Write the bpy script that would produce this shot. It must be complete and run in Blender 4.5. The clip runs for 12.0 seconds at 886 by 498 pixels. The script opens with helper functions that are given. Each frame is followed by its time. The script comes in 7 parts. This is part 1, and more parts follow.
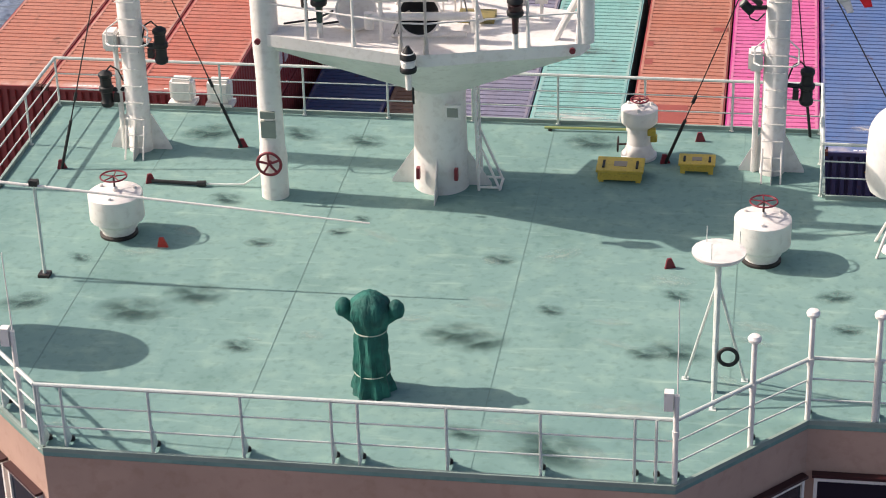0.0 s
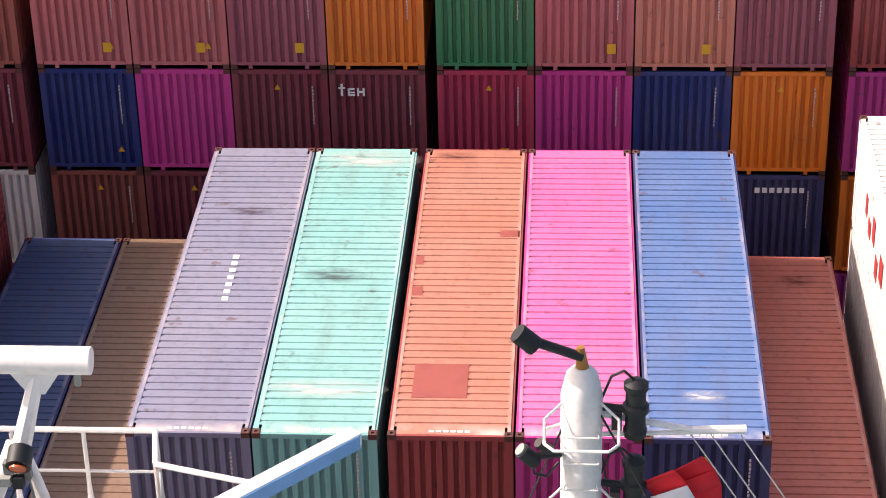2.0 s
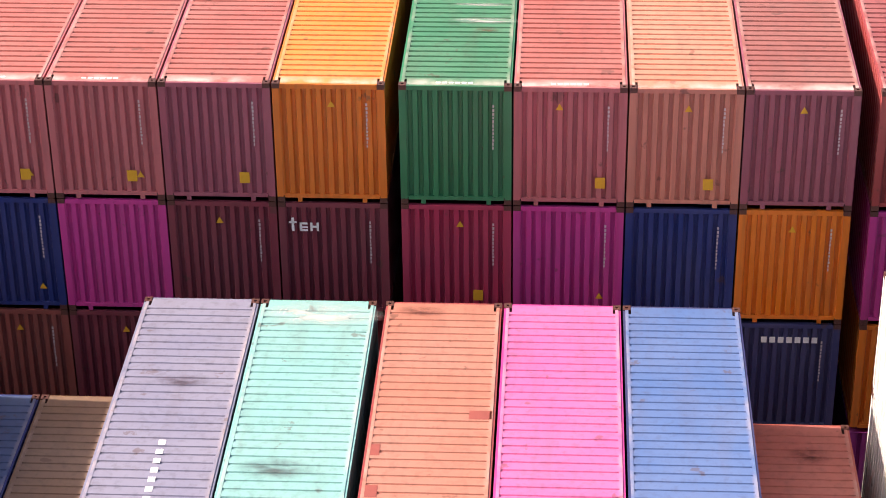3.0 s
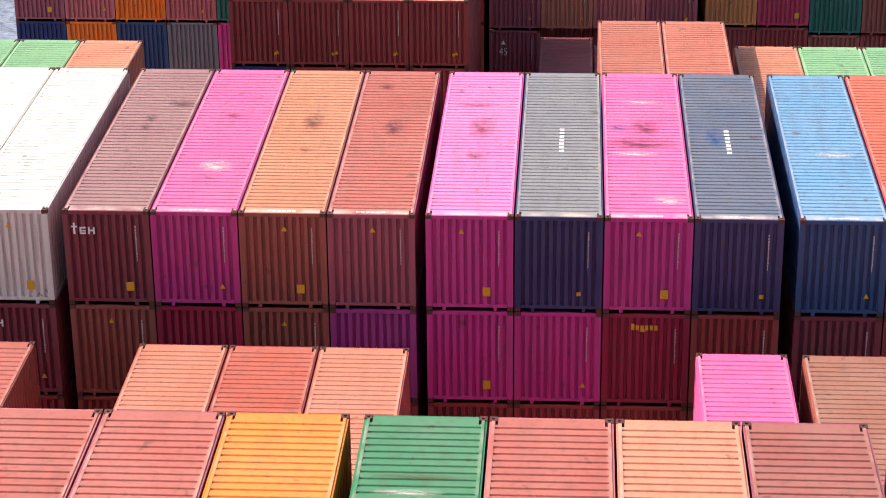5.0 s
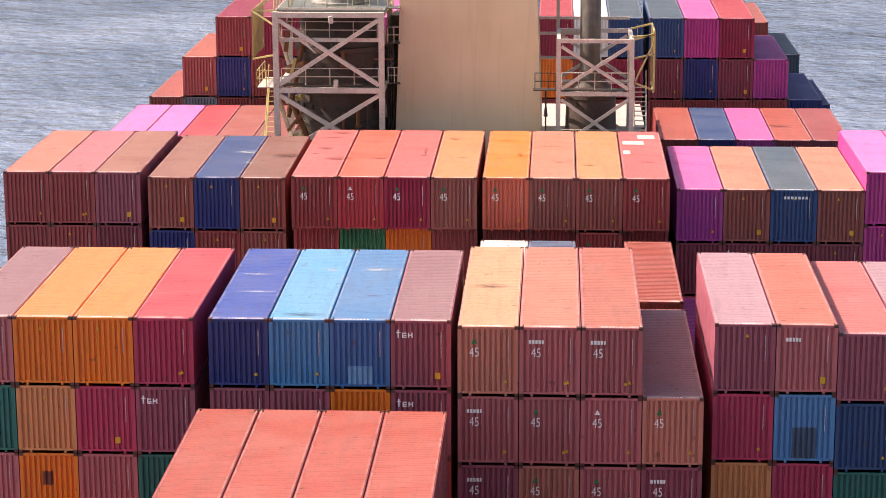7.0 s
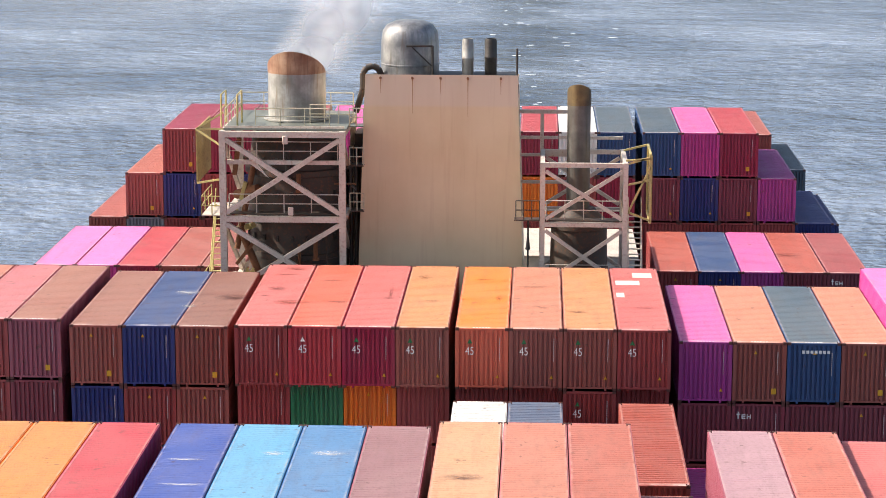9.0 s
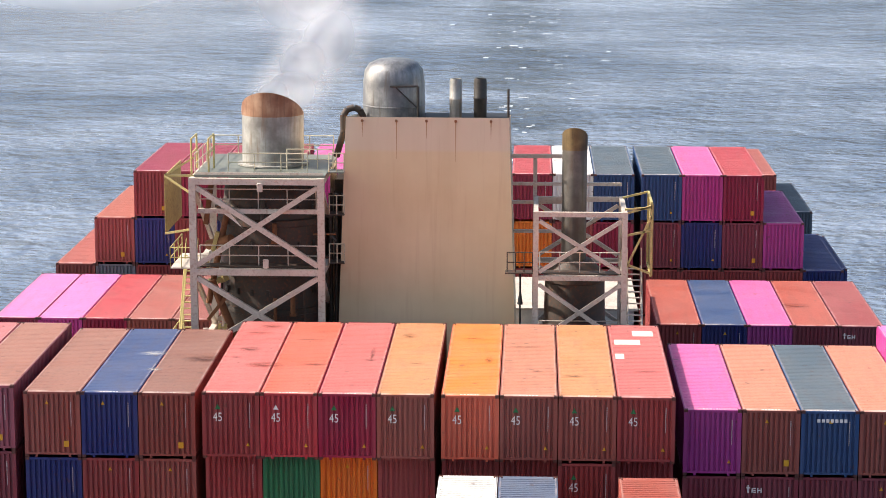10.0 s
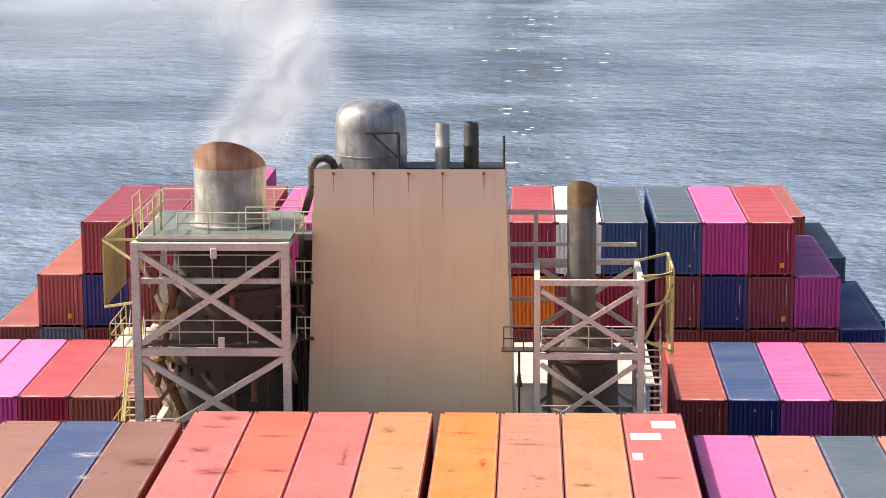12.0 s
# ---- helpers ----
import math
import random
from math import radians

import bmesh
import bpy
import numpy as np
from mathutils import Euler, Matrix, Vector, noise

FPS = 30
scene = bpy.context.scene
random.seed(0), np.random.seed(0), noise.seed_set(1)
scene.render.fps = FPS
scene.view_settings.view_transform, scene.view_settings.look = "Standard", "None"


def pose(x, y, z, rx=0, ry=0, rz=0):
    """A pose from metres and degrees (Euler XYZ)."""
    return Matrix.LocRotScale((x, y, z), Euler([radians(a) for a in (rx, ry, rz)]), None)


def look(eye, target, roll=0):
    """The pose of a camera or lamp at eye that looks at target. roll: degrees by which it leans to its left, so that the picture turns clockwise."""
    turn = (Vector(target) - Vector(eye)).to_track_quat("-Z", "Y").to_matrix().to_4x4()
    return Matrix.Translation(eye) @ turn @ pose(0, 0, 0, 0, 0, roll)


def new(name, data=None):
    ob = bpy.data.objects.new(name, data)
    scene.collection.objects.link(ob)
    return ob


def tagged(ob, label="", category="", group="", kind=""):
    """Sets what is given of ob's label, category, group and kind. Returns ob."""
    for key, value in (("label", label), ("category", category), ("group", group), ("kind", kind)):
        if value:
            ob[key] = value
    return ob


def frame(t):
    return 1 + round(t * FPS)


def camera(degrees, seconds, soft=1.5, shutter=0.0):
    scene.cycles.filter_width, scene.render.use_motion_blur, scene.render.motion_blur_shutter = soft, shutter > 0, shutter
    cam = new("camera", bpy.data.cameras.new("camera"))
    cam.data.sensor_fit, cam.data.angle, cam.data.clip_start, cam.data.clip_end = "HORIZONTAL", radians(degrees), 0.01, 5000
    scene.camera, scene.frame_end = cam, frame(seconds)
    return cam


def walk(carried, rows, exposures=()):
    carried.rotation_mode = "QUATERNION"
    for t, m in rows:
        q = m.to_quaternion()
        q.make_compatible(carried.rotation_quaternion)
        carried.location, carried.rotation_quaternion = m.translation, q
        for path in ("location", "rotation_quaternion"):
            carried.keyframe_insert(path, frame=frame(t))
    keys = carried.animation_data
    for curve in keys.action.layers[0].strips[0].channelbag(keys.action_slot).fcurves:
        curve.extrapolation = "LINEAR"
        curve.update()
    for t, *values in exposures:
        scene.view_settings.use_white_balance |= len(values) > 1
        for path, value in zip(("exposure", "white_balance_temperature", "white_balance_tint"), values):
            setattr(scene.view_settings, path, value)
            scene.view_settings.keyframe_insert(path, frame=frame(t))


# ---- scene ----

cam = camera(22.7, 12.0, soft=0.8, shutter=0.06)
PATH = [
    (0, (3.555, -96.437, 23.426), (3.272, -94.687, 22.5), -1.6),
    (0.5, (3.523, -92.188, 23.465), (3.326, -90.427, 22.538), -2.6),
    (0.7, (3.525, -90.471, 23.487), (3.345, -88.713, 22.55), -2.6),
    (1, (3.56, -88.082, 23.487), (3.384, -86.33, 22.539), -2.5),
    (1.5, (3.59, -84.069, 23.603), (3.424, -82.324, 22.64), -2.4),
    (2, (3.595, -80.176, 23.648), (3.478, -78.44, 22.661), -1.4),
    (2.5, (3.613, -76.344, 23.653), (3.507, -74.614, 22.654), -0.8),
    (2.7, (3.644, -74.78, 23.651), (3.538, -73.051, 22.652), -0.8),
    (4.3, (4.142, -61.761, 23.553), (4.02, -59.989, 22.634), -0.6),
    (4.5, (4.181, -60.187, 23.556), (4.059, -58.398, 22.67), -0.6),
    (5, (4.166, -56.199, 23.565), (4.051, -54.37, 22.765), -0.6),
    (5.5, (4.102, -52.177, 23.507), (3.993, -50.304, 22.815), -0.5),
    (6, (4.082, -48.213, 23.457), (3.973, -46.3, 22.884), -0.5),
    (6.5, (4.068, -44.19, 23.392), (3.967, -42.258, 22.886), -0.4),
    (7, (4.044, -40.126, 23.35), (3.942, -38.184, 22.88), -0.2),
    (7.2, (4.025, -38.514, 23.346), (3.918, -36.572, 22.882), -0.3),
    (9, (3.851, -24.22, 23.268), (3.766, -22.262, 22.87), 0.1),
    (9.5, (3.847, -20.226, 23.285), (3.764, -18.266, 22.898), 0.1),
    (10, (3.851, -16.25, 23.292), (3.772, -14.288, 22.914), 0.1),
    (10.5, (3.811, -12.26, 23.284), (3.736, -10.297, 22.91), 0.0),
    (11, (3.795, -8.282, 23.273), (3.721, -6.319, 22.902), -0.1),
    (11.5, (3.817, -4.295, 23.272), (3.743, -2.332, 22.9), -0.1),
    (12, (3.827, -0.241, 23.253), (3.748, 1.722, 22.878), -0.3),
]

walk(cam, [(t, look(e, g, r)) for t, e, g, r in PATH], [(0.0, -0.04, 6800, 15), (1.2, 0.02, 6900, 18), (1.8, 0.46, 6900, 18), (2.4, 0.76, 7000, 20), (4.6, 0.38, 6800, 11),
                                                  (5.6, 0.76, 7000, 20), (6.4, 0.66, 7000, 20), (9.0, 0.50, 6500, 9), (12.0, 0.52, 6500, 9)])

# ---- sky, sun, exposure ----
SUN_DIR = Vector((-1.0, 0.05, 0.80)).normalized()          # towards the sun
world = bpy.data.worlds.new("sky")
scene.world = world
world.use_nodes = True
wn = world.node_tree.nodes
sky = wn.new("ShaderNodeTexSky")
sky.sky_type, sky.sun_disc = "NISHITA", False
sky.sun_elevation = math.asin(SUN_DIR.z)
sky.sun_rotation = math.atan2(SUN_DIR.x, SUN_DIR.y)
sky.air_density, sky.dust_density, sky.ozone_density = 1.0, 4.0, 1.0
world.node_tree.links.new(sky.outputs[0], wn["Background"].inputs[0])
wn["Background"].inputs[1].default_value = 0.142
sun_data = bpy.data.lights.new("sun", "SUN")
sun_data.energy, sun_data.angle, sun_data.color = 5.0, radians(0.55), (1.0, 0.915, 0.835)
sun = new("sun", sun_data)
sun.matrix_world = look(SUN_DIR * 60, (0, 0, 0))


# ---- materials ----
def lin(h):
    """Linear colour from a hex string."""
    v = [int(h[i:i + 2], 16) / 255 for i in (0, 2, 4)]
    return tuple(c / 12.92 if c <= 0.04045 else ((c + 0.055) / 1.055) ** 2.4 for c in v)


class Mat:
    """A node material with short calls."""
    def __init__(self, name, rough=0.5, metal=0.0):
        self.m = bpy.data.materials.new(name)
        self.m.use_nodes = True
        self.t = self.m.node_tree
        self.b = self.t.nodes["Principled BSDF"]
        self.b.inputs["Roughness"].default_value = rough
        self.b.inputs["Metallic"].default_value = metal

    def n(self, kind, **kw):
        node = self.t.nodes.new("ShaderNode" + kind)
        for k, v in kw.items():
            if k in node.inputs:
                node.inputs[k].default_value = v
        return node

    def l(self, a, b):
        self.t.links.new(a, b)

    def coords(self, scale=(1, 1, 1)):
        c = self.n("TexCoord")
        mp = self.n("Mapping")
        mp.inputs["Scale"].default_value = scale
        self.l(c.outputs["Object"], mp.inputs["Vector"])
        return mp.outputs[0]

    def noise(self, vec, scale, detail=4.0, lo=0.4, hi=0.6, rough=0.55):
        nz = self.n("TexNoise", Scale=scale, Detail=detail, Roughness=rough)
        if vec is not None:
            self.l(vec, nz.inputs["Vector"])
        r = self.n("MapRange")
        r.inputs["From Min"].default_value, r.inputs["From Max"].default_value = lo, hi
        self.l(nz.outputs["Fac"], r.inputs["Value"])
        return r.outputs[0]

    def mix(self, fac, a, b, mode="MIX"):
        x = self.n("Mix")
        x.data_type, x.blend_type = "RGBA", mode
        for sock, val in ((x.inputs[0], fac), (x.inputs[6], a), (x.inputs[7], b)):
            if isinstance(val, (int, float)):
                sock.default_value = val
            elif isinstance(val, tuple):
                sock.default_value = (*val[:3], 1)
            else:
                self.l(val, sock)
        return x.outputs[2]

    def mul(self, a, f):
        x = self.n("Math")
        x.operation = "MULTIPLY"
        self.l(a, x.inputs[0])
        if isinstance(f, (int, float)):
            x.inputs[1].default_value = f
        else:
            self.l(f, x.inputs[1])
        return x.outputs[0]

    def base(self, c):
        if isinstance(c, tuple):
            self.b.inputs["Base Color"].default_value = (*c[:3], 1)
        else:
            self.l(c, self.b.inputs["Base Color"])

    def bump(self, h, strength=0.3, dist=0.01):
        x = self.n("Bump", Strength=strength, Distance=dist)
        self.l(h, x.inputs["Height"])
        self.l(x.outputs[0], self.b.inputs["Normal"])


def plain(name, hexa, rough=0.5, metal=0.0, worn=None, amount=0.25, scale=1.5):
    """Painted surface with soft stains at two scales."""
    k = Mat(name, rough, metal)
    v = k.coords()
    c = lin(hexa)
    dark = tuple(x * 0.72 for x in c)
    col = k.mix(k.mul(k.noise(v, scale, 5, 0.42, 0.62), 0.5), c, dark)
    col = k.mix(k.mul(k.noise(v, scale * 9, 4, 0.52, 0.68), amount), col, lin(worn) if worn else dark)
    k.base(col)
    k.bump(k.noise(v, scale * 20, 3, 0.3, 0.7), 0.12, 0.004)
    return k.m


def paint_material(name, fade, dust):
    """Container paint in the object's own colour, with bleaching, dust, scuffs, rust, painted roof sheen and rim
    highlights.
    """
    k = Mat(name, 0.42)
    oi = k.n("ObjectInfo")
    v = k.coords()
    off = k.n("VectorMath")
    off.operation = "MULTIPLY_ADD"
    rnd = k.n("CombineXYZ")
    for i in range(3):
        k.l(oi.outputs["Random"], rnd.inputs[i])
    k.l(rnd.outputs[0], off.inputs[0])
    off.inputs[1].default_value = (37.0, 53.0, 19.0)
    k.l(v, off.inputs[2])
    v = off.outputs[0]
    col = oi.outputs["Color"]
    col = k.mix(fade, col, dust)
    wide = k.noise(v, 0.5, 4, 0.35, 0.65)
    col = k.mix(k.mul(wide, 0.10), col, tuple(c * 0.75 for c in dust))
    streak = k.n("Mapping")
    streak.inputs["Scale"].default_value = (5.0, 5.0, 0.35) if fade < 0.1 else (1.0, 5.0, 1.0)
    k.l(v, streak.inputs["Vector"])
    st = k.noise(streak.outputs[0], 1.3, 5, 0.5, 0.75)
    col = k.mix(k.mul(st, 0.28), col, (0.05, 0.035, 0.03))
    spots = k.noise(v, 2.1, 6, 0.66, 0.70)
    col = k.mix(k.mul(spots, 0.55), col, (0.10, 0.05, 0.035))
    if fade > 0.05:
        # smears along the roof, and patchy highlights painted on its rims and near end
        raw = k.coords()
        long = k.n("Mapping")
        long.inputs["Scale"].default_value = (2.6, 0.30, 1.0)
        k.l(v, long.inputs["Vector"])
        col = k.mix(k.mul(k.noise(long.outputs[0], 1.0, 5, 0.50, 0.74), 0.20), col, (0.12, 0.075, 0.06))
        xyz, ax, rim = k.n("SeparateXYZ"), k.n("Math"), k.n("MapRange")
        k.l(raw, xyz.inputs[0])
        ax.operation = "ABSOLUTE"
        k.l(xyz.outputs["X"], ax.inputs[0])
        k.l(ax.outputs[0], rim.inputs["Value"])
        rim.inputs["From Min"].default_value, rim.inputs["From Max"].default_value = 1.06, 1.19
        near = k.n("MapRange")
        k.l(xyz.outputs["Y"], near.inputs["Value"])
        near.inputs["From Min"].default_value, near.inputs["From Max"].default_value = 0.42, 0.16
        patchy = k.noise(v, 1.6, 5, 0.38, 0.62)
        col = k.mix(k.mul(k.mul(rim.outputs[0], patchy), 0.5), col, (0.62, 0.48, 0.42))
        col = k.mix(k.mul(k.mul(near.outputs[0], patchy), 0.7), col, (0.66, 0.54, 0.48))
    k.base(col)
    rg = k.n("MapRange")
    rg.inputs["To Min"].default_value, rg.inputs["To Max"].default_value = (0.5, 0.75) if fade > 0.05 else (0.36, 0.6)
    k.l(wide, rg.inputs["Value"])
    k.l(rg.outputs[0], k.b.inputs["Roughness"])
    k.bump(k.noise(v, 9.0, 4, 0.3, 0.7), 0.15, 0.006)
    return k.m


M_PAINT = paint_material("container_paint", 0.02, (0.22, 0.17, 0.15))
# roof coat mixes bleaching and dust with a pale tone painted for sky sheen
M_ROOF = paint_material("bleached_sheen_roof_paint", 0.07, (0.47, 0.42, 0.40))
M_CAST = plain("corner_casting_steel", "5a3832", 0.6, 0.2, "8a5a48", 0.6, 6)
M_WHITE_MARK = plain("white_lettering", "f2efec", 0.6)
M_YELLOW_MARK = plain("yellow_label", "d9a52a", 0.6)
M_GREEN_MARK = plain("green_mark", "2f7a4a", 0.6)
M_RED_MARK = plain("red_mark", "9a2a2a", 0.6)
M_CASTGREY = plain("grey_box_paint", "8d9088", 0.5)
M_BLACK = plain("black_rubber", "17181a", 0.55)
M_WHITE = plain("white_ship_paint", "ece7e1", 0.45, 0, "9a8874", 0.18, 0.9)
M_GALV = plain("pale_rail_paint", "d6dcd6", 0.45, 0, "9aa8a0", 0.4, 4)
M_DARK = plain("dark_steel", "33302f", 0.6, 0.2, "5a4638", 0.4, 2)
M_HULL = plain("hull_paint", "3b1a1c", 0.5)


# ---- mesh helpers ----
def box(bm, x0, x1, y0, y1, z0, z1):
    v = [bm.verts.new(p) for p in ((x0, y0, z0), (x1, y0, z0), (x1, y1, z0), (x0, y1, z0),
                                   (x0, y0, z1), (x1, y0, z1), (x1, y1, z1), (x0, y1, z1))]
    for f in ((0, 3, 2, 1), (4, 5, 6, 7), (0, 1, 5, 4), (1, 2, 6, 5), (2, 3, 7, 6), (3, 0, 4, 7)):
        bm.faces.new([v[i] for i in f])
    return v


def rod(bm, a, b, r, seg=8, r2=None):
    """A round bar from a to b."""
    a, b = Vector(a), Vector(b)
    q = (b - a).to_track_quat("Z", "Y")
    r2 = r if r2 is None else r2
    ring = []
    for p, rr in ((a, r), (b, r2)):
        ring.append([bm.verts.new(p + q @ Vector((rr * math.cos(t), rr * math.sin(t), 0)))
                     for t in [2 * math.pi * i / seg for i in range(seg)]])
    for i in range(seg):
        j = (i + 1) % seg
        f = bm.faces.new((ring[0][i], ring[0][j], ring[1][j], ring[1][i]))
        f.smooth = seg > 6
    bm.faces.new(ring[0][::-1])
    bm.faces.new(ring[1])


def lathe(bm, prof, seg=32, c=(0, 0, 0)):
    """Turned body from (radius, height) pairs."""
    rings = []
    for r, z in prof:
        rings.append([bm.verts.new((c[0] + r * math.cos(2 * math.pi * i / seg), c[1] + r * math.sin(2 * math.pi * i / seg), c[2] + z))
                      for i in range(seg)])
    for a, b in zip(rings, rings[1:]):
        for i in range(seg):
            j = (i + 1) % seg
            bm.faces.new((a[i], a[j], b[j], b[i])).smooth = True
    bm.faces.new(rings[0][::-1])
    bm.faces.new(rings[-1])


def ring(bm, c, rad, r, axis="Z", seg=20, tube=6):
    """A round hoop."""
    vs = []
    for i in range(seg):
        t = 2 * math.pi * i / seg
        row = []
        for j in range(tube):
            s = 2 * math.pi * j / tube
            d = rad + r * math.cos(s)
            p = (d * math.cos(t), d * math.sin(t), r * math.sin(s))
            p = {"Z": p, "Y": (p[0], p[2], p[1]), "X": (p[2], p[0], p[1])}[axis]
            row.append(bm.verts.new((c[0] + p[0], c[1] + p[1], c[2] + p[2])))
        vs.append(row)
    for i in range(seg):
        for j in range(tube):
            bm.faces.new((vs[i][j], vs[(i + 1) % seg][j], vs[(i + 1) % seg][(j + 1) % tube], vs[i][(j + 1) % tube])).smooth = True


def mesh_of(name, bm, material):
    bmesh.ops.recalc_face_normals(bm, faces=bm.faces)
    me = bpy.data.meshes.new(name)
    bm.to_mesh(me)
    bm.free()
    me.materials.append(material)
    me.set_sharp_from_angle(angle=radians(38))
    return me


def part(name, bm, material, parent=None, label=""):
    ob = new(name, mesh_of(name, bm, material))
    ob.parent = parent
    if label:
        ob["label"] = label
    return ob


def shared(name, me, parent, at=(0, 0, 0)):
    ob = new(name, me)
    ob.parent = parent
    ob.location = at
    return ob


def empty(name, at=(0, 0, 0)):
    ob = new(name)
    ob.location = at
    ob.empty_display_size = 0.2
    return ob

# ---- sea ----
def water_material():
    k = Mat("sea_water", 0.16)
    v = k.coords((0.8, 1.0, 1))
    wide = k.noise(v, 0.012, 4, 0.36, 0.64)
    col = k.mix(wide, (0.12, 0.165, 0.24), (0.27, 0.325, 0.415))
    # churned lane of the wake along the ship's own line; weaker reflection painted darker
    xyz, ax, lane = k.n("SeparateXYZ"), k.n("Math"), k.n("MapRange")
    k.l(k.coords(), xyz.inputs[0])
    ax.operation = "ABSOLUTE"
    k.l(xyz.outputs["X"], ax.inputs[0])
    lane.inputs["From Min"].default_value, lane.inputs["From Max"].default_value = 17.0, 6.0
    k.l(ax.outputs[0], lane.inputs["Value"])
    ragged = k.noise(v, 0.05, 4, 0.35, 0.55)
    col = k.mix(k.mul(k.mul(lane.outputs[0], ragged), 0.6), col, (0.045, 0.062, 0.085))
    k.base(col)
    k.b.inputs["IOR"].default_value = 1.33
    rg = k.n("MapRange")
    rg.inputs["To Min"].default_value, rg.inputs["To Max"].default_value = 0.05, 0.16
    k.l(wide, rg.inputs["Value"])
    k.l(rg.outputs[0], k.b.inputs["Roughness"])
    a = k.noise(v, 0.5, 3, 0.25, 0.75, 0.5)
    b = k.noise(v, 0.12, 3, 0.25, 0.75, 0.5)
    k.bump(k.mix(0.72, a, b), 1.0, 1.7)
    return k.m


SEA = -36.0
bm = bmesh.new()
ring_r = [0, 60, 160, 400, 1000, 2400, 4600]
last = None
for r in ring_r:
    vs = [bm.verts.new((r * math.cos(a), r * math.sin(a), 0)) for a in [2 * math.pi * i / 48 for i in range(48)]] if r else [bm.verts.new((0, 0, 0))]
    if last:
        for i in range(48):
            j = (i + 1) % 48
            bm.faces.new((last[0], vs[i], vs[j]) if len(last) == 1 else (last[i], vs[i], vs[j], last[j]))
    last = vs
water = part("water", bm, water_material())
water.location = (0, 0, SEA)
tagged(water, "rippled grey-blue sea surface reaching the horizon", "water", kind="structure")

# foam of the wake, lying on the water astern
M_FOAM = plain("white_foam", "ccd4d8", 0.8)
bm = bmesh.new()
r = random.Random(3)
for i in range(190):
    y = 150 + 560 * r.random() ** 1.3
    spread = 5 + (y - 150) * 0.05
    x = 3 - (y - 400) * 0.006 + r.gauss(0, spread * 0.33)
    s, q = r.uniform(0.2, 2.2) * r.random(), r.uniform(0.3, 1.2)
    n = 7
    vs = [bm.verts.new((x + s * r.uniform(0.5, 1.2) * math.cos(2 * math.pi * t / n), y + s * q * r.uniform(0.5, 1.2) * math.sin(2 * math.pi * t / n), 0)) for t in range(n)]
    bm.faces.new(vs)
foam = part("wake_foam", bm, M_FOAM)
foam.location = (0, 0, SEA + 0.03)
tagged(foam, "broken white foam of the wake on the sea", "foam", kind="stuff")

# ---- hull ----
bm = bmesh.new()
prof = [(-25.8, -150), (25.8, -150), (25.8, 128), (22, 152), (-22, 152), (-25.8, 128)]
lo = [bm.verts.new((x, y, SEA - 6)) for x, y in prof]
hi = [bm.verts.new((x, y, -18.0)) for x, y in prof]
for i in range(6):
    j = (i + 1) % 6
    bm.faces.new((lo[i], lo[j], hi[j], hi[i]))
bm.faces.new(hi)
hull = part("ship_hull", bm, M_HULL)
tagged(hull, "dark red painted steel hull under the container stacks", "ship hull", kind="structure")


# ---- bridge house ----
def deck_material():
    """Matt green deck paint, scuffed pale and dirtied at several scales."""
    k = Mat("green_deck_paint", 0.75)
    k.b.inputs["Specular IOR Level"].default_value = 0.15
    v = k.coords()
    c = k.mix(k.noise(v, 0.35, 5, 0.35, 0.65), lin("70918d"), lin("7d9d96"))
    c = k.mix(k.mul(k.noise(v, 2.4, 6, 0.5, 0.72), 0.40), c, lin("97b2a4"))
    c = k.mix(k.mul(k.noise(v, 0.9, 6, 0.54, 0.74), 0.45), c, lin("5f8078"))
    c = k.mix(k.mul(k.noise(v, 7.0, 5, 0.52, 0.7), 0.35), c, lin("52736a"))
    c = k.mix(k.mul(k.noise(k.coords((1.0, 6.0, 1.0)), 1.1, 5, 0.58, 0.74), 0.35), c, lin("a9c0b2"))
    k.base(c)
    k.bump(k.noise(v, 0.8, 5, 0.25, 0.75), 0.25, 0.03)
    return k.m


DECK = 7.12
PLAN = [(-6.0, -72.1), (2.62, -72.1), (4.34, -70.28), (14, -70.2), (14, -63.2), (4.6, -63.2), (4.6, -60.6), (-9.37, -60.6),
        (-9.37, -64.2), (-18.5, -64.2), (-18.5, -70.2), (-7.75, -70.3)]
M_DECK = deck_material()


def slab(name, plan, z0, z1, material):
    bm = bmesh.new()
    a = [bm.verts.new((x, y, z0)) for x, y in plan]
    b = [bm.verts.new((x, y, z1)) for x, y in plan]
    for i in range(len(plan)):
        j = (i + 1) % len(plan)
        bm.faces.new((a[i], a[j], b[j], b[i]))
    bm.faces.new(b)
    bm.faces.new(a[::-1])
    return part(name, bm, material)


floor = slab("floor", PLAN, DECK - 0.06, DECK, M_DECK)
tagged(floor, "stained green painted steel deck above the wheelhouse", "deck", kind="structure")
M_FASCIA = plain("pale_pink_cream_wall_paint", "bd9d8e", 0.5, 0, "8f6a52", 0.2, 0.6)
house = slab("wall_house", [(x, y) for x, y in PLAN], -17.9, DECK - 0.064, M_FASCIA)
tagged(house, "cream painted steel walls of the wheelhouse block", "wall", kind="structure")
# deck edge lip and weld seams
bm = bmesh.new()
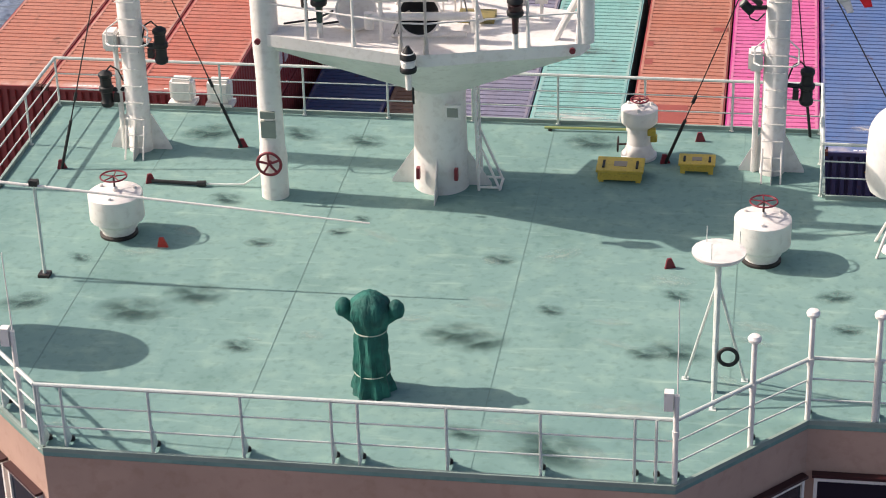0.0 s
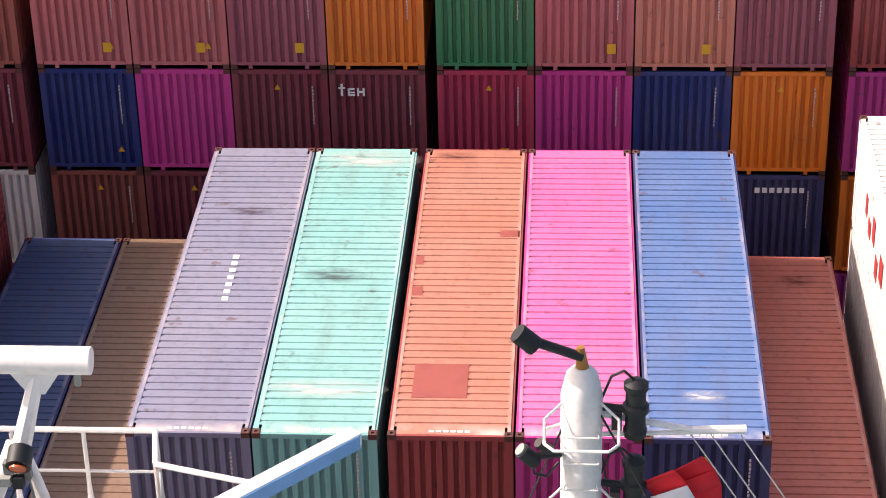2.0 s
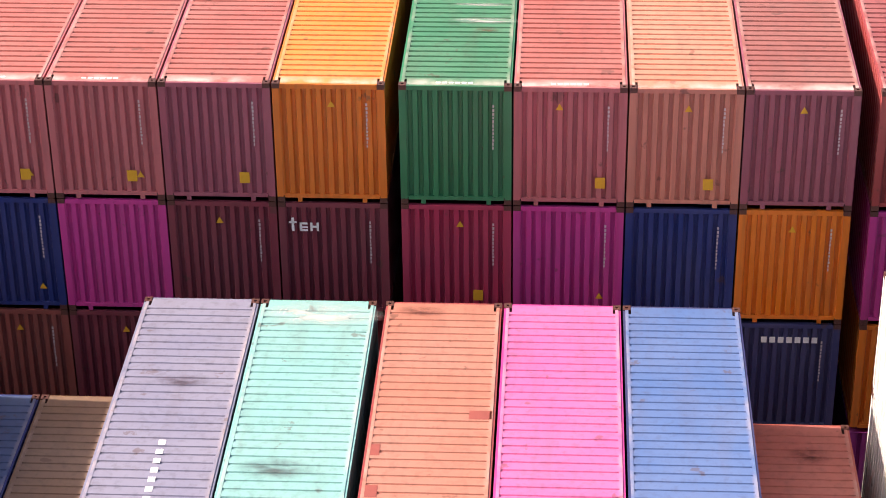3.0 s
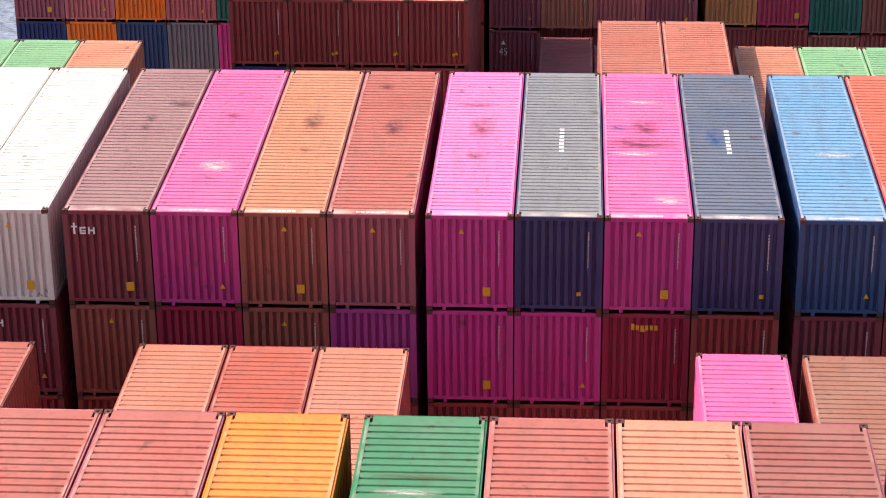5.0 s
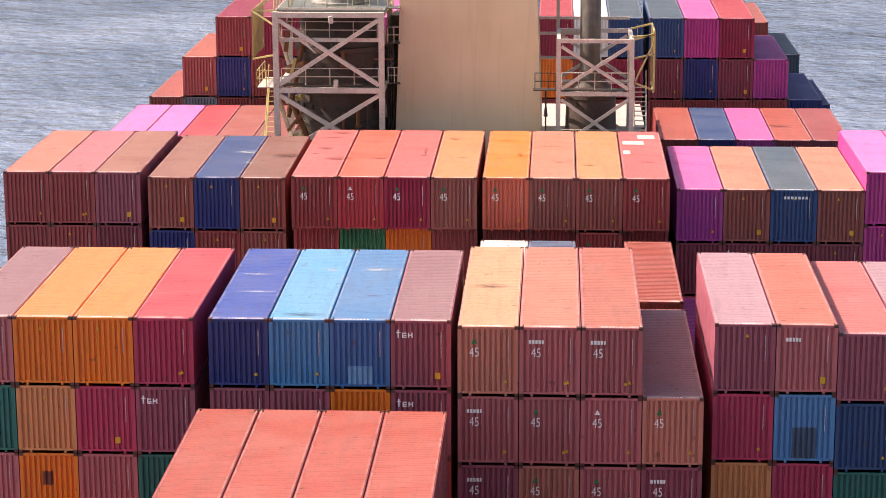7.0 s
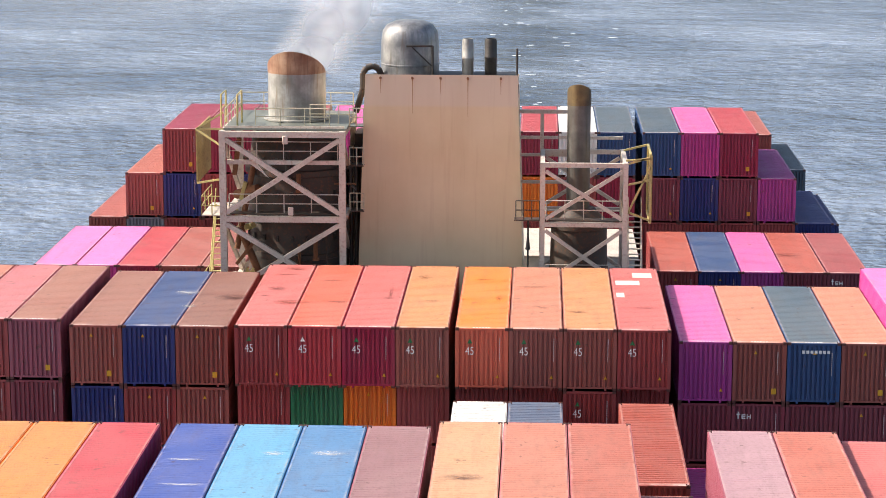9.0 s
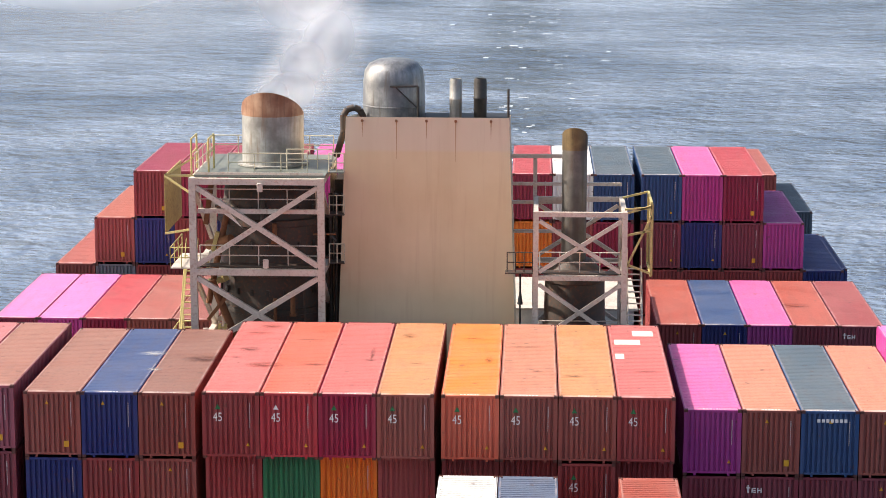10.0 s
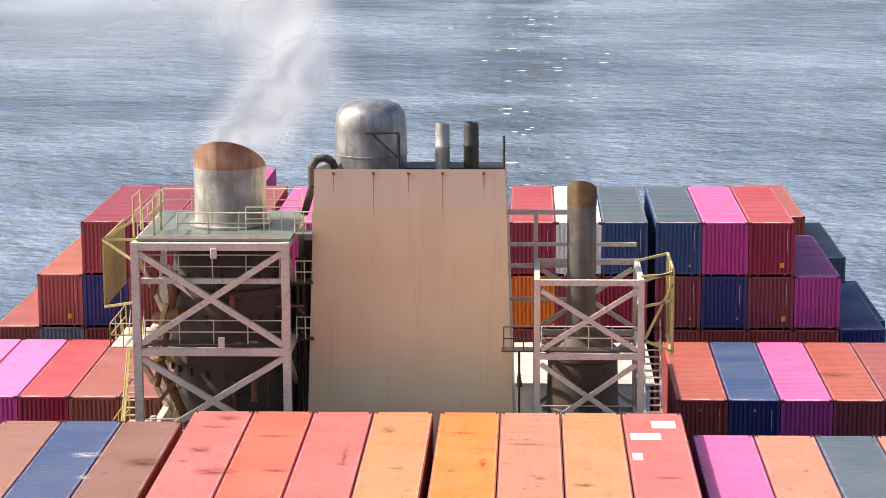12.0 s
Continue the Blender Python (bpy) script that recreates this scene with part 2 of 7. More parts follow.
for (x0, y0), (x1, y1) in zip(PLAN, PLAN[1:] + PLAN[:1]):
    d = Vector((x1 - x0, y1 - y0, 0))
    n = Vector((-d.y, d.x, 0)).normalized() * 0.05
    q = [Vector((x0, y0, DECK)), Vector((x1, y1, DECK)), Vector((x1, y1, DECK)) + n, Vector((x0, y0, DECK)) + n]
    lo = [bm.verts.new(p) for p in q]
    hi = [bm.verts.new(p + Vector((0, 0, 0.07))) for p in q]
    for i in range(4):
        bm.faces.new((lo[i], lo[(i + 1) % 4], hi[(i + 1) % 4], hi[i]))
    bm.faces.new(hi)
part("deck_edge_bar", bm, plain("deck_edge_paint", "8a9c94", 0.7), floor)
M_SEAM = plain("weld_seam_paint", "6f908a", 0.75)
for x in (-13.6, -10.2, -6.85, -3.49, -0.13, 3.23, 6.55, 9.9):
    bm = bmesh.new()
    y0, y1 = (-70.1, -64.3) if (x < -9.3 or x > 4.6) else (-71.9 if -6 < x < 2.6 else -70.2, -60.75)
    box(bm, x - 0.008, x + 0.008, y0, y1, DECK, DECK + 0.004)
    part("weld_seam", bm, M_SEAM, floor)
# worn and oily patches with shapes of their own
def smudge_material(name, colour, most, grain=1.6):
    """A soft-edged stain: paint that thins out towards the rim of its patch."""
    k = Mat(name, .38)
    k.base(lin(colour))
    co = k.n("TexCoord")
    ln = k.n("VectorMath")
    ln.operation = "LENGTH"
    k.l(co.outputs["Object"], ln.inputs[0])
    fall = k.n("MapRange")
    fall.inputs["From Min"].default_value, fall.inputs["From Max"].default_value = 1.0, .25
    k.l(ln.outputs["Value"], fall.inputs["Value"])
    k.l(k.mul(k.mul(fall.outputs[0], k.noise(co.outputs["Object"], grain, 5, .35, .58)), most), k.b.inputs["Alpha"])
    return k.m


M_STAIN = smudge_material("oily_deck_stain", "2f4a44", .72, 1.3)
M_PALE = smudge_material("worn_deck_patch", "a9c2b8", .5, 2.2)
bm = bmesh.new()
bm.faces.new([bm.verts.new((math.cos(2 * math.pi * i / 24), math.sin(2 * math.pi * i / 24), 0)) for i in range(24)])
ME_STAIN = mesh_of("oily_stain", bm, M_STAIN)
bm = bmesh.new()
bm.faces.new([bm.verts.new((math.cos(2 * math.pi * i / 24), math.sin(2 * math.pi * i / 24), 0)) for i in range(24)])
ME_PALE = mesh_of("worn_patch", bm, M_PALE)
r = random.Random(21)
SPOTS = ((-5.3, -64.2, .32), (-3.2, -65.2, .2), (-4.4, -65.7, .24), (-0.48, -65.9, .26), (0.49, -67.45, .24), (-0.85, -68.3, .5), (-0.45, -68.5, .45), (-5.85, -68.1, .6),
         (-5.0, -67.5, .5), (-4.0, -69.0, .28), (-7.15, -66.5, .2), (2.45, -68.5, .45), (2.0, -68.6, .3), (2.35, -66.8, .25), (4.75, -66.6, .3), (-2.9, -64.7, .16),
         (-0.35, -71.0, .3), (0.9, -71.3, .7), (-7.6, -68.0, .4), (1.4, -61.6, .3), (-6.2, -61.6, .5), (4.9, -67.6, .25), (-4.6, -61.5, .4), (-3.4, -61.7, .4), (.6, -61.4, .5))
for x, y, s in SPOTS:
    o = shared("oily_stain", ME_STAIN, floor, (x, y, DECK + .005))
    o.scale, o.rotation_euler = (s * 1.15, s * .8, 1), (0, 0, r.uniform(-.5, .5))
for i in range(26):
    x, y, s = r.uniform(-7, 4), r.uniform(-71.5, -65), r.uniform(.1, .5)
    o = shared("worn_patch", ME_PALE, floor, (x, y, DECK + .006 + .0002 * i))
    o.scale, o.rotation_euler = (s, s * r.uniform(.3, .8), 1), (0, 0, r.uniform(-.6, .6))


# windows low in the house front, starboard side
M_GLASS = Mat("dark_window_glass", 0.05)
M_GLASS.base((0.012, 0.016, 0.028))
M_GLASS = M_GLASS.m
def bridge_window(x, y, w, turn):
    """Dark window with a red-brown drip bar over its white frame."""
    win = empty("window", (x, y, DECK - 1.76))
    win.rotation_euler = (0, 0, turn)
    tagged(win, "dark wheelhouse window in a cream steel wall", "window", "wheelhouse windows", "structure")
    bm = bmesh.new()
    for a, b, c, d in ((0, w, 0, .06), (0, w, .9, .96), (0, .05, .06, .9), (w - .05, w, .06, .9)):
        box(bm, a, b, -0.06, 0.03, c, d)
    part("window_frame", bm, M_WHITE, win)
    bm = bmesh.new()
    box(bm, .05, w - .05, -0.03, 0.015, .06, .9)
    part("pane", bm, M_GLASS, win)
    bm = bmesh.new()
    box(bm, -.03, w + .03, -.1, .02, .975, 1.02)
    part("drip_bar", bm, M_HULL, win)


for x0 in (4.46, 5.95, 7.44):
    bridge_window(x0, -70.30, 1.4, 0)
for k in (0.16, 0.58):
    bridge_window(2.64 + 1.72 * k, -72.12 + 1.82 * k, 0.95, math.atan2(1.82, 1.72))
# port windows are added where a dark barred opening lies
for k in (0.10, 0.54):
    bridge_window(-7.77 + 1.75 * k, -70.32 - 1.8 * k, 0.95, math.atan2(-1.8, 1.75))


# ---- guard rails ----
def guard_rail(pts, label, spacing=1.25, height=1.02, levels=(0.36, 0.69), posts=None, brace=0.0, rad=0.022, ends=True):
    """Posts and rails along a line of (x, y); brace: length of the foot plate towards +y."""
    top = empty("guard_rail", (pts[0][0], pts[0][1], DECK))
    tagged(top, label, "railing", "deck rails")
    o = Vector((pts[0][0], pts[0][1], 0))
    P = [Vector((x, y, 0)) - o for x, y in pts]
    for lev, rr in [(height, rad * 1.35)] + [(l, rad * 0.62) for l in levels]:
        for a, b in zip(P, P[1:]):
            bm = bmesh.new()
            rod(bm, a + Vector((0, 0, lev)), b + Vector((0, 0, lev)), rr)
            part("rail", bm, M_GALV, top)
    spots = []
    if posts:
        spots = [Vector((x, y, 0)) - o for x, y in posts]
    else:
        for a, b in zip(P, P[1:]):
            n = max(1, round((b - a).length / spacing))
            spots += [a.lerp(b, i / n) for i in range(n)]
        spots.append(P[-1])
    for p in spots:
        bm = bmesh.new()
        rod(bm, p, p + Vector((0, 0, height)), rad)
        box(bm, p.x - 0.04, p.x + 0.04, p.y - 0.04, p.y + 0.04, 0, 0.012)
        if brace:
            v = [bm.verts.new(p + Vector(q)) for q in ((-.006, .02, .04), (-.006, brace, .04), (-.01, .0, .55), (.01, .02, .04), (.01, brace, .04), (.01, .0, .55))]
            bm.faces.new(v[:3]), bm.faces.new(v[3:][::-1])
            bm.faces.new((v[1], v[4], v[5], v[2])), bm.faces.new((v[0], v[3], v[4], v[1]))
            part("post", bm, M_GALV, top)
            bm = bmesh.new()
            lathe(bm, [(.045, 0), (.045, .05), (.02, .07)], 10, (p.x, p.y + brace, 0))
            part("brace_foot", bm, M_DARK, top)
        else:
            part("post", bm, M_GALV, top)
    return top


guard_rail([(-6.05, -72.0), (2.61, -71.98)], "pale painted tubular railing along the deck's front edge",
           posts=[(-6.01, -72.0), (-5.69, -72.0), (-4.47, -72.0), (-3.2, -72.0), (-1.97, -72.0), (-1.61, -72.0), (-0.42, -72.0), (0.83, -72.0), (2.07, -72.0), (2.35, -72.0)], brace=0.24)
guard_rail([(2.61, -71.98), (3.58, -70.95), (4.34, -70.2), (9.0, -70.15)], "pale painted tubular railing round the deck's angled corner", spacing=1.0, brace=0.24)
guard_rail([(-6.05, -72.0), (-7.7, -70.25), (-14.0, -70.1)], "pale painted tubular railing on the deck's other angled corner", spacing=1.0, brace=0.24)
guard_rail([(-9.3, -64.1), (-9.3, -60.68), (4.52, -60.66), (4.52, -63.12), (9.5, -63.15)], "pale tubular railing along the deck's aft edge", spacing=1.62, height=0.95, levels=(0.34, 0.64))
guard_rail([(-9.3, -64.1), (-14.0, -64.12)], "pale tubular railing beside the wing deck", spacing=1.5)


def tall_post(x, y, z, cap, antenna=0.0):
    """Stout rail post that carries a small aerial."""
    ob = empty("aerial_post", (x, y, DECK))
    tagged(ob, "white rail post with a small aerial on its top", "aerial", "aerials on the rail")
    bm = bmesh.new()
    rod(bm, (0, 0, 0), (0, 0, z), 0.038, 10)
    rod(bm, (0, 0, z * 0.55), (0, 0, z * 0.62), 0.05, 10)
    part("post", bm, M_WHITE, ob)
    bm = bmesh.new()
    if cap:
        lathe(bm, [(0.03, z), (0.085, z + 0.02), (0.095, z + 0.06), (0.07, z + 0.10), (0.02, z + 0.115)], 16)
        part("aerial_cap", bm, M_WHITE, ob)
    else:
        rod(bm, (0.01, 0, z), (0, 0, z + antenna), 0.012, 6, 0.006)
        part("whip", bm, M_WHITE, ob)
        bm = bmesh.new()
        box(bm, -0.16, -0.04, -0.06, 0.06, z - 0.22, z + 0.05)
        part("junction_box", bm, M_WHITE, ob)
    return ob


tall_post(3.56, -70.97, 1.66, True), tall_post(4.32, -70.24, 1.68, True), tall_post(5.22, -70.2, 1.68, True)
tall_post(2.60, -72.02, 1.42, False, 1.4), tall_post(-6.42, -71.6, 1.6, False, 1.2)


# ---- deck fittings ----
M_REDWHEEL = plain("red_valve_paint", "7c2430", 0.5)
M_PINKRED = plain("red_paint", "b8342c", 0.5)
M_YELLOW = plain("yellow_box_paint", "c9ae48", 0.5, 0, "7a6a30", 0.35, 3)


def hand_wheel(parent, c, rad, axis="Z", thick=0.014):
    bm = bmesh.new()
    ring(bm, c, rad, thick, axis)
    for i in range(5):
        a = math.pi * 0.4 * i + 0.4
        d = {"Z": (math.cos(a), math.sin(a), 0), "Y": (math.cos(a), 0, math.sin(a)), "X": (0, math.cos(a), math.sin(a))}[axis]
        rod(bm, c, tuple(c[k] + d[k] * rad for k in range(3)), thick * 0.8, 6)
    part("hand_wheel", bm, M_REDWHEEL, parent, "dark red hand wheel")


def mushroom_vent(x, y, r=0.445, neck=0.27, h=0.75, skirt=0.55, label="white round mushroom ventilator with a red hand wheel"):
    ob = empty("mushroom_ventilator", (x, y, DECK))
    tagged(ob, label, "ventilator", "ventilators on the deck")
    bm = bmesh.new()
    lathe(bm, [(neck, 0), (neck, h - skirt + 0.1)], 36)
    part("trunk", bm, M_WHITE, ob)
    bm = bmesh.new()
    hs = h - skirt
    lathe(bm, [(neck + .01, hs - .06), (r * .70, hs - .06), (r * .72, hs + .02), (r * .98, hs + .10), (r, hs + .12), (r, h - .015), (r - .02, h), (0.06, h + .03), (.02, h + .03)], 44)
    part("cover", bm, M_WHITE, ob)
    bm = bmesh.new()
    rod(bm, (0, 0, h), (0, 0, h + (.30 if r > .4 else .16)), 0.018)
    part("spindle", bm, M_DARK, ob)
    bm = bmesh.new()
    lathe(bm, [(neck + .04, 0), (neck + .04, .04), (neck + .01, .06)], 36)
    part("coaming", bm, M_DARK, ob)
    bm = bmesh.new()
    lathe(bm, [(.05, h), (.05, h + .08), (.025, h + .1)], 12)
    part("gland", bm, M_WHITE, ob)
    hand_wheel(ob, (0, 0, h + (.28 if r > .4 else .14)), r * 0.48)
    for i in range(3):
        a = 2.1 * i + .5
        bm = bmesh.new()
        lathe(bm, [(.03, h), (.03, h + .05), (.012, h + .055)], 10, (r * .72 * math.cos(a), r * .72 * math.sin(a), 0))
        part("cap_bolt", bm, M_WHITE, ob)
    return ob


mushroom_vent(-6.77, -65.6)
mushroom_vent(3.60, -65.5)
v3 = mushroom_vent(1.43, -61.85, 0.315, 0.20, 0.92, 0.36, "small white ventilator on a cream neck with a red wheel")
bm = bmesh.new()
ring(bm, (-0.36, -0.02, 0.22), 0.13, 0.014, "X")
rod(bm, (-0.36, -0.02, .22), (-0.15, 0, .22), .02)
part("side_wheel", bm, M_DARK, v3)
bm = bmesh.new()
lathe(bm, [(.31, 0), (.31, .05), (.27, .07), (.21, .24), (.195, .26)], 32)
part("foot_cone", bm, M_WHITE, v3)
for x, y, z in ((.24, .02, .34), (.22, -.12, .52)):
    bm = bmesh.new()
    box(bm, x - .07, x + .07, y - .06, y + .06, z - .06, z + .06)
    bmesh.ops.bevel(bm, geom=bm.edges[:], offset=.015, segments=1, affect="EDGES")
    part("switch_box", bm, M_YELLOW, v3)


def yellow_box(x, y, w, d, h):
    ob = empty("equipment_box", (x, y, DECK))
    tagged(ob, "yellow painted low steel equipment box on the deck", "box", "yellow boxes")
    bm = bmesh.new()
    box(bm, -w / 2, w / 2, -d / 2, d / 2, 0.05, h - .05)
    part("body", bm, M_YELLOW, ob)
    bm = bmesh.new()
    box(bm, -w / 2 - .03, w / 2 + .03, -d / 2 - .03, d / 2 + .03, h - .05, h)
    bmesh.ops.bevel(bm, geom=bm.edges[:], offset=.012, segments=1, affect="EDGES")
    part("lid", bm, M_YELLOW, ob)
    for sx in (-1, 1):
        bm = bmesh.new()
        box(bm, sx * w * .38 - .02, sx * w * .38 + .02, -d * .35, d * .2, h, h + .02)
        part("strap", bm, M_BLACK, ob)
        for sy in (-1, 1):
            bm = bmesh.new()
            box(bm, sx * w * .42 - .04, sx * w * .42 + .04, sy * d * .38 - .04, sy * d * .38 + .04, 0, .05)
            part("foot", bm, M_YELLOW, ob)
    bm = bmesh.new()
    box(bm, -w * .15, w * .15, -d * .2, d * .2, h, h + .006)
    part("name_plate", bm, plain("grey_plate", "8f8578", .5), ob)


yellow_box(1.18, -62.7, .74, .5, .24)
yellow_box(2.45, -62.3, .56, .36, .2)


# covered compass stand
def wrapped_cover(x, y):
    ob = empty("covered_compass", (x, y, DECK))
    tagged(ob, "standard compass under a dark green tied canvas cover", "canvas cover")
    k = Mat("dark_green_canvas", 0.75)
    v = k.coords()
    k.base(k.mix(k.noise(v, 5, 5, .35, .65), lin("0f4a44"), lin("1a6a5e")))
    k.bump(k.noise(k.coords((6, 6, 0.9)), 1.6, 4, .2, .8), .8, .035)
    r = random.Random(9)
    prof = [(q_[0], q_[1] * .96) for q_ in ((.30, 0), (.29, .08), (.26, .2), (.235, .32), (.25, .38), (.245, .5), (.22, .66), (.225, .8), (.235, .95), (.21, 1.02), (.24, 1.12), (.285, 1.25), (.30, 1.38), (.25, 1.52), (.14, 1.62), (.03, 1.65))]
    bm = bmesh.new()
    rings, n = [], 40
    for i, (rad, z) in enumerate(prof):
        fold = 0.17 if z < .9 else .10
        rings.append([bm.verts.new((rad * (1 + fold * math.sin(9 * a + i * .35) * .6 + fold * .4 * math.sin(5 * a - i * .5)) * math.cos(a),
                                    rad * (1 + fold * math.sin(9 * a + i * .35) * .6 + fold * .4 * math.sin(5 * a - i * .5)) * math.sin(a), z)) for a in [2 * math.pi * j / n for j in range(n)]])
    for a, b in zip(rings, rings[1:]):
        for j in range(n):
            bm.faces.new((a[j], a[(j + 1) % n], b[(j + 1) % n], b[j])).smooth = True
    bm.faces.new(rings[-1])
    part("body_cover", bm, k.m, ob)
    for sx in (-1, 1):
        bm = bmesh.new()
        lathe(bm, [(.03, 0), (.10, .03), (.125, .11), (.115, .19), (.06, .26), (.02, .28)], 18, (sx * .37, 0, 1.20))
        rod(bm, (sx * .2, 0, 1.15), (sx * .42, 0, 1.32), .09, 12)
        part("sphere_cover", bm, k.m, ob)
    for z, rad in ((.33, .25), (1.0, .225)):
        bm = bmesh.new()
        ring(bm, (0, 0, z), rad + .008, .008, "Z", 28)
        part("cord", bm, plain("pale_cord", "b9c4b4", .8), ob)


wrapped_cover(-1.78, -70.0)


# long rod aerial on its pole
ob = empty("rod_aerial", (-7.54, -67.14, DECK))
tagged(ob, "long white rod aerial carried level on a thin pole", "aerial")
bm = bmesh.new()
rod(bm, (0, 0, 0), (0, 0, 1.62), .03)
part("pole", bm, M_GALV, ob)
bm = bmesh.new()
rod(bm, (-1.6, -.02, 1.70), (5.25, -.03, 1.20), .028, 8, .014)
part("rod", bm, M_WHITE, ob)
bm = bmesh.new()
box(bm, -.07, .07, -.05, .05, 1.58, 1.67)
part("clamp", bm, M_DARK, ob)
bm = bmesh.new()
box(bm, -.09, .09, -.09, .09, 0, .05)
part("foot_plate", bm, M_DARK, ob)

# flat disc aerial on a tripod
ob = empty("disc_aerial", (3.02, -69.55, DECK))
tagged(ob, "flat white disc aerial on a slim tripod", "aerial")
bm = bmesh.new()
lathe(bm, [(.05, 2.12), (.34, 2.18), (.37, 2.22), (.37, 2.25), (.1, 2.28), (.02, 2.28)], 36)
part("disc", bm, M_WHITE, ob)
bm = bmesh.new()
rod(bm, (0, 0, 0), (0, 0, 2.15), .045, 10)
part("mast", bm, M_GALV, ob)
for p in ((.0, -.47), (-.42, .32), (.42, .35)):
    bm = bmesh.new()
    rod(bm, (p[0], p[1], 0), (0, 0, 1.8), .022)
    box(bm, p[0] - .05, p[0] + .05, p[1] - .05, p[1] + .05, 0, .012)
    part("leg", bm, M_GALV, ob)
for a in (.4, 2.2, 4.4):
    bm = bmesh.new()
    rod(bm, (.3 * math.cos(a), .3 * math.sin(a), 2.25), (.3 * math.cos(a), .3 * math.sin(a), 2.50), .007, 6)
    part("spike", bm, M_GALV, ob)
ob = empty("rubber_ring", (3.2, -69.55, DECK + .62))
tagged(ob, "black rubber ring hung on the tripod", "ring")
bm = bmesh.new()
ring(bm, (0, -.06, 0), .13, .03, "Y", 24, 8)
part("ring", bm, M_BLACK, ob)


# satellite domes
def sat_dome(x, y, s=1.0, base=0.95, label="white rounded satellite dome on a braced pedestal", bars_on=True):
    ob = empty("satellite_dome", (x, y, DECK))
    tagged(ob, label, "satellite dome", "satellite domes")
    r = .545 * s
    bm = bmesh.new()
    prof = [(.1 * s, base), (.28 * s, base + .02), (.48 * s, base + .14 * s), (r, base + .32 * s), (r + .005, base + .75 * s), (r * .99, base + 1.0 * s)]
    prof += [(r * math.cos(t), base + 1.0 * s + r * 1.0 * math.sin(t)) for t in [i * math.pi / 18 for i in range(1, 9)]] + [(.01, base + 1.0 * s + r)]
    lathe(bm, prof, 48)
    part("dome", bm, plain("white_dome", "e6e4e0", .35), ob)
    bm = bmesh.new()
    lathe(bm, [(.22, 0), (.22, .02), (.11, .03), (.10, base - .1), (.16, base + .01)], 20)
    part("pedestal", bm, M_WHITE, ob)
    for i in range(4):
        a = math.pi / 4 + i * math.pi / 2
        bm = bmesh.new()
        rod(bm, (.42 * math.cos(a), .42 * math.sin(a), 0), (.1 * math.cos(a), .1 * math.sin(a), base * .68), .025)
        part("strut", bm, M_WHITE, ob)
    if bars_on:
        for i in range(6):
            a = -math.pi / 2 + .06 + (i - 2.5) * .155
            bm = bmesh.new()
            for zz, hh in ((0, .13),):
                p = Vector((math.cos(a), math.sin(a), 0)) * (r + .006)
                t = Vector((-math.sin(a), math.cos(a), 0)) * .028
                q = [p - t, p + t]
                vs = [bm.verts.new(w + Vector((0, 0, base + .55 * s + dz))) for w, dz in ((q[0], 0), (q[1], 0), (q[1], hh), (q[0], hh))]
                inn = [bm.verts.new(v.co * 1.0 - Vector((math.cos(a), math.sin(a), 0)) * .02) for v in vs]
                bm.faces.new(vs)
                for k in range(4):
                    bm.faces.new((vs[k], inn[k], inn[(k + 1) % 4], vs[(k + 1) % 4]))
            part("lettering", bm, M_BLACK, ob)
    return ob


sat_dome(5.68, -64.97, 1.0, .95)
sat_dome(-8.95, -69.2, 1.15, 1.0, "white satellite dome out on the wing deck", False)

# orange float on the deck
ob = empty("rescue_float", (5.95, -65.9, DECK))
tagged(ob, "bright orange drum-shaped float in a small cradle", "float")
bm = bmesh.new()
rod(bm, (-.11, 0, .2), (.11, 0, .2), .105, 16)
part("drum", bm, plain("orange_plastic", "e0561a", .4), ob)
for s in (-1, 1):
    bm = bmesh.new()
    box(bm, s * .13 - .015, s * .13 + .015, -.11, .11, 0, .23)
    part("cradle", bm, M_DARK, ob)

# small red deck cleats
def cleat(x, y, a=0):
    ob = empty("deck_lug", (x, y, DECK))
    ob.rotation_euler = (0, 0, a)
    tagged(ob, "small red painted steel lug on the deck", "lug", "red lugs")
    bm = bmesh.new()
    v = [bm.verts.new(p) for p in ((-.09, -.02, 0), (.09, -.02, 0), (.02, -.02, .17), (-.05, -.02, .17), (-.09, .02, 0), (.09, .02, 0), (.02, .02, .17), (-.05, .02, .17))]
    for f in ((0, 1, 2, 3), (7, 6, 5, 4), (0, 4, 5, 1), (1, 5, 6, 2), (2, 6, 7, 3), (3, 7, 4, 0)):
        bm.faces.new([v[i] for i in f])
    part("plate", bm, M_REDWHEEL if a else M_PINKRED, ob)


for q in ((-5.93, -66.0, 0), (2.2, -65.9, .4), (2.46, -61.15, .2), (-8.44, -63.3, .3), (-5.5, -62.15, .3), (1.9, -62.1, .3), (-6.75, -63.7, .5), (6.55, -64.0, .2)):
    cleat(*q)

# bar and pale hose on the deck
ob = empty("deck_hose", (-6.72, -63.73, DECK))
tagged(ob, "black bar with a pale hose curling to the column", "hose")
bm = bmesh.new()
rod(bm, (0, 0, .05), (.85, -.03, .05), .035, 8)
rod(bm, (.8, -.03, .05), (.95, -.03, .06), .055, 8)
part("bar", bm, M_BLACK, ob)
bm = bmesh.new()
pts = [(.9, -.03, .05), (1.3, .0, .04), (1.6, .02, .05), (1.85, .06, .22), (2.05, .02, .5), (2.15, -.1, .7)]
for a, b in zip(pts, pts[1:]):
    rod(bm, a, b, .018, 6)
part("hose", bm, M_GALV, ob)
ob = empty("deck_pipe", (-.3, -60.95, DECK))
tagged(ob, "thin yellow-green pipe lying by the aft rail", "pipe")
bm = bmesh.new()
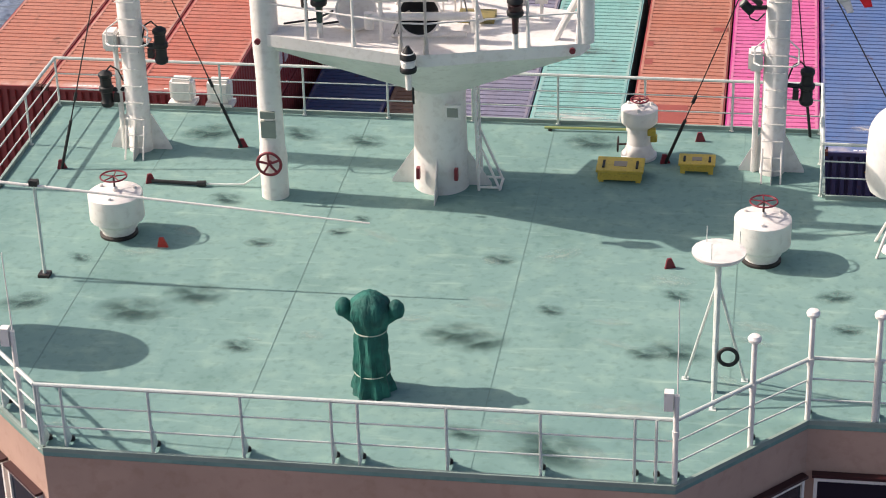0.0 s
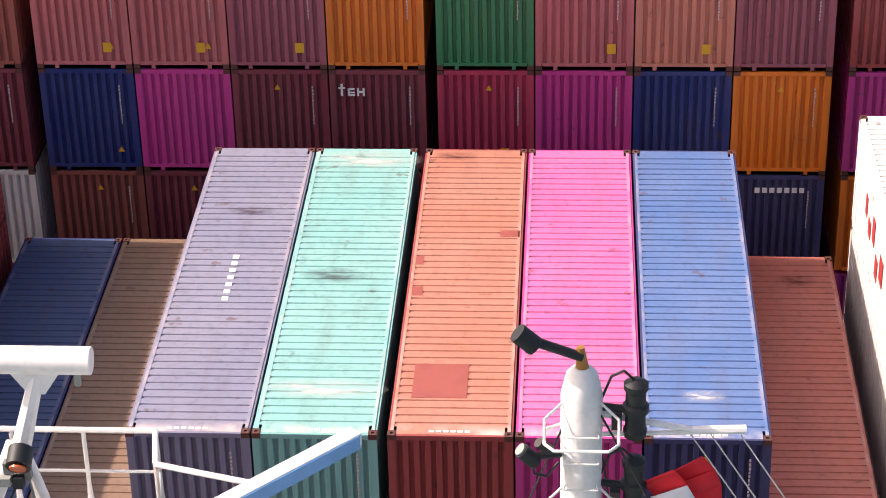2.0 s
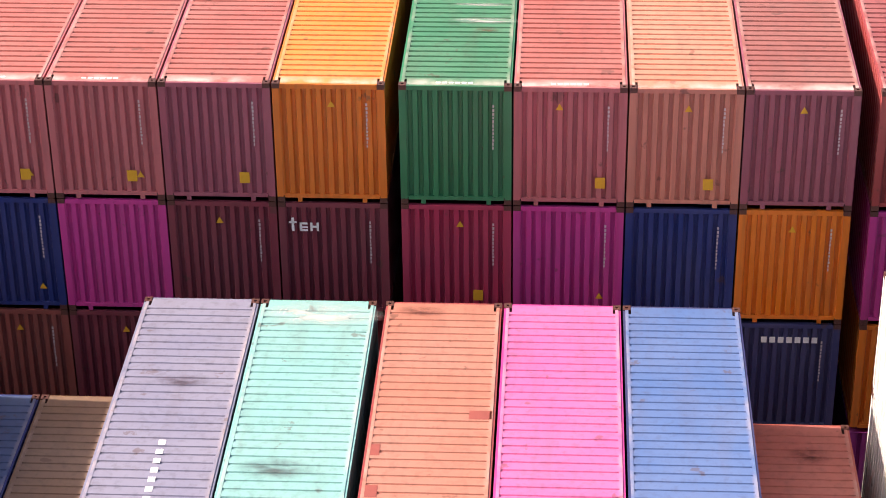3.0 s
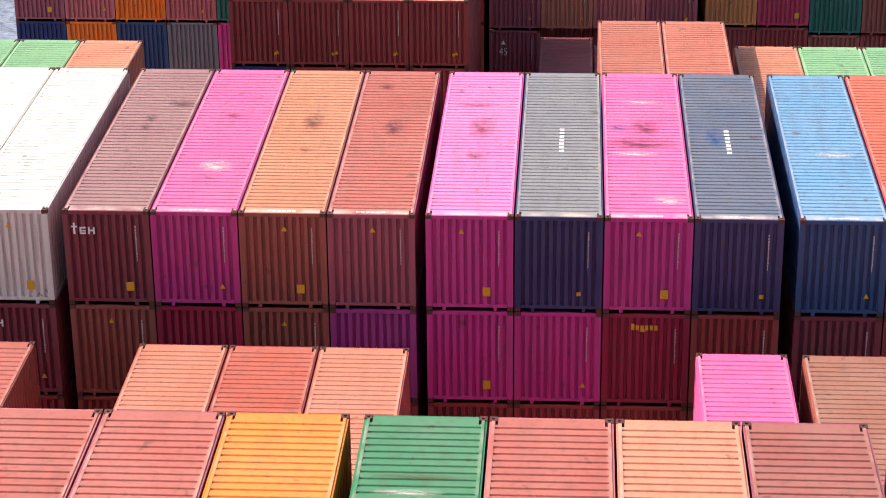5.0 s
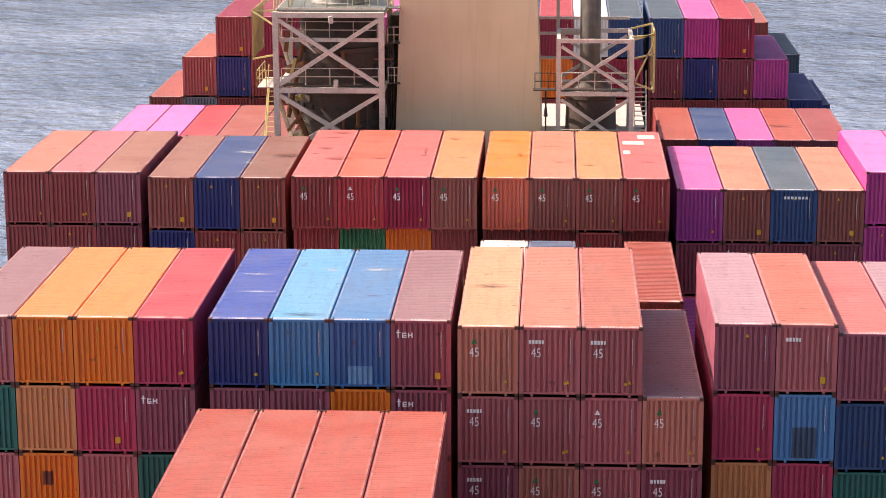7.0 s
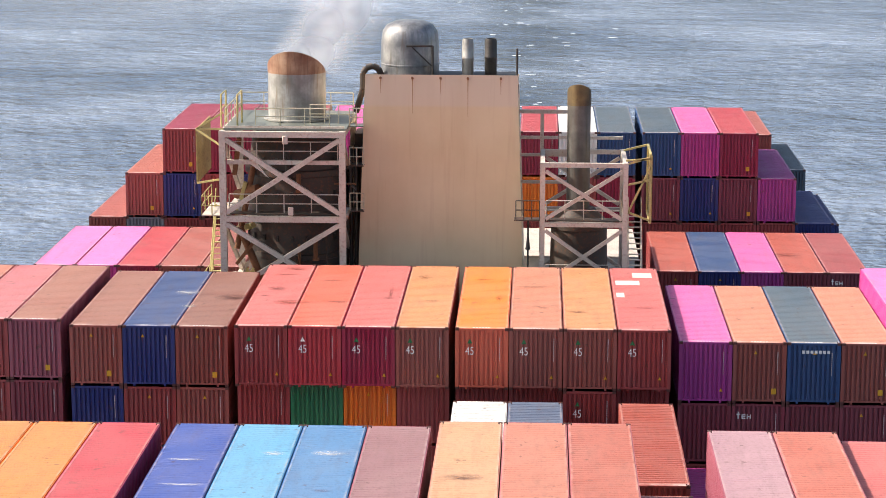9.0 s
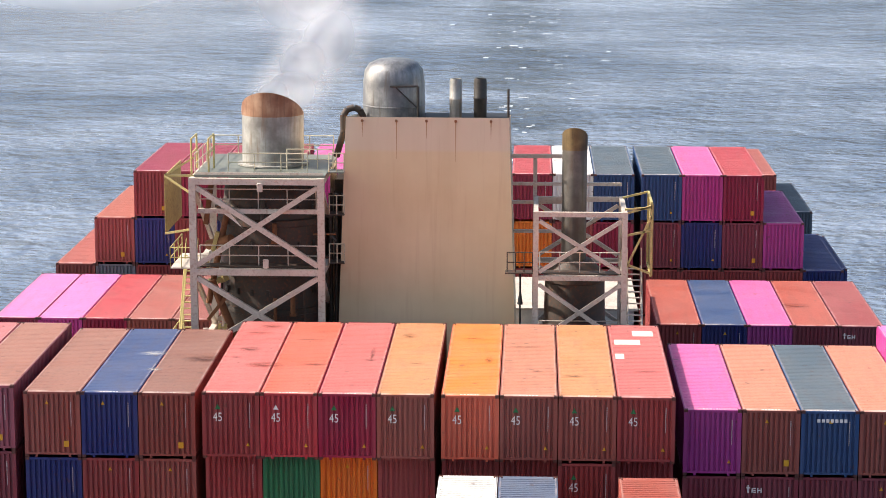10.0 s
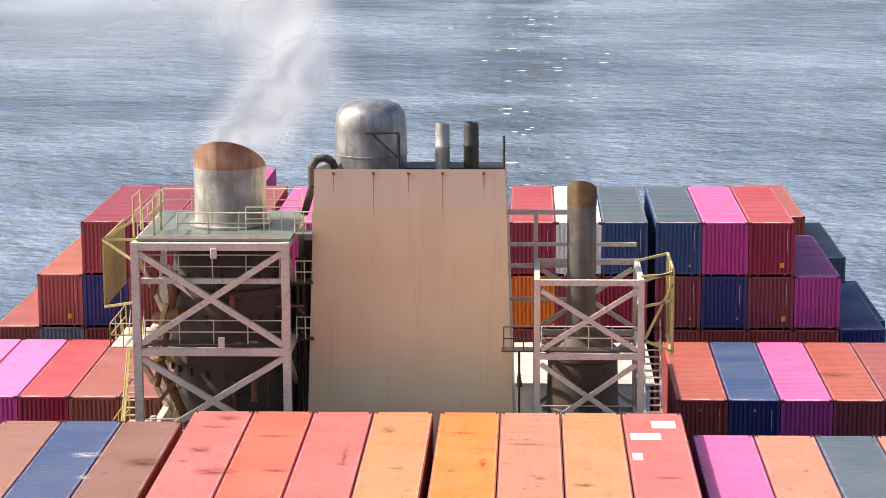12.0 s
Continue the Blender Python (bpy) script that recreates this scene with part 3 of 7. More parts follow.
rod(bm, (0, 0, .06), (1.7, .05, .06), .025, 8)
part("tube", bm, plain("yellow_green_pipe", "9ca96a", .5), ob)
for x in (.1, 1.6):
    bm = bmesh.new()
    box(bm, x - .03, x + .03, -.03, .07, 0, .05)
    part("clip", bm, M_DARK, ob)

# white boxes hung on the aft rail
for x in (-7.0, -6.3):
    ob = empty("rail_box", (x, -60.62, DECK + .12))
    tagged(ob, "white plastic locker hung outside the aft rail", "locker", "lockers on the rail")
    bm = bmesh.new()
    box(bm, -.22, .22, 0, .3, .0, .44)
    bmesh.ops.bevel(bm, geom=bm.edges[:], offset=.06, segments=2, affect="EDGES")
    part("shell", bm, M_WHITE, ob)
    bm = bmesh.new()
    box(bm, -.25, .25, -.02, .32, -.08, -.003)
    part("bracket", bm, M_WHITE, ob)


# ---- masts ----
def foot_gussets(ob, r, w, h, mat):
    for i in range(4):
        a = i * math.pi / 2
        c, s = math.cos(a), math.sin(a)
        bm = bmesh.new()
        pts = ((r * .9, 0, 0), (w, 0, 0), (w, 0, .05), (r * .9, 0, h))
        a0 = [bm.verts.new((c * p[0] + s * .008, s * p[0] - c * .008, p[2])) for p in pts]
        b0 = [bm.verts.new((c * p[0] - s * .008, s * p[0] + c * .008, p[2])) for p in pts]
        bm.faces.new(a0), bm.faces.new(b0[::-1])
        for k in range(4):
            bm.faces.new((a0[k], b0[k], b0[(k + 1) % 4], a0[(k + 1) % 4]))
        part("gusset", bm, mat, ob)


def signal_mast(x, y, h, lights, yard=False, label=""):
    ob = empty("signal_mast", (x, y, DECK))
    tagged(ob, label, "mast", "signal masts")
    r = .205
    bm = bmesh.new()
    lathe(bm, [(r + .01, 0), (r + .01, .1), (r, .12), (r, h - .3), (r * .75, h - .08), (r * .4, h)], 28)
    part("tube", bm, M_WHITE, ob)
    foot_gussets(ob, r, .55, .75, M_WHITE)
    z = .35
    while z < h - .4:
        bm = bmesh.new()
        rod(bm, (-.17, -r - .03, z), (.17, -r - .03, z), .008, 6)
        rod(bm, (-.17, -r - .03, z), (-.15, -.13, z), .007, 6)
        rod(bm, (.17, -r - .03, z), (.15, -.13, z), .007, 6)
        part("rung", bm, M_WHITE, ob)
        z += .31
    bm = bmesh.new()
    for sx in (-1, 1):
        rod(bm, (sx * .16, -r - .3, 0), (sx * .16, -r - .06, .55), .016, 6)
    rod(bm, (-.16, -r - .2, .2), (.16, -r - .2, .2), .014, 6)
    rod(bm, (-.16, -r - .12, .4), (.16, -r - .12, .4), .014, 6)
    part("ladder_foot", bm, M_WHITE, ob)
    for z in (2.1, 3.35, 4.35):
        if z > h - .4:
            continue
        bm = bmesh.new()
        q = [(-.2, .05), (-.36, -.05), (-.36, -.3), (-.26, -.42), (.26, -.42), (.36, -.3), (.36, -.05), (.2, .05)]
        for a, b in zip(q, q[1:]):
            rod(bm, (a[0], a[1], z), (b[0], b[1], z), .016, 6)
        for a, s in ((q[2], -1), (q[5], 1)):
            rod(bm, (a[0], a[1], z), (a[0], a[1] + .1, z + .22), .014, 6)
            rod(bm, (a[0], a[1] + .1, z + .22), (s * .18, -.08, z + .34), .014, 6)
        part("guard_hoop", bm, M_WHITE, ob, "bent white guard hoop")
    for sx, zz in lights:
        bm = bmesh.new()
        lathe(bm, [(.05, -.36), (.11, -.32), (.12, -.25), (.10, -.22), (.10, -.06), (.13, -.04), (.13, .03), (.10, .05), (.10, .2), (.12, .22), (.12, .28), (.05, .33)], 16, (sx * .52, -.05, zz))
        lantern = part("signal_lantern", bm, M_BLACK, ob, "black signal lantern")
        bm = bmesh.new()
        rod(bm, (sx * .15, 0, zz - .02), (sx * .45, -.05, zz - .02), .04, 8)
        part("bracket", bm, M_BLACK, lantern)
        bm = bmesh.new()
        box(bm, sx * .34 - .05, sx * .34 + .05, -.1, .02, zz - .24, zz - .08)
        part("terminal_box", bm, M_DARK, lantern)
        bm = bmesh.new()
        for p, q in (((sx * .5, -.05, zz + .32), (sx * .4, -.08, zz + .44)), ((sx * .4, -.08, zz + .44), (sx * .28, -.06, zz + .36)), ((sx * .28, -.06, zz + .36), (sx * .2, -.02, zz + .1))):
            rod(bm, p, q, .014, 6)
        part("cable", bm, M_BLACK, lantern)
    bm = bmesh.new()
    box(bm, -.46, -.22, -.22, .1, 1.9, 2.25)
    bmesh.ops.bevel(bm, geom=bm.edges[:], offset=.04, segments=2, affect="EDGES")
    part("cable_box", bm, M_WHITE, ob)
    bm = bmesh.new()
    rod(bm, (-.3, -.02, 0), (-.3, -.02, 1.95), .05, 8)
    part("conduit", bm, M_WHITE, ob)
    if yard:
        bm = bmesh.new()
        rod(bm, (.1, 0, h - .52), (1.1, 0, h - .72), .035, 8)
        rod(bm, (1.08, 0, h - .72), (1.6, 0, h - .70), .045, 8)
        rod(bm, (.15, 0, h - .78), (1.15, 0, h - .74), .025, 8)
        part("yard", bm, M_WHITE, ob)
        bm = bmesh.new()
        rod(bm, (0, 0, h - .02), (-.02, 0, h + .22), .07, 10, .04)
        part("mast_head", bm, plain("bronze_paint", "a8763a", .4, .3), ob)
        bm = bmesh.new()
        rod(bm, (0, -.02, h + .12), (-.52, -.06, h + .34), .05, 10)
        rod(bm, (-.45, -.06, h + .26), (-.62, -.07, h + .42), .1, 12)
        part("flood_lamp", bm, M_BLACK, ob, "black swivel lamp on the mast head")
        for zz in (h - .95, h - 2.05):
            bm = bmesh.new()
            rod(bm, (-.44, -.18, zz - .05), (-.58, -.2, zz + .1), .08, 12)
            lamp = part("flood_lamp", bm, M_BLACK, ob, "black flood lamp")
            bm = bmesh.new()
            rod(bm, (-.2, -.1, zz), (-.46, -.18, zz + .02), .04, 8)
            part("bracket", bm, M_BLACK, lamp)
            bm = bmesh.new()
            rod(bm, (-.30, -.16, zz + .08), (-.42, -.2, zz + .2), .055, 10)
            part("spot_lamp", bm, M_DARK, lamp)
            bm = bmesh.new()
            rod(bm, (-.585, -.2, zz + .105), (-.60, -.203, zz + .12), .066, 12)
            part("lens", bm, M_CASTGREY, lamp)
            bm = bmesh.new()
            for p, q in (((-.5, -.2, zz + .02), (-.46, -.24, zz - .14)), ((-.46, -.24, zz - .14), (-.34, -.2, zz - .2)), ((-.34, -.2, zz - .2), (-.22, -.1, zz - .1))):
                rod(bm, p, q, .012, 6)
            part("cable", bm, M_BLACK, lamp)
    return ob


signal_mast(3.70, -62.25, 5.05, ((1, 4.62), (1, 3.72), (1, 1.62)), True, "tall white tubular signal mast with rungs and lanterns")
signal_mast(-7.28, -62.35, 5.0, ((1, 2.0), (-1, 1.15), (1, 4.4)), False, "white tubular mast with a ladder and cable boxes")


def stay(a, b, label):
    ob = empty("wire_stay", a)
    tagged(ob, label, "wire stay", "mast stays")
    A, B = Vector(a), Vector(b)
    d = B - A
    bm = bmesh.new()
    rod(bm, (0, 0, 0), d, .011, 6)
    part("wire", bm, M_BLACK, ob)
    bm = bmesh.new()
    u = d.normalized()
    rod(bm, (0, 0, .02), u * .9, .028, 8)
    rod(bm, u * 1.25, u * 1.4, .03, 8)
    part("turnbuckle", bm, M_BLACK, ob)


LONG = "black wire mast stay with a turnbuckle at its foot"
stay((-8.44, -63.33, DECK), (-7.35, -62.4, DECK + 4.7), LONG)
stay((-5.52, -62.18, DECK), (-7.2, -62.4, DECK + 4.7), LONG)
stay((1.91, -62.12, DECK), (3.6, -62.3, DECK + 4.6), LONG)
stay((6.6, -64.0, DECK), (3.85, -62.3, DECK + 4.6), LONG)
stay((4.35, -60.8, DECK), (3.85, -62.2, DECK + 4.4), LONG)
M_LINE = plain("pale_rope", "c8c4bc", .8)
for k, (a, b) in enumerate((((4.75, -62.25, 11.42), (7.3, -63.4, 8.05)), ((4.95, -62.25, 11.42), (7.45, -63.4, 8.05)), ((5.25, -62.25, 11.4), (7.7, -63.3, 8.05)))):
    ob = empty("flag_halyard", a)
    tagged(ob, "thin pale halyard running from yard to rail", "rope", "halyards")
    bm = bmesh.new()
    rod(bm, (0, 0, 0), Vector(b) - Vector(a), .008, 5)
    part("line", bm, M_LINE, ob)

# ---- radar tower ----
PX, PY, PZ = -1.80, -63.25, 10.1
tower = empty("radar_platform", (PX, PY, DECK))
tagged(tower, "white steel radar platform on a stout pedestal", "radar platform")
H0 = PZ - DECK
bm = bmesh.new()
lathe(bm, [(.47, 0), (.46, .1), (.44, 1.2), (.44, 1.65), (.47, 1.9), (.49, H0 - 1.1)], 36)
part("pedestal", bm, M_WHITE, tower)
foot_gussets(tower, .44, .85, .75, M_WHITE)
# platform plan, pointed towards the bow, seen from the pedestal
PLATE = [(-2.85, -.85), (-.35, -1.55), (.05, -1.55), (2.42, -.85), (2.55, -.55), (2.45, .45), (1.35, .75), (1.25, 1.35), (-1.05, 1.35), (-1.2, .75), (-2.8, .75), (-2.95, .2)]
bm = bmesh.new()
lo = [bm.verts.new((x, y, H0 - .20)) for x, y in PLATE]
hi = [bm.verts.new((x, y, H0)) for x, y in PLATE]
core = [bm.verts.new((x * .19, y * .33, H0 - 1.12)) for x, y in PLATE]
n = len(PLATE)
for i in range(n):
    j = (i + 1) % n
    bm.faces.new((lo[i], lo[j], hi[j], hi[i]))
    bm.faces.new((core[i], core[j], lo[j], lo[i]))
bm.faces.new(hi)
bm.faces.new(core[::-1])
part("platform", bm, M_WHITE, tower)
bm = bmesh.new()
lathe(bm, [(.05, -.5), (.1, -.3), (.2, -.12), (.31, 0), (.33, .03), (.30, .035), (.18, -.08), (.02, -.2)], 32)
o = part("fog_horn", bm, M_BLACK, tower, "black round horn mouth")
o.location, o.rotation_euler = (-.15, -.85, H0 + .40), (math.radians(76), 0, math.radians(4))
bm = bmesh.new()
ring(bm, (0, 0, .02), .335, .022, "Z", 32, 8)
part("horn_rim", bm, M_WHITE, o, "white rim")
bm = bmesh.new()
rod(bm, (-.85, -.98, H0 + .70), (.32, -.92, H0 + .72), .055, 14)
rod(bm, (-.3, -.95, H0 + .72), (-.1, -.2, H0 + .5), .04, 10)
rod(bm, (-.75, -.98, H0), (-.75, -.98, H0 + .68), .035, 10)
part("horn_bracket", bm, M_WHITE, tower)
bm = bmesh.new()
rod(bm, (-.15, -.35, H0), (-.15, -.35, H0 + .3), .06, 8)
part("horn_post", bm, M_WHITE, tower)
bm = bmesh.new()
lathe(bm, [(.12, -.5), (.22, -.46), (.29, -.3), (.32, 0), (.335, .03), (.30, .04), (.22, -.06), (.1, -.1), (.02, -.1)], 32)
o = part("white_horn", bm, M_WHITE, tower, "white round horn mouth")
o.location, o.rotation_euler = (-1.22, -.62, H0 + .36), (math.radians(78), 0, math.radians(14))
bm = bmesh.new()
box(bm, -1.34, -1.1, -.5, -.2, H0, H0 + .12)
part("horn_foot", bm, M_WHITE, tower)
bm = bmesh.new()
box(bm, .35, .95, -.15, .25, H0, H0 + .1)
part("hatch_cover", bm, plain("olive_hatch_paint", "9a8c56", .5), tower)
# platform rails
front = [(-2.75, -.8), (-.35, -1.5), (.05, -1.5), (2.38, -.82)]
back = [(2.4, .4), (1.32, .72), (1.22, 1.3), (-1.0, 1.3), (-1.15, .72), (-2.78, .7)]
for line, h1 in ((front, .98), (back, 1.05)):
    for lev, rr in ((h1, .03), (h1 * .52, .016)):
        for a, b in zip(line, line[1:]):
            bm = bmesh.new()
            rod(bm, (a[0], a[1], H0 + lev), (b[0], b[1], H0 + lev), rr)
            part("rail", bm, M_WHITE, tower)
    for a, b in zip(line, line[1:]):
        m = max(1, round((Vector(b) - Vector(a)).length / .85))
        for i in range(m + 1):
            p = Vector(a).lerp(Vector(b), i / m)
            bm = bmesh.new()
            rod(bm, (p.x, p.y, H0), (p.x, p.y, H0 + h1), .024)
            rod(bm, (p.x, p.y, H0), (p.x, p.y, H0 + .35), .05, 8, .024)
            part("post", bm, M_WHITE, tower)
# radar posts, red lamps
for sx, r0 in ((-2.72, .20), (2.5, .13)):
    bm = bmesh.new()
    if sx > 0:
        rod(bm, (sx, -.75, H0), (sx, -.75, H0 + 1.25), r0, 16)
        rod(bm, (sx - .5, -.7, H0), (sx - .05, -.75, H0 + .9), .06, 8)
    part("radar_post", bm, M_WHITE, tower) if sx > 0 else bm.free()
    bm = bmesh.new()
    k = .24 if sx < 0 else .15
    box(bm, sx - k, sx + k, -.75 - k, -.75 + k, H0 + 1.2, H0 + 1.2 + k * 1.6)
    rod(bm, (sx, -.75, H0 + 1.2 + k * 1.6), (sx, -.75, H0 + 1.66), k * .95, 18, .11)
    box(bm, sx - k * 1.4, sx + k * 1.4, -.75 - k * 1.3, -.75 + k * 1.3, H0 + 1.13, H0 + 1.19)
    part("scanner_drive", bm, M_WHITE, tower)
for x, y, s in ((-2.78, -.98, 1), (2.3, -.92, 1)):
    bm = bmesh.new()
    rod(bm, (x, y, H0 - .09), (x, y - .05, H0 - .09), .05, 12)
    part("red_lamp", bm, M_REDWHEEL, tower, "red shaded lamp")
# column under the port scanner
col = empty("radar_column", (-4.52, -63.95, DECK))
tagged(col, "white tubular column with a red valve wheel", "column")
bm = bmesh.new()
lathe(bm, [(.23, 0), (.23, .55), (.24, .7), (.21, .95), (.20, 2.2), (.22, 2.8), (.22, 4.2), (.26, 4.25), (.24, 4.4)], 28)
part("tube", bm, M_WHITE, col)
hand_wheel(col, (.0, -.32, .72), .2, "Y", .026)
bm = bmesh.new()
rod(bm, (0, -.1, .72), (0, -.33, .72), .03)
part("spindle", bm, M_REDWHEEL, col)
for z0, z1 in ((1.15, 1.45), (1.5, 1.62)):
    bm = bmesh.new()
    box(bm, -.12, .12, -.235, -.18, z0, z1)
    part("box_plate", bm, plain("grey_green_box", "8d968c", .5), col)
# ladder up the side of the pedestal, with a splayed foot
for y in (-.2, .2):
    bm = bmesh.new()
    rod(bm, (.66, y, 0), (.60, y, H0 - .45), .026)
    part("stringer", bm, M_WHITE, tower)
    bm = bmesh.new()
    rod(bm, (1.02, y, .02), (.64, y, .95), .024)
    rod(bm, (.66, y, .06), (1.0, y, .06), .022)
    part("foot_brace", bm, M_WHITE, tower)
for i in range(8):
    bm = bmesh.new()
    rod(bm, (.655 - .007 * i, -.2, .25 + .29 * i), (.655 - .007 * i, .2, .25 + .29 * i), .016, 6)
    part("rung", bm, M_WHITE, tower)
bm = bmesh.new()
rod(bm, (1.02, -.2, .04), (1.02, .2, .04), .024)
part("foot_bar", bm, M_WHITE, tower)
# grey plate and junction boxes on the pedestal
bm = bmesh.new()
box(bm, .16, .42, -.50, -.40, 1.42, 1.66)
part("junction_box", bm, M_WHITE, tower)
bm = bmesh.new()
box(bm, .2, .38, -.512, -.502, 1.46, 1.62)
part("box_lid", bm, M_CASTGREY, tower)
for s in (-1, 1):
    bm = bmesh.new()
    box(bm, s * .32 - .03, s * .32 + .03, -.50, -.4, .3, .5)
    part("red_lug", bm, M_REDWHEEL, tower)
# leaning lattice mast with the fixed scanner
bm = bmesh.new()
for a, b, rr in (((-.55, -.85, .05), (.15, .05, 1.75), .085), ((.75, -.2, .05), (.2, .1, 1.7), .05), ((.15, .9, .05), (.2, .1, 1.7), .05), ((-.75, .5, .05), (.12, .1, 1.55), .045),
                 ((-.6, -.9, .08), (.6, -.85, .1), .05), ((-.1, -.2, 1.15), (.5, -.05, 1.0), .03)):
    rod(bm, (a[0], a[1], a[2] + H0), (b[0], b[1], b[2] + H0), rr, 10)
part("mast_frame", bm, M_WHITE, tower)
bm = bmesh.new()
rod(bm, (.16, .08, H0 + 1.55), (.38, .26, H0 + 2.36), .10, 8, .075)
v = [bm.verts.new(p) for p in ((.30, .2, H0 + 2.2), (.46, .2, H0 + 2.2), (.62, .2, H0 + 2.44), (.14, .2, H0 + 2.44), (.30, .3, H0 + 2.2), (.46, .3, H0 + 2.2), (.62, .3, H0 + 2.44), (.14, .3, H0 + 2.44))]
for f in ((0, 1, 2, 3), (7, 6, 5, 4), (0, 4, 5, 1), (1, 5, 6, 2), (2, 6, 7, 3), (3, 7, 4, 0)):
    bm.faces.new([v[i] for i in f])
part("scanner_arm", bm, M_WHITE, tower)
for x in (-.02, .78):
    bm = bmesh.new()
    rod(bm, (x, .22, H0 + 2.3), (x, .22, H0 + 2.44), .035, 8)
    part("scanner_plug", bm, M_CASTGREY, tower)
bm = bmesh.new()
rod(bm, (-.17, .25, H0 + 2.55), (.92, .25, H0 + 2.55), .135, 24)
part("fixed_scanner", bm, M_WHITE, tower)
bm = bmesh.new()
rod(bm, (.25, -.1, H0 + 1.78), (.25, -.28, H0 + 1.7), .12, 16)
part("search_lamp", bm, M_BLACK, tower)
bm = bmesh.new()
rod(bm, (.25, -.285, H0 + 1.70), (.25, -.3, H0 + 1.69), .08, 16)
part("lamp_lens", bm, plain("orange_lens", "c85a24", .2), tower)
M_GLANT = plain("dark_green_lantern", "1d3b34", .35)
M_RLANT = plain("dark_red_lantern", "3a1c1e", .35)
for x, y, z, m in ((-.2, -1.75, -.1, M_WHITE), (-1.05, .95, .8, M_WHITE), (1.42, -1.15, .66, M_RLANT), (-1.75, -.95, .66, M_GLANT)):
    bm = bmesh.new()
    lathe(bm, [(.05, -.4), (.06, -.1), (.11, -.05), (.12, .08), (.1, .1), (.12, .14), (.1, .22), (.04, .26)], 16, (x, y, H0 + z))
    lamp = part("navigation_light", bm, m, tower)
    bm = bmesh.new()
    lathe(bm, [(.125, -.1), (.135, -.08), (.135, -.03), (.12, -.01)], 16, (x, y, H0 + z))
    lathe(bm, [(.13, .12), (.13, .17), (.06, .27), (.03, .33)], 16, (x, y, H0 + z))
    part("lamp_cap", bm, M_CASTGREY if y > 0 else M_BLACK, lamp)
    if z > 0:
        bm = bmesh.new()
        rod(bm, (x, y, H0), (x, y, H0 + z - .35), .05, 10)
        part("light_post", bm, M_WHITE, tower)
for k, (a, b, c) in enumerate((((-.55, -.92, .1), (-.25, -.5, .95), (.12, -.05, 1.6)), ((-.48, -.9, .1), (-.1, -.42, .85), (.2, -.08, 1.45)), ((.6, -.4, .1), (.42, -.2, .8), (.26, 0, 1.5)), ((-.7, .42, .15), (-.35, .25, .8), (.05, .05, 1.4)))):
    bm = bmesh.new()
    for p, q in ((a, b), (b, c)):
        rod(bm, (p[0], p[1] - .05, p[2] + H0), (q[0], q[1] - .05, q[2] + H0), .013, 6)
    for p in (b, c):
        box(bm, p[0] - .05, p[0] + .05, p[1] - .12, p[1] - .04, p[2] + H0 - .06, p[2] + H0 + .06)
    part("mast_cable", bm, M_BLACK if k % 2 else plain("grey_cable", "77756e", .6), tower)
for t in (.2, .36, .52, .68, .84):
    bm = bmesh.new()
    c = Vector((-.55, -.85, .05)).lerp(Vector((.15, .05, 1.75)), t)
    box(bm, c.x - .12, c.x + .10, c.y - .14, c.y - .06, H0 + c.z - .04, H0 + c.z + .05)
    part("cable_clip", bm, M_CASTGREY if t > .5 else M_WHITE, tower)
bm = bmesh.new()
for i in range(10):
    a0, a1 = math.pi * i / 10, math.pi * (i + 1) / 10
    rod(bm, (-.15 + .22 * math.cos(a0), -.55, H0 + .62 - .3 * math.sin(a0)), (-.15 + .22 * math.cos(a1), -.55, H0 + .62 - .3 * math.sin(a1)), .012, 6)
part("cable_loop", bm, M_BLACK, tower)
bm = bmesh.new()
rod(bm, (-.95, -.95, H0 + .38), (.75, -.88, H0 + .42), .07, 14)
part("cross_tube", bm, M_WHITE, tower)
for x in (-.95, .75):
    bm = bmesh.new()
    rod(bm, (x, -.95, H0 + .18), (x, -.95, H0 + .45), .075, 12)
    part("tube_end", bm, M_WHITE, tower)
bm = bmesh.new()
box(bm, -.02, .34, -.24, -.2, H0 + .55, H0 + .85)
part("sign_panel", bm, plain("pale_grey_panel", "b9bcc0", .4), tower)
for x, y, h in ((-2.1, -.35, .5), (-1.55, .4, .35), (-2.3, .3, .42), (1.7, .1, .3)):
    bm = bmesh.new()
    rod(bm, (x, y, H0), (x, y, H0 + h), .03, 8)
    box(bm, x - .1, x + .1, y - .06, y + .06, H0 + h, H0 + h + .14)
    part("deck_fitting", bm, M_DARK if h > .4 else M_WHITE, tower)
for x in (-2.45, -1.9):
    bm = bmesh.new()
    for p, q in (((x, -.5, .03), (x + .5, -.3, .05)), ((x + .5, -.3, .05), (x + .7, .1, .04))):
        rod(bm, (p[0], p[1], p[2] + H0), (q[0], q[1], q[2] + H0), .018, 6)
    part("loose_cable", bm, M_BLACK, tower)
# cables on the pedestal
cu = [(-.9, -.8, H0 - .55), (-.35, -.5, H0 - .75), (-.1, -.47, H0 - 1.0), (.15, -.5, H0 - .85), (.6, -.75, H0 - .6), (1.5, -.8, H0 - .3)]
bm = bmesh.new()
for a, b in zip(cu, cu[1:]):
    rod(bm, a, b, .016, 6)
rod(bm, (-.35, -.5, H0 - .75), (-.35, -.52, H0 - 1.3), .02, 6)
part("cable", bm, M_BLACK, tower)
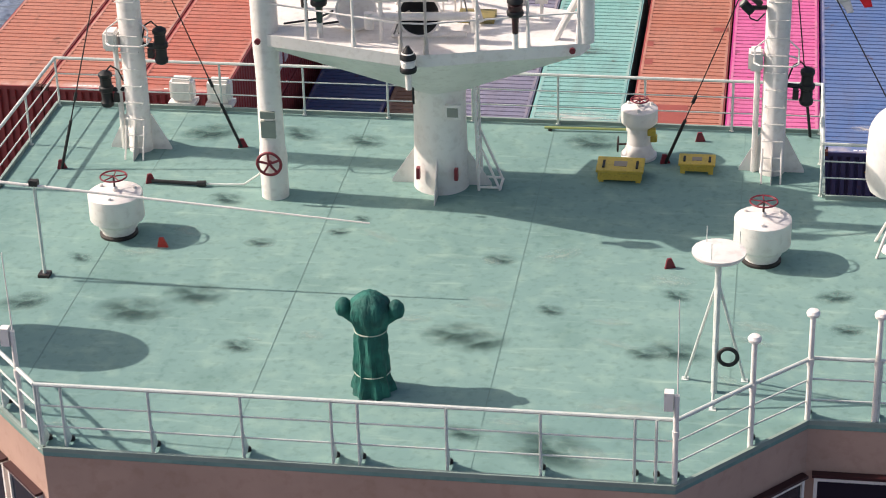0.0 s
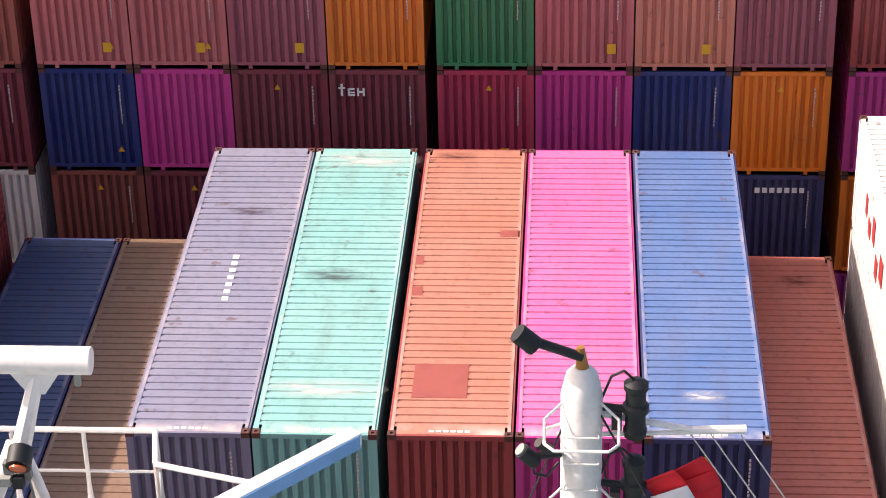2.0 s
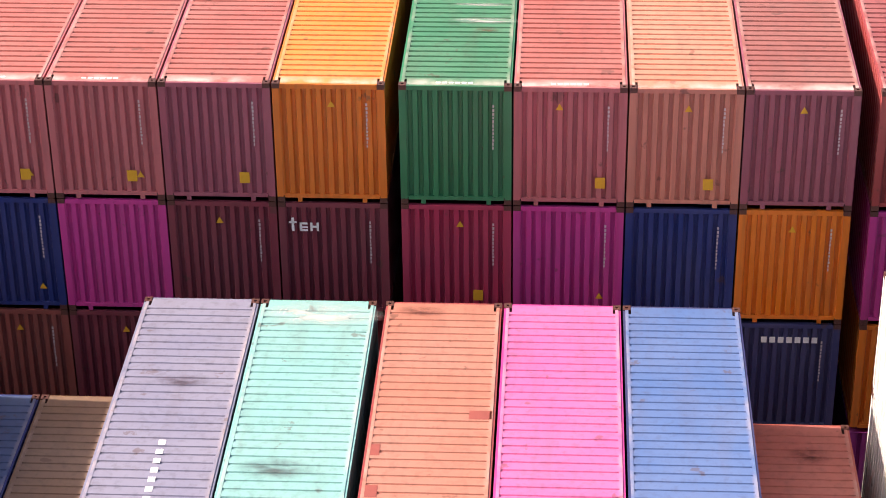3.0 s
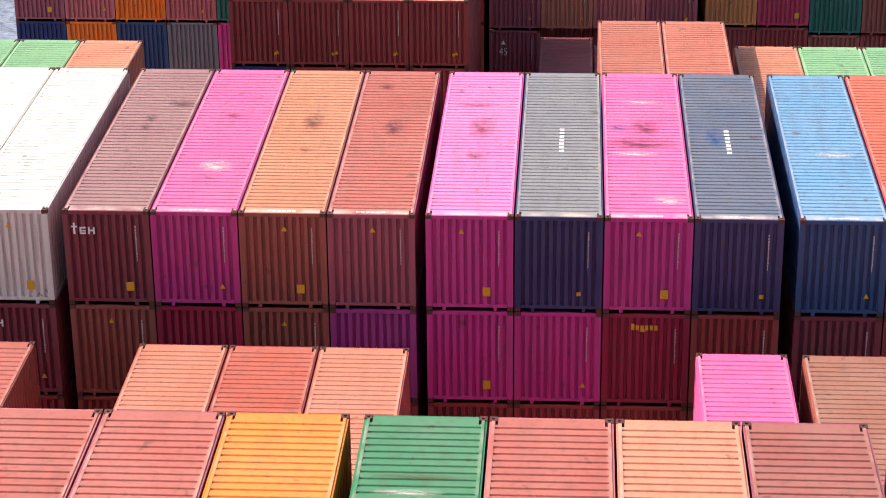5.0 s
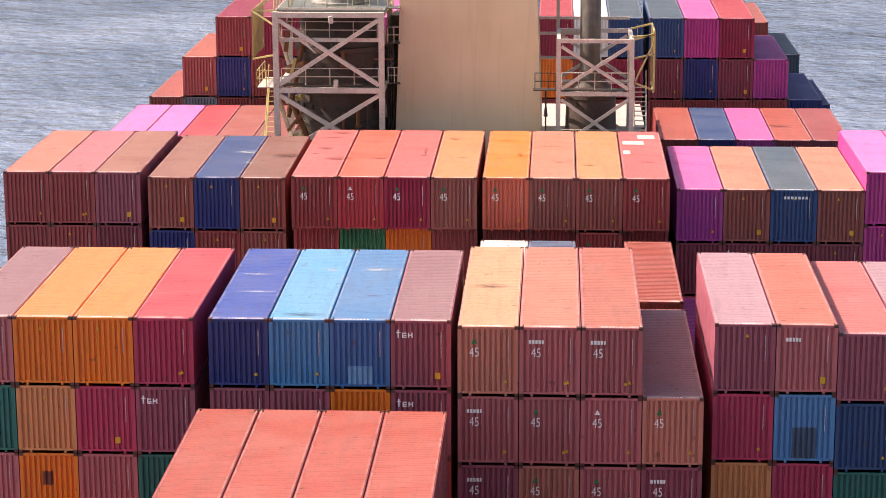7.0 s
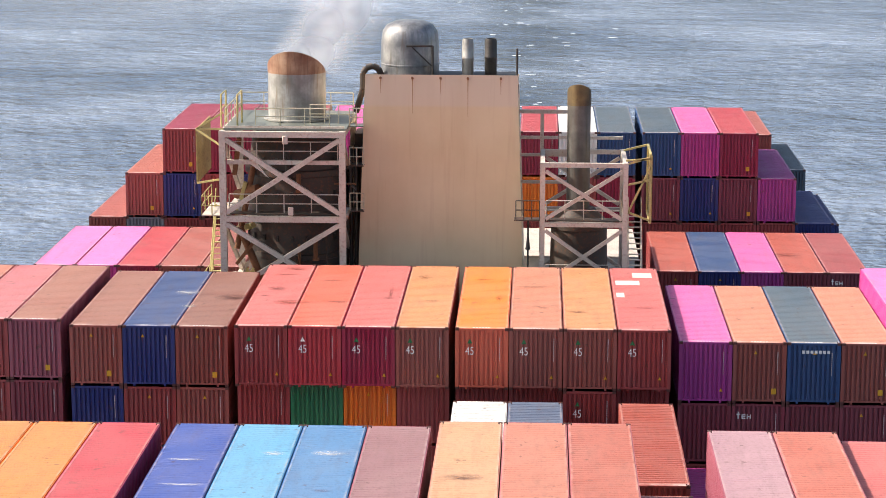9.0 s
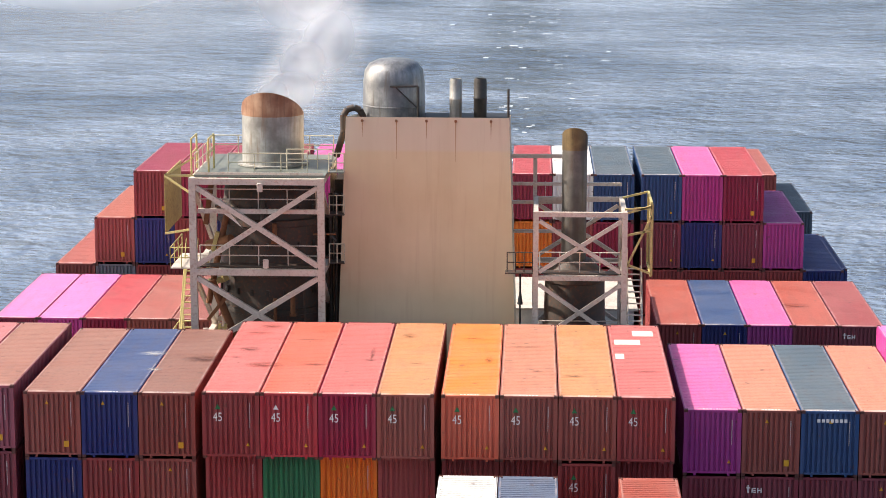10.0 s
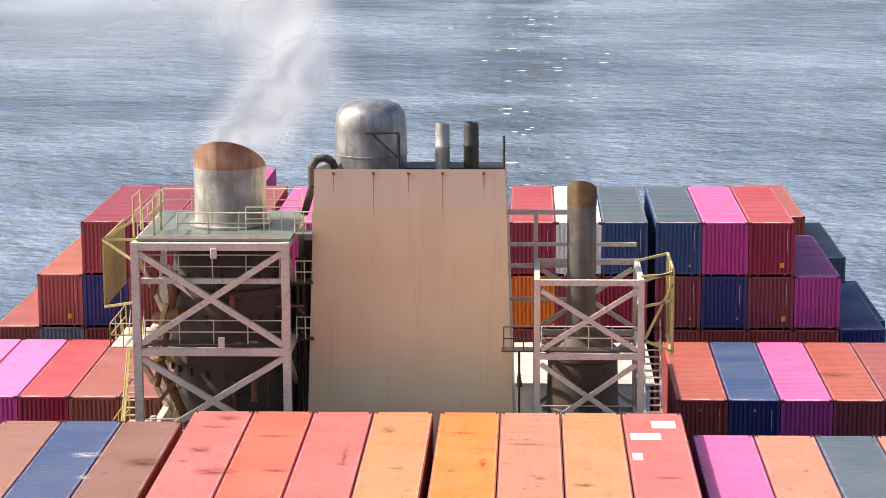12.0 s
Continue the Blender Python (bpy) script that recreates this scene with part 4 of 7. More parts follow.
# handrails on the platform
for x in (.05, .35):
    bm = bmesh.new()
    rod(bm, (x, .35, H0), (x, .35, H0 + .5), .015, 6)
    rod(bm, (x + .2, .35, H0), (x + .2, .35, H0 + .5), .015, 6)
    rod(bm, (x, .35, H0 + .5), (x + .2, .35, H0 + .5), .015, 6)
    part("grab_rail", bm, M_WHITE, tower)


def scanner(name, x, y, z, half, deep, tall, label):
    """Turning radar aerial: white face, blue back."""
    ob = empty(name, (x, y, z))
    tagged(ob, label, "radar scanner", "turning scanners")
    bm = bmesh.new()
    prof = [(-.87, -1), (.13, -1), (.87, -.5), (1, .3), (.67, .94), (-.13, 1.06), (-.87, .94)]
    a = [bm.verts.new((-half, py * deep, pz * tall)) for py, pz in prof]
    b = [bm.verts.new((half, py * deep, pz * tall)) for py, pz in prof]
    for i in range(len(prof)):
        j = (i + 1) % len(prof)
        bm.faces.new((a[i], a[j], b[j], b[i]))
    bm.faces.new(a), bm.faces.new(b[::-1])
    part("aerial", bm, M_WHITE, ob)
    bm = bmesh.new()
    box(bm, -half + .02, half - .02, -.87 * deep - .016, -.87 * deep - .004, -.9 * tall, .84 * tall)
    part("back_face", bm, plain("pale_blue_radome", "6fa4d8", .35), ob, "pale blue radome face")
    for sx in (-1, 1):
        bm = bmesh.new()
        box(bm, sx * (half + .014) - .012, sx * (half + .014) + .012, -.8 * deep, .7 * deep, -.85 * tall, .8 * tall)
        bmesh.ops.bevel(bm, geom=bm.edges[:], offset=.008, segments=1, affect="EDGES")
        part("end_cap", bm, M_WHITE, ob)
    bm = bmesh.new()
    rod(bm, (0, 0, -.3), (0, 0, -tall * .95), .08, 12)
    part("shaft", bm, M_WHITE, ob)
    return ob


scan_port = scanner("radar_scanner", -4.55, -64.0, 11.90, 1.45, .15, .155, "large turning radar scanner bar, white with a blue back")
scan_star = scanner("radar_scanner", 0.70, -64.0, 11.90, 1.25, .10, .085, "slim turning radar scanner bar, white with a blue back")


# ---- flags ----
def flag(x, y, z, mats, label, deep, tip):
    ob = empty("signal_flag", (x, y, z))
    tagged(ob, label, "flag", "flags on the halyards")
    pieces = []
    for i, m in enumerate(mats):
        bm = bmesh.new()
        n, rows = 5, []
        for k in range(n + 1):
            u = k / n
            s = (i + u) / len(mats)
            d = deep * (1 - (1 - tip) * s ** 1.3)
            wob = .03 * math.sin(math.pi * u) * (-1) ** i
            rows.append([bm.verts.new((u * .205, wob * (.4 + f) + .05 * f * math.sin(5 * s), -d * f + .03 * math.sin(6 * s))) for f in (0, .28, .55, .78, 1)])
        for a, b in zip(rows, rows[1:]):
            for j in range(4):
                bm.faces.new((a[j + 1], b[j + 1], b[j], a[j])).smooth = True
        o = part("cloth_strip", bm, m, ob)
        s = o.modifiers.new("thickness", "SOLIDIFY")
        s.thickness = .006
        pieces.append(o)
    return ob, pieces


M_FRED = plain("red_flag_cloth", "e0202c", .8)
M_FWHITE = plain("white_flag_cloth", "dcd8dc", .8)
flag_red = flag(4.88, -62.3, 11.18, (M_FRED,) * 5, "red signal flag flying from a halyard", .60, .2)
flag_white = flag(4.60, -62.42, 11.1, (M_FRED,) + (M_FWHITE,) * 4, "white flag with a red hoist flying from a halyard", .48, .2)

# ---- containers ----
# mauve, plum, russet and raspberry are lightened to paint extra light on shaded ends
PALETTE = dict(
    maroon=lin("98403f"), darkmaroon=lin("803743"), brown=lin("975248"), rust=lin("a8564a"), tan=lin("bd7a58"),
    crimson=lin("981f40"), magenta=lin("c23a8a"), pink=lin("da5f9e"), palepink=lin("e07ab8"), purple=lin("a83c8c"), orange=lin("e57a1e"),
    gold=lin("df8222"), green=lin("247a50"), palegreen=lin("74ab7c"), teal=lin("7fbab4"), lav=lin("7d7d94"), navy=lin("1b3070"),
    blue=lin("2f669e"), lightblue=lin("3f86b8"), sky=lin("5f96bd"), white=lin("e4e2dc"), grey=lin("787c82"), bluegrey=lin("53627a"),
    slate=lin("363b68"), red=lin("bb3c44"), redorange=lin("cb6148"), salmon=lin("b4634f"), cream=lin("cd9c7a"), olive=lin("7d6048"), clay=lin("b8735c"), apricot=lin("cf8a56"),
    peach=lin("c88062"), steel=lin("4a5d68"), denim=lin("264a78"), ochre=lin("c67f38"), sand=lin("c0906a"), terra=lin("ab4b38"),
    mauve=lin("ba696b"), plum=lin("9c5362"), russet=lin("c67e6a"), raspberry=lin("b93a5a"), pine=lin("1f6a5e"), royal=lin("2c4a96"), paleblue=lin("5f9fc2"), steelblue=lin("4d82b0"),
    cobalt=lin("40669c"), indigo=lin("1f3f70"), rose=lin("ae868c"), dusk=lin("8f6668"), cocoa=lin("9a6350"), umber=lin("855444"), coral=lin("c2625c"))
W, TIER = 2.438, 2.896
CENTRE, SIDE, PITCH = 0.13, 0.38, 2.48


def column_x(c, triple=False):
    """Middle of column c: 1 to 10 to starboard of the centre line, -1 to -10 to port."""
    n = abs(c)
    x = CENTRE + PITCH * (n - 1) + PITCH / 2
    if n > 4:
        x += SIDE
    if triple and c < 0 and n > 7:
        x += SIDE
    return math.copysign(x, c)


def ridges(u0, u1, pitch, depth, flat=0.3):
    """Corrugation profile as (u, d) pairs, from u0 to u1: outer flats, steep flanks, narrower inner flats."""
    n = max(2, round((u1 - u0) / pitch))
    p = (u1 - u0) / n
    out = [(u0, 0.0)]
    for i in range(n):
        a = u0 + i * p
        out += [(a + p * flat, 0.0), (a + p * (flat + 0.12), depth), (a + p * (flat + 0.42), depth), (a + p * (flat + 0.54), 0.0)]
    out.append((u1, 0.0))
    return out


def roof_ridges(u0, u1, pitch, depth):
    """Flat ribs parted by steep narrow grooves."""
    n = round((u1 - u0) / pitch)
    p = (u1 - u0) / n
    out = [(u0, 0.0)]
    for i in range(n):
        a = u0 + i * p
        out += [(a + p * .32, 0.0), (a + p * .335, depth), (a + p * .60, depth), (a + p * .64, 0.0)]
    out.append((u1, 0.0))
    return out


def sheet(prof, place, lo, hi):
    bm = bmesh.new()
    rows = [(bm.verts.new(place(u, d, lo)), bm.verts.new(place(u, d, hi))) for u, d in prof]
    for a, b in zip(rows, rows[1:]):
        bm.faces.new((a[0], b[0], b[1], a[1]))
    return bm


CONTAINER_MESH = {}


def container_meshes(length, height, rib=0.036):
    key = (length, height, rib)
    if key in CONTAINER_MESH:
        return CONTAINER_MESH[key]
    L, H, h = length, height, W / 2
    m = {}
    m["end_wall"] = mesh_of("end_wall", sheet(ridges(-h + 0.13, h - 0.13, 0.225, 0.07, 0.23), lambda u, d, z: (u, 0.022 + d, z), 0.15, H - 0.10), M_PAINT)
    m["back_wall"] = mesh_of("back_wall", sheet(ridges(-h + 0.13, h - 0.13, 0.245, 0.04, 0.18), lambda u, d, z: (u, L - 0.03 - d, z), 0.15, H - 0.10), M_PAINT)
    m["side_wall"] = mesh_of("side_wall", sheet(ridges(0.14, L - 0.14, 0.278, 0.036, 0.2), lambda u, d, z: (h - 0.015 - d, u, z), 0.16, H - 0.07), M_PAINT)
    m["side_wall_b"] = mesh_of("side_wall", sheet(ridges(0.14, L - 0.14, 0.278, 0.036, 0.2), lambda u, d, z: (-h + 0.015 + d, u, z), 0.16, H - 0.07), M_PAINT)
    # roof: pressed ridges across, flat rim and end plates
    bm = sheet(roof_ridges(0.32, L - 0.32, 0.262, rib), lambda u, d, x: (x, u, H - 0.010 - d), -h + 0.10, h - 0.10)
    for y0, y1 in ((0.06, 0.32), (L - 0.32, L - 0.06)):
        box(bm, -h + 0.17, h - 0.17, y0, y1, H - 0.045, H - 0.010)
    for s in (-1, 1):
        xs = sorted((s * (h - 0.115), s * (h - 0.05)))
        box(bm, xs[0], xs[1], 0.17, L - 0.17, H - 0.05, H - 0.004)
    m["roof"] = mesh_of("roof", bm, M_ROOF)
    # frame: corner posts, rails
    bm = bmesh.new()
    for s in (-1, 1):
        xs = sorted((s * h, s * (h - 0.15)))
        for y0, y1 in ((0.0, 0.16), (L - 0.16, L)):
            box(bm, xs[0], xs[1], y0, y1, 0.12, H - 0.12)
        xr = sorted((s * (h - 0.003), s * (h - 0.07)))
        box(bm, xr[0], xr[1], 0.17, L - 0.17, H - 0.08, H - 0.02)
        box(bm, xr[0], xr[1], 0.17, L - 0.17, 0.02, 0.17)
    for y0, y1 in ((0.005, 0.10), (L - 0.10, L - 0.005)):
        box(bm, -h + 0.17, h - 0.17, y0, y1, H - 0.12, H - 0.014)
        box(bm, -h + 0.17, h - 0.17, y0, y1, 0.10, 0.19)
        box(bm, -h + 0.45, -h + 0.55, y0, y1, 0.0, 0.10)
        box(bm, h - 0.55, h - 0.45, y0, y1, 0.0, 0.10)
    box(bm, -h + 0.08, h - 0.08, 0.1, L - 0.1, 0.13, 0.16)
    m["frame"] = mesh_of("frame", bm, M_PAINT)
    # cast corner with its slot
    bm = bmesh.new()
    for y0, y1 in ((0.0, 0.055), (0.115, 0.178)):
        box(bm, -0.081, 0.081, y0, y1, 0, 0.118)
    box(bm, -0.081, -0.03, 0.055, 0.115, 0, 0.118)
    box(bm, 0.03, 0.081, 0.055, 0.115, 0, 0.118)
    box(bm, -0.03, 0.03, 0.055, 0.115, 0, 0.09)
    m["corner_casting"] = mesh_of("corner_casting", bm, M_CAST)
    CONTAINER_MESH[key] = m
    return m


def text_mesh(word, size, material):
    cu = bpy.data.curves.new("lettering", "FONT")
    cu.body, cu.size, cu.extrude, cu.align_x = word, size, 0.003, "CENTER"
    ob = bpy.data.objects.new("lettering", cu)
    me = bpy.data.meshes.new_from_object(ob)
    me.materials.clear()
    me.materials.append(material)
    bpy.data.objects.remove(ob)
    return me


def bars(rows, material, y=-0.004):
    """Upright plate marks: (x0, x1, z0, z1) each."""
    bm = bmesh.new()
    for x0, x1, z0, z1 in rows:
        box(bm, x0, x1, y, y + 0.008, z0, z1)
    return mesh_of("marking", bm, material)


def code_column():
    """A column of small unreadable characters."""
    r = random.Random(5)
    rows, z = [], 2.45
    while z > 1.35:
        s = r.uniform(0.045, 0.075)
        rows.append((0.80, 0.80 + r.uniform(0.028, 0.045), z - s, z))
        z -= s + 0.03
    return rows


def triangle_mesh(w, material):
    bm = bmesh.new()
    a = [bm.verts.new(p) for p in ((-w / 2, 0, 0), (w / 2, 0, 0), (0, 0, w * 0.9))]
    b = [bm.verts.new(v.co + Vector((0, 0.008, 0))) for v in a]
    bm.faces.new(a), bm.faces.new(b[::-1])
    for i in range(3):
        bm.faces.new((a[i], b[i], b[(i + 1) % 3], a[(i + 1) % 3]))
    return mesh_of("warning_label", bm, material)


ME_CODE = bars(code_column(), plain("weathered_code_paint", "d2c2c0", 0.6))
ME_PLATE = bars([(-0.11, 0.11, 0, 0.27)], M_YELLOW_MARK)
ME_SMALL = bars([(-0.06, 0.06, 0, 0.12)], M_YELLOW_MARK)
ME_TRI = triangle_mesh(0.17, M_YELLOW_MARK)
ME_TRIG = triangle_mesh(0.24, M_GREEN_MARK)
ME_TRIW = triangle_mesh(0.24, M_WHITE_MARK)
ME_45 = text_mesh("45", 0.55, M_WHITE_MARK)
ME_LOGO = bars([(-0.32, -0.26, 0, .34), (-0.38, -0.2, .2, .25), (-0.14, -0.09, 0, .22), (-0.14, 0.04, .17, .22), (-0.14, 0.04, .08, .12),
                (-0.14, 0.04, 0, .05), (0.1, 0.15, 0, .22), (0.24, 0.29, 0, .22), (0.12, 0.27, .09, .14)], M_WHITE_MARK)
ME_NAME = bars([(-0.55 + 0.19 * i, -0.42 + 0.19 * i, 0, 0.15) for i in range(7)], M_WHITE_MARK)
ME_YNAME = bars([(-0.4 + 0.13 * i, -0.31 + 0.13 * i, 0, 0.15 if i else 0.2) for i in range(6)], M_YELLOW_MARK)
ME_OWNER = bars([(-0.3, -0.2, 0, .16), (-.17, -.07, 0, .16), (-.04, .06, 0, .16), (.09, .19, 0, .16), (.22, .3, 0, .16)], M_WHITE_MARK)
_bm = bmesh.new()
for _i in range(6):
    box(_bm, -0.42 + 0.14 * _i, -0.32 + 0.14 * _i, 0.13, 0.20, 0, 0.006)
ME_ROOFCODE = mesh_of("marking", _bm, M_WHITE_MARK)
_bm = bmesh.new()
for _i in range(7):
    box(_bm, -0.05, 0.09, 5.0 + 0.3 * _i, 5.16 + 0.3 * _i, 0, 0.006)
ME_ROOFNUM = mesh_of("marking", _bm, M_WHITE_MARK)

WORDS = dict(maroon="maroon-red", darkmaroon="dark maroon", brown="red-brown", rust="rust-red", tan="tan-brown", crimson="crimson", magenta="magenta",
             pink="bright pink", palepink="pale pink", purple="purple", orange="orange", gold="yellow-orange", green="dark green", palegreen="pale green",
             teal="pale turquoise", lav="lavender-grey", navy="navy blue", blue="mid blue", lightblue="light blue", sky="faded sky-blue", white="dirty white",
             grey="grey", bluegrey="blue-grey", slate="dark slate-blue", red="red", redorange="orange-red", salmon="salmon-red", cream="cream-orange",
             olive="olive-brown", clay="clay-red", apricot="apricot-orange", peach="peach-orange", steel="steel-grey", denim="dark denim-blue", ochre="ochre-orange", sand="sandy tan", terra="terracotta-red",
             mauve="lightened mauve-brown", plum="plum-brown", russet="lightened russet-red", raspberry="raspberry-red", pine="dark pine-green", royal="royal blue", paleblue="pale blue",
             steelblue="worn steel-blue", cobalt="cobalt-blue", indigo="deep indigo-blue", rose="pale rose", dusk="dusky mauve", cocoa="cocoa-brown", umber="umber-brown", coral="coral-pink")
rng = random.Random(11)


def container(colour, x, y, top, length=12.192, height=TIER, marks="", roof=None, castings=8, bay="", upper=True, column=0):
    """One shipping container; marks: letters for what its end carries."""
    m = container_meshes(length, height, .010 if bay in FLAT else .034 if bay == "second" else .026)
    ob = empty("shipping_container", (x, y, top - height))
    extra = {"5": " with a white size number", "x": " with white lettering", "n": " with a row of white letters"}.get(marks[:1], "")
    tagged(ob, WORDS[colour] + " corrugated steel container%s" % (extra or ", stacked on the ship"), "container", "containers of the " + bay + " bay")
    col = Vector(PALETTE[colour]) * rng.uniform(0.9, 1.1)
    # roof tone differs from the ends, partly to paint in its sunlit look
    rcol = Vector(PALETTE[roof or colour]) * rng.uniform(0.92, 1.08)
    names = ("end_wall", "back_wall", "side_wall", "side_wall_b", "frame") + (("roof",) if upper else ())
    piece = {}
    for n in names:
        o = piece[n] = shared("side_wall" if n == "side_wall_b" else n, m[n], ob)
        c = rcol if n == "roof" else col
        o.color = (c[0], c[1], c[2], 1)
    h = W / 2 - 0.081
    zs = (height - 0.118, 0.0)
    spots = [(s * h, yy, z) for z in zs for yy in (-0.004, length - 0.174) for s in (-1, 1)]
    for p in spots[:castings]:
        shared("corner_casting", m["corner_casting"], piece["frame"], p)
    if marks:
        shared("code_lettering", ME_CODE, piece["end_wall"], (0, 0, height - TIER))["kind"] = "stuff"
    if upper and rng.random() < 0.75:
        shared("roof_lettering", ME_ROOFCODE, piece["roof"], (0, 0, height - 0.008))["kind"] = "stuff"
    for ch in marks:
        if ch == "p":
            shared("data_plate", ME_PLATE, piece["end_wall"], (rng.uniform(0.45, 0.7), 0, 0.45))
        elif ch == "s":
            shared("data_plate", ME_SMALL, piece["end_wall"], (rng.uniform(0.55, 0.75), 0, 0.5))
        elif ch == "t":
            shared("warning_label", ME_TRI, piece["end_wall"], (rng.uniform(-0.3, 0.1), 0, height - 0.55))
        elif ch == "b":
            shared("warning_label", ME_TRI, piece["end_wall"], (0.72, 0, 0.55))
        elif ch == "5":
            o = shared("size_number", ME_45, piece["end_wall"], (-0.55, -0.004, height - 1.25))
            o.rotation_euler = (math.pi / 2, 0, 0)
            o.scale = (0.75, 1, 1)
        elif ch == "g":
            shared("logo_mark", ME_TRIG, piece["end_wall"], (-0.55, 0, height - 0.72))
        elif ch == "w":
            shared("logo_mark", ME_TRIW, piece["end_wall"], (-0.55, 0, height - 0.72))
        elif ch == "o":
            shared("owner_mark", ME_OWNER, piece["end_wall"], (-0.55, 0, height - 0.70))["kind"] = "stuff"
        elif ch == "x":
            shared("owner_mark", ME_LOGO, piece["end_wall"], (-0.62, 0, height - 0.72))["kind"] = "stuff"
        elif ch == "n":
            shared("owner_mark", ME_NAME, piece["end_wall"], (0, 0, height - 0.5))["kind"] = "stuff"
        elif ch == "y":
            shared("owner_mark", ME_YNAME, piece["end_wall"], (-0.02, 0, height - 0.5))["kind"] = "stuff"
        elif ch == "r":
            shared("roof_number", ME_ROOFNUM, ob, (0, 0, height - 0.008))["kind"] = "stuff"
    BUILT[(bay, column)] = BUILT.get((bay, column), ob)
    return ob


BUILT = {}
FLAT = ("sixth", "seventh", "ninth", "tenth")      # bays with nearly smooth roofs
FILL = ("maroon", "darkmaroon", "brown", "crimson", "navy", "maroon", "purple", "rust", "slate", "green", "brown")


DEEP = {}


def deep_container(colour, x, y, top, length, height):
    """A container low in the stacks, joined with the others of its colour."""
    verts, faces = DEEP.setdefault(colour, ([], []))
    h, z0, z1 = W / 2, top - height, top - .012
    prof = [(-h, 0.0), (-h + .13, 0.0)] + [(u, d + .03) for u, d in ridges(-h + .13, h - .13, .225, .07, .23)] + [(h - .13, 0.0), (h, 0.0)]
    k = len(verts)
    for u, d in prof:
        verts += [(x + u, y + d, z0 + .02), (x + u, y + d, z1)]
    m = len(prof)
    for i in range(m - 1):
        faces.append((k + 2 * i, k + 2 * i + 2, k + 2 * i + 3, k + 2 * i + 1))
    k2 = len(verts)
    verts += [(x - h, y + length, z0 + .02), (x - h, y + length, z1), (x + h, y + length, z0 + .02), (x + h, y + length, z1)]
    e = k + 2 * (m - 1)
    faces += [(k, k + 1, k2 + 1, k2), (e, k2 + 2, k2 + 3, e + 1), (k2, k2 + 1, k2 + 3, k2 + 2), (k + 1, e + 1, k2 + 3, k2 + 1)]


def flush_deep():
    for colour, (verts, faces) in DEEP.items():
        me = bpy.data.meshes.new("lower_containers")
        me.from_pydata(verts, [], faces)
        me.materials.append(M_PAINT)
        ob = new("lower_containers", me)
        c = PALETTE[colour]
        ob.color = (c[0], c[1], c[2], 1)
        tagged(ob, WORDS[colour] + " containers low in the stacks, in shade", "containers", kind="stuff")


def stack(c, y, top, tiers, bay, length=12.192, triple=False, below=1, heights=(), shift=(0, 0)):
    """A stack from the top down. Each tier: colour, or colour/roof, then :marks and optionally @length."""
    z = top
    for i, spec in enumerate(list(tiers) + [None] * below):
        hh = heights[i] if i < len(heights) else TIER
        if spec is None:
            colour, roof, marks = rng.choice(FILL), None, ""
        else:
            colour, _, marks = spec.partition(":")
            colour, _, roof = colour.partition("/")
        ll = length
        yy = y
        if marks.startswith("5"):
            ll, yy = 13.716, y - 0.762
        elif ll > 13:
            ll, yy = 12.192, y
        x = column_x(c, triple) + (shift[1] if c > 0 else -shift[0])
        if spec is None:
            deep_container(colour, x, yy, z, ll, hh)
        else:
            container(colour, x, yy, z, ll, hh, marks, roof or None, 8 if i < 2 else 4, bay, upper=(i == 0), column=c)
        z -= hh + 0.025
    # the rest of the stack down to the hatch covers
    while z > -17.4:
        hh = TIER if z - 2 * TIER > -17.9 else z + 17.99
        if hh > TIER + 1.6:
            hh = hh / 2
        deep_container(rng.choice(FILL), column_x(c, triple) + (shift[1] if c > 0 else -shift[0]), y, z, 12.192, hh)
        z -= hh + 0.012


def bay_of(name, y, top, stacks, triple=False, below=1, shift=(0, 0), far=0.0):
    for c, spec in stacks.items():
        dz = 0.0
        if isinstance(spec[0], (int, float)):
            dz, spec = spec[0], spec[1:]
        stack(c, y, top + dz, spec, name, triple=triple, below=below, shift=(shift[0] + (far if c < -4 else 0), shift[1]))


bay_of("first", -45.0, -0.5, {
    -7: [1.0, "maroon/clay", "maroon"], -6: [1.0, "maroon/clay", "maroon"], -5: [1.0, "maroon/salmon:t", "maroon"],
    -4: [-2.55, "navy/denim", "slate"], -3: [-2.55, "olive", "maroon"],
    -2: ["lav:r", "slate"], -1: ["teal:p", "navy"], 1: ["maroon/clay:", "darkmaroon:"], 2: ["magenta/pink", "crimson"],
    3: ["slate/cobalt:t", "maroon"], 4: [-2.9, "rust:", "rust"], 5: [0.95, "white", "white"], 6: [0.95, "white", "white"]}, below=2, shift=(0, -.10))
# lightened mauve, plum and russet ends make up for weak light in this gap
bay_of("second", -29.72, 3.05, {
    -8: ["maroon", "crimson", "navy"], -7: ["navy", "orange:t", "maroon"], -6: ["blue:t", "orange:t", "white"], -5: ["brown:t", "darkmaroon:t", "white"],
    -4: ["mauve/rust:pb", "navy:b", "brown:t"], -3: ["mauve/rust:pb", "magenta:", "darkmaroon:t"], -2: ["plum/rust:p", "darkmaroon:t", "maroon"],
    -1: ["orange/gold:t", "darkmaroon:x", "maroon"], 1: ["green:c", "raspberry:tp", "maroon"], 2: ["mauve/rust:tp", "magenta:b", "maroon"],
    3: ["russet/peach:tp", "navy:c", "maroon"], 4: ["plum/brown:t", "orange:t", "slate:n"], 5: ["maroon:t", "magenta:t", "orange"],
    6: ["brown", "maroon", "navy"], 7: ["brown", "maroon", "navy"]})
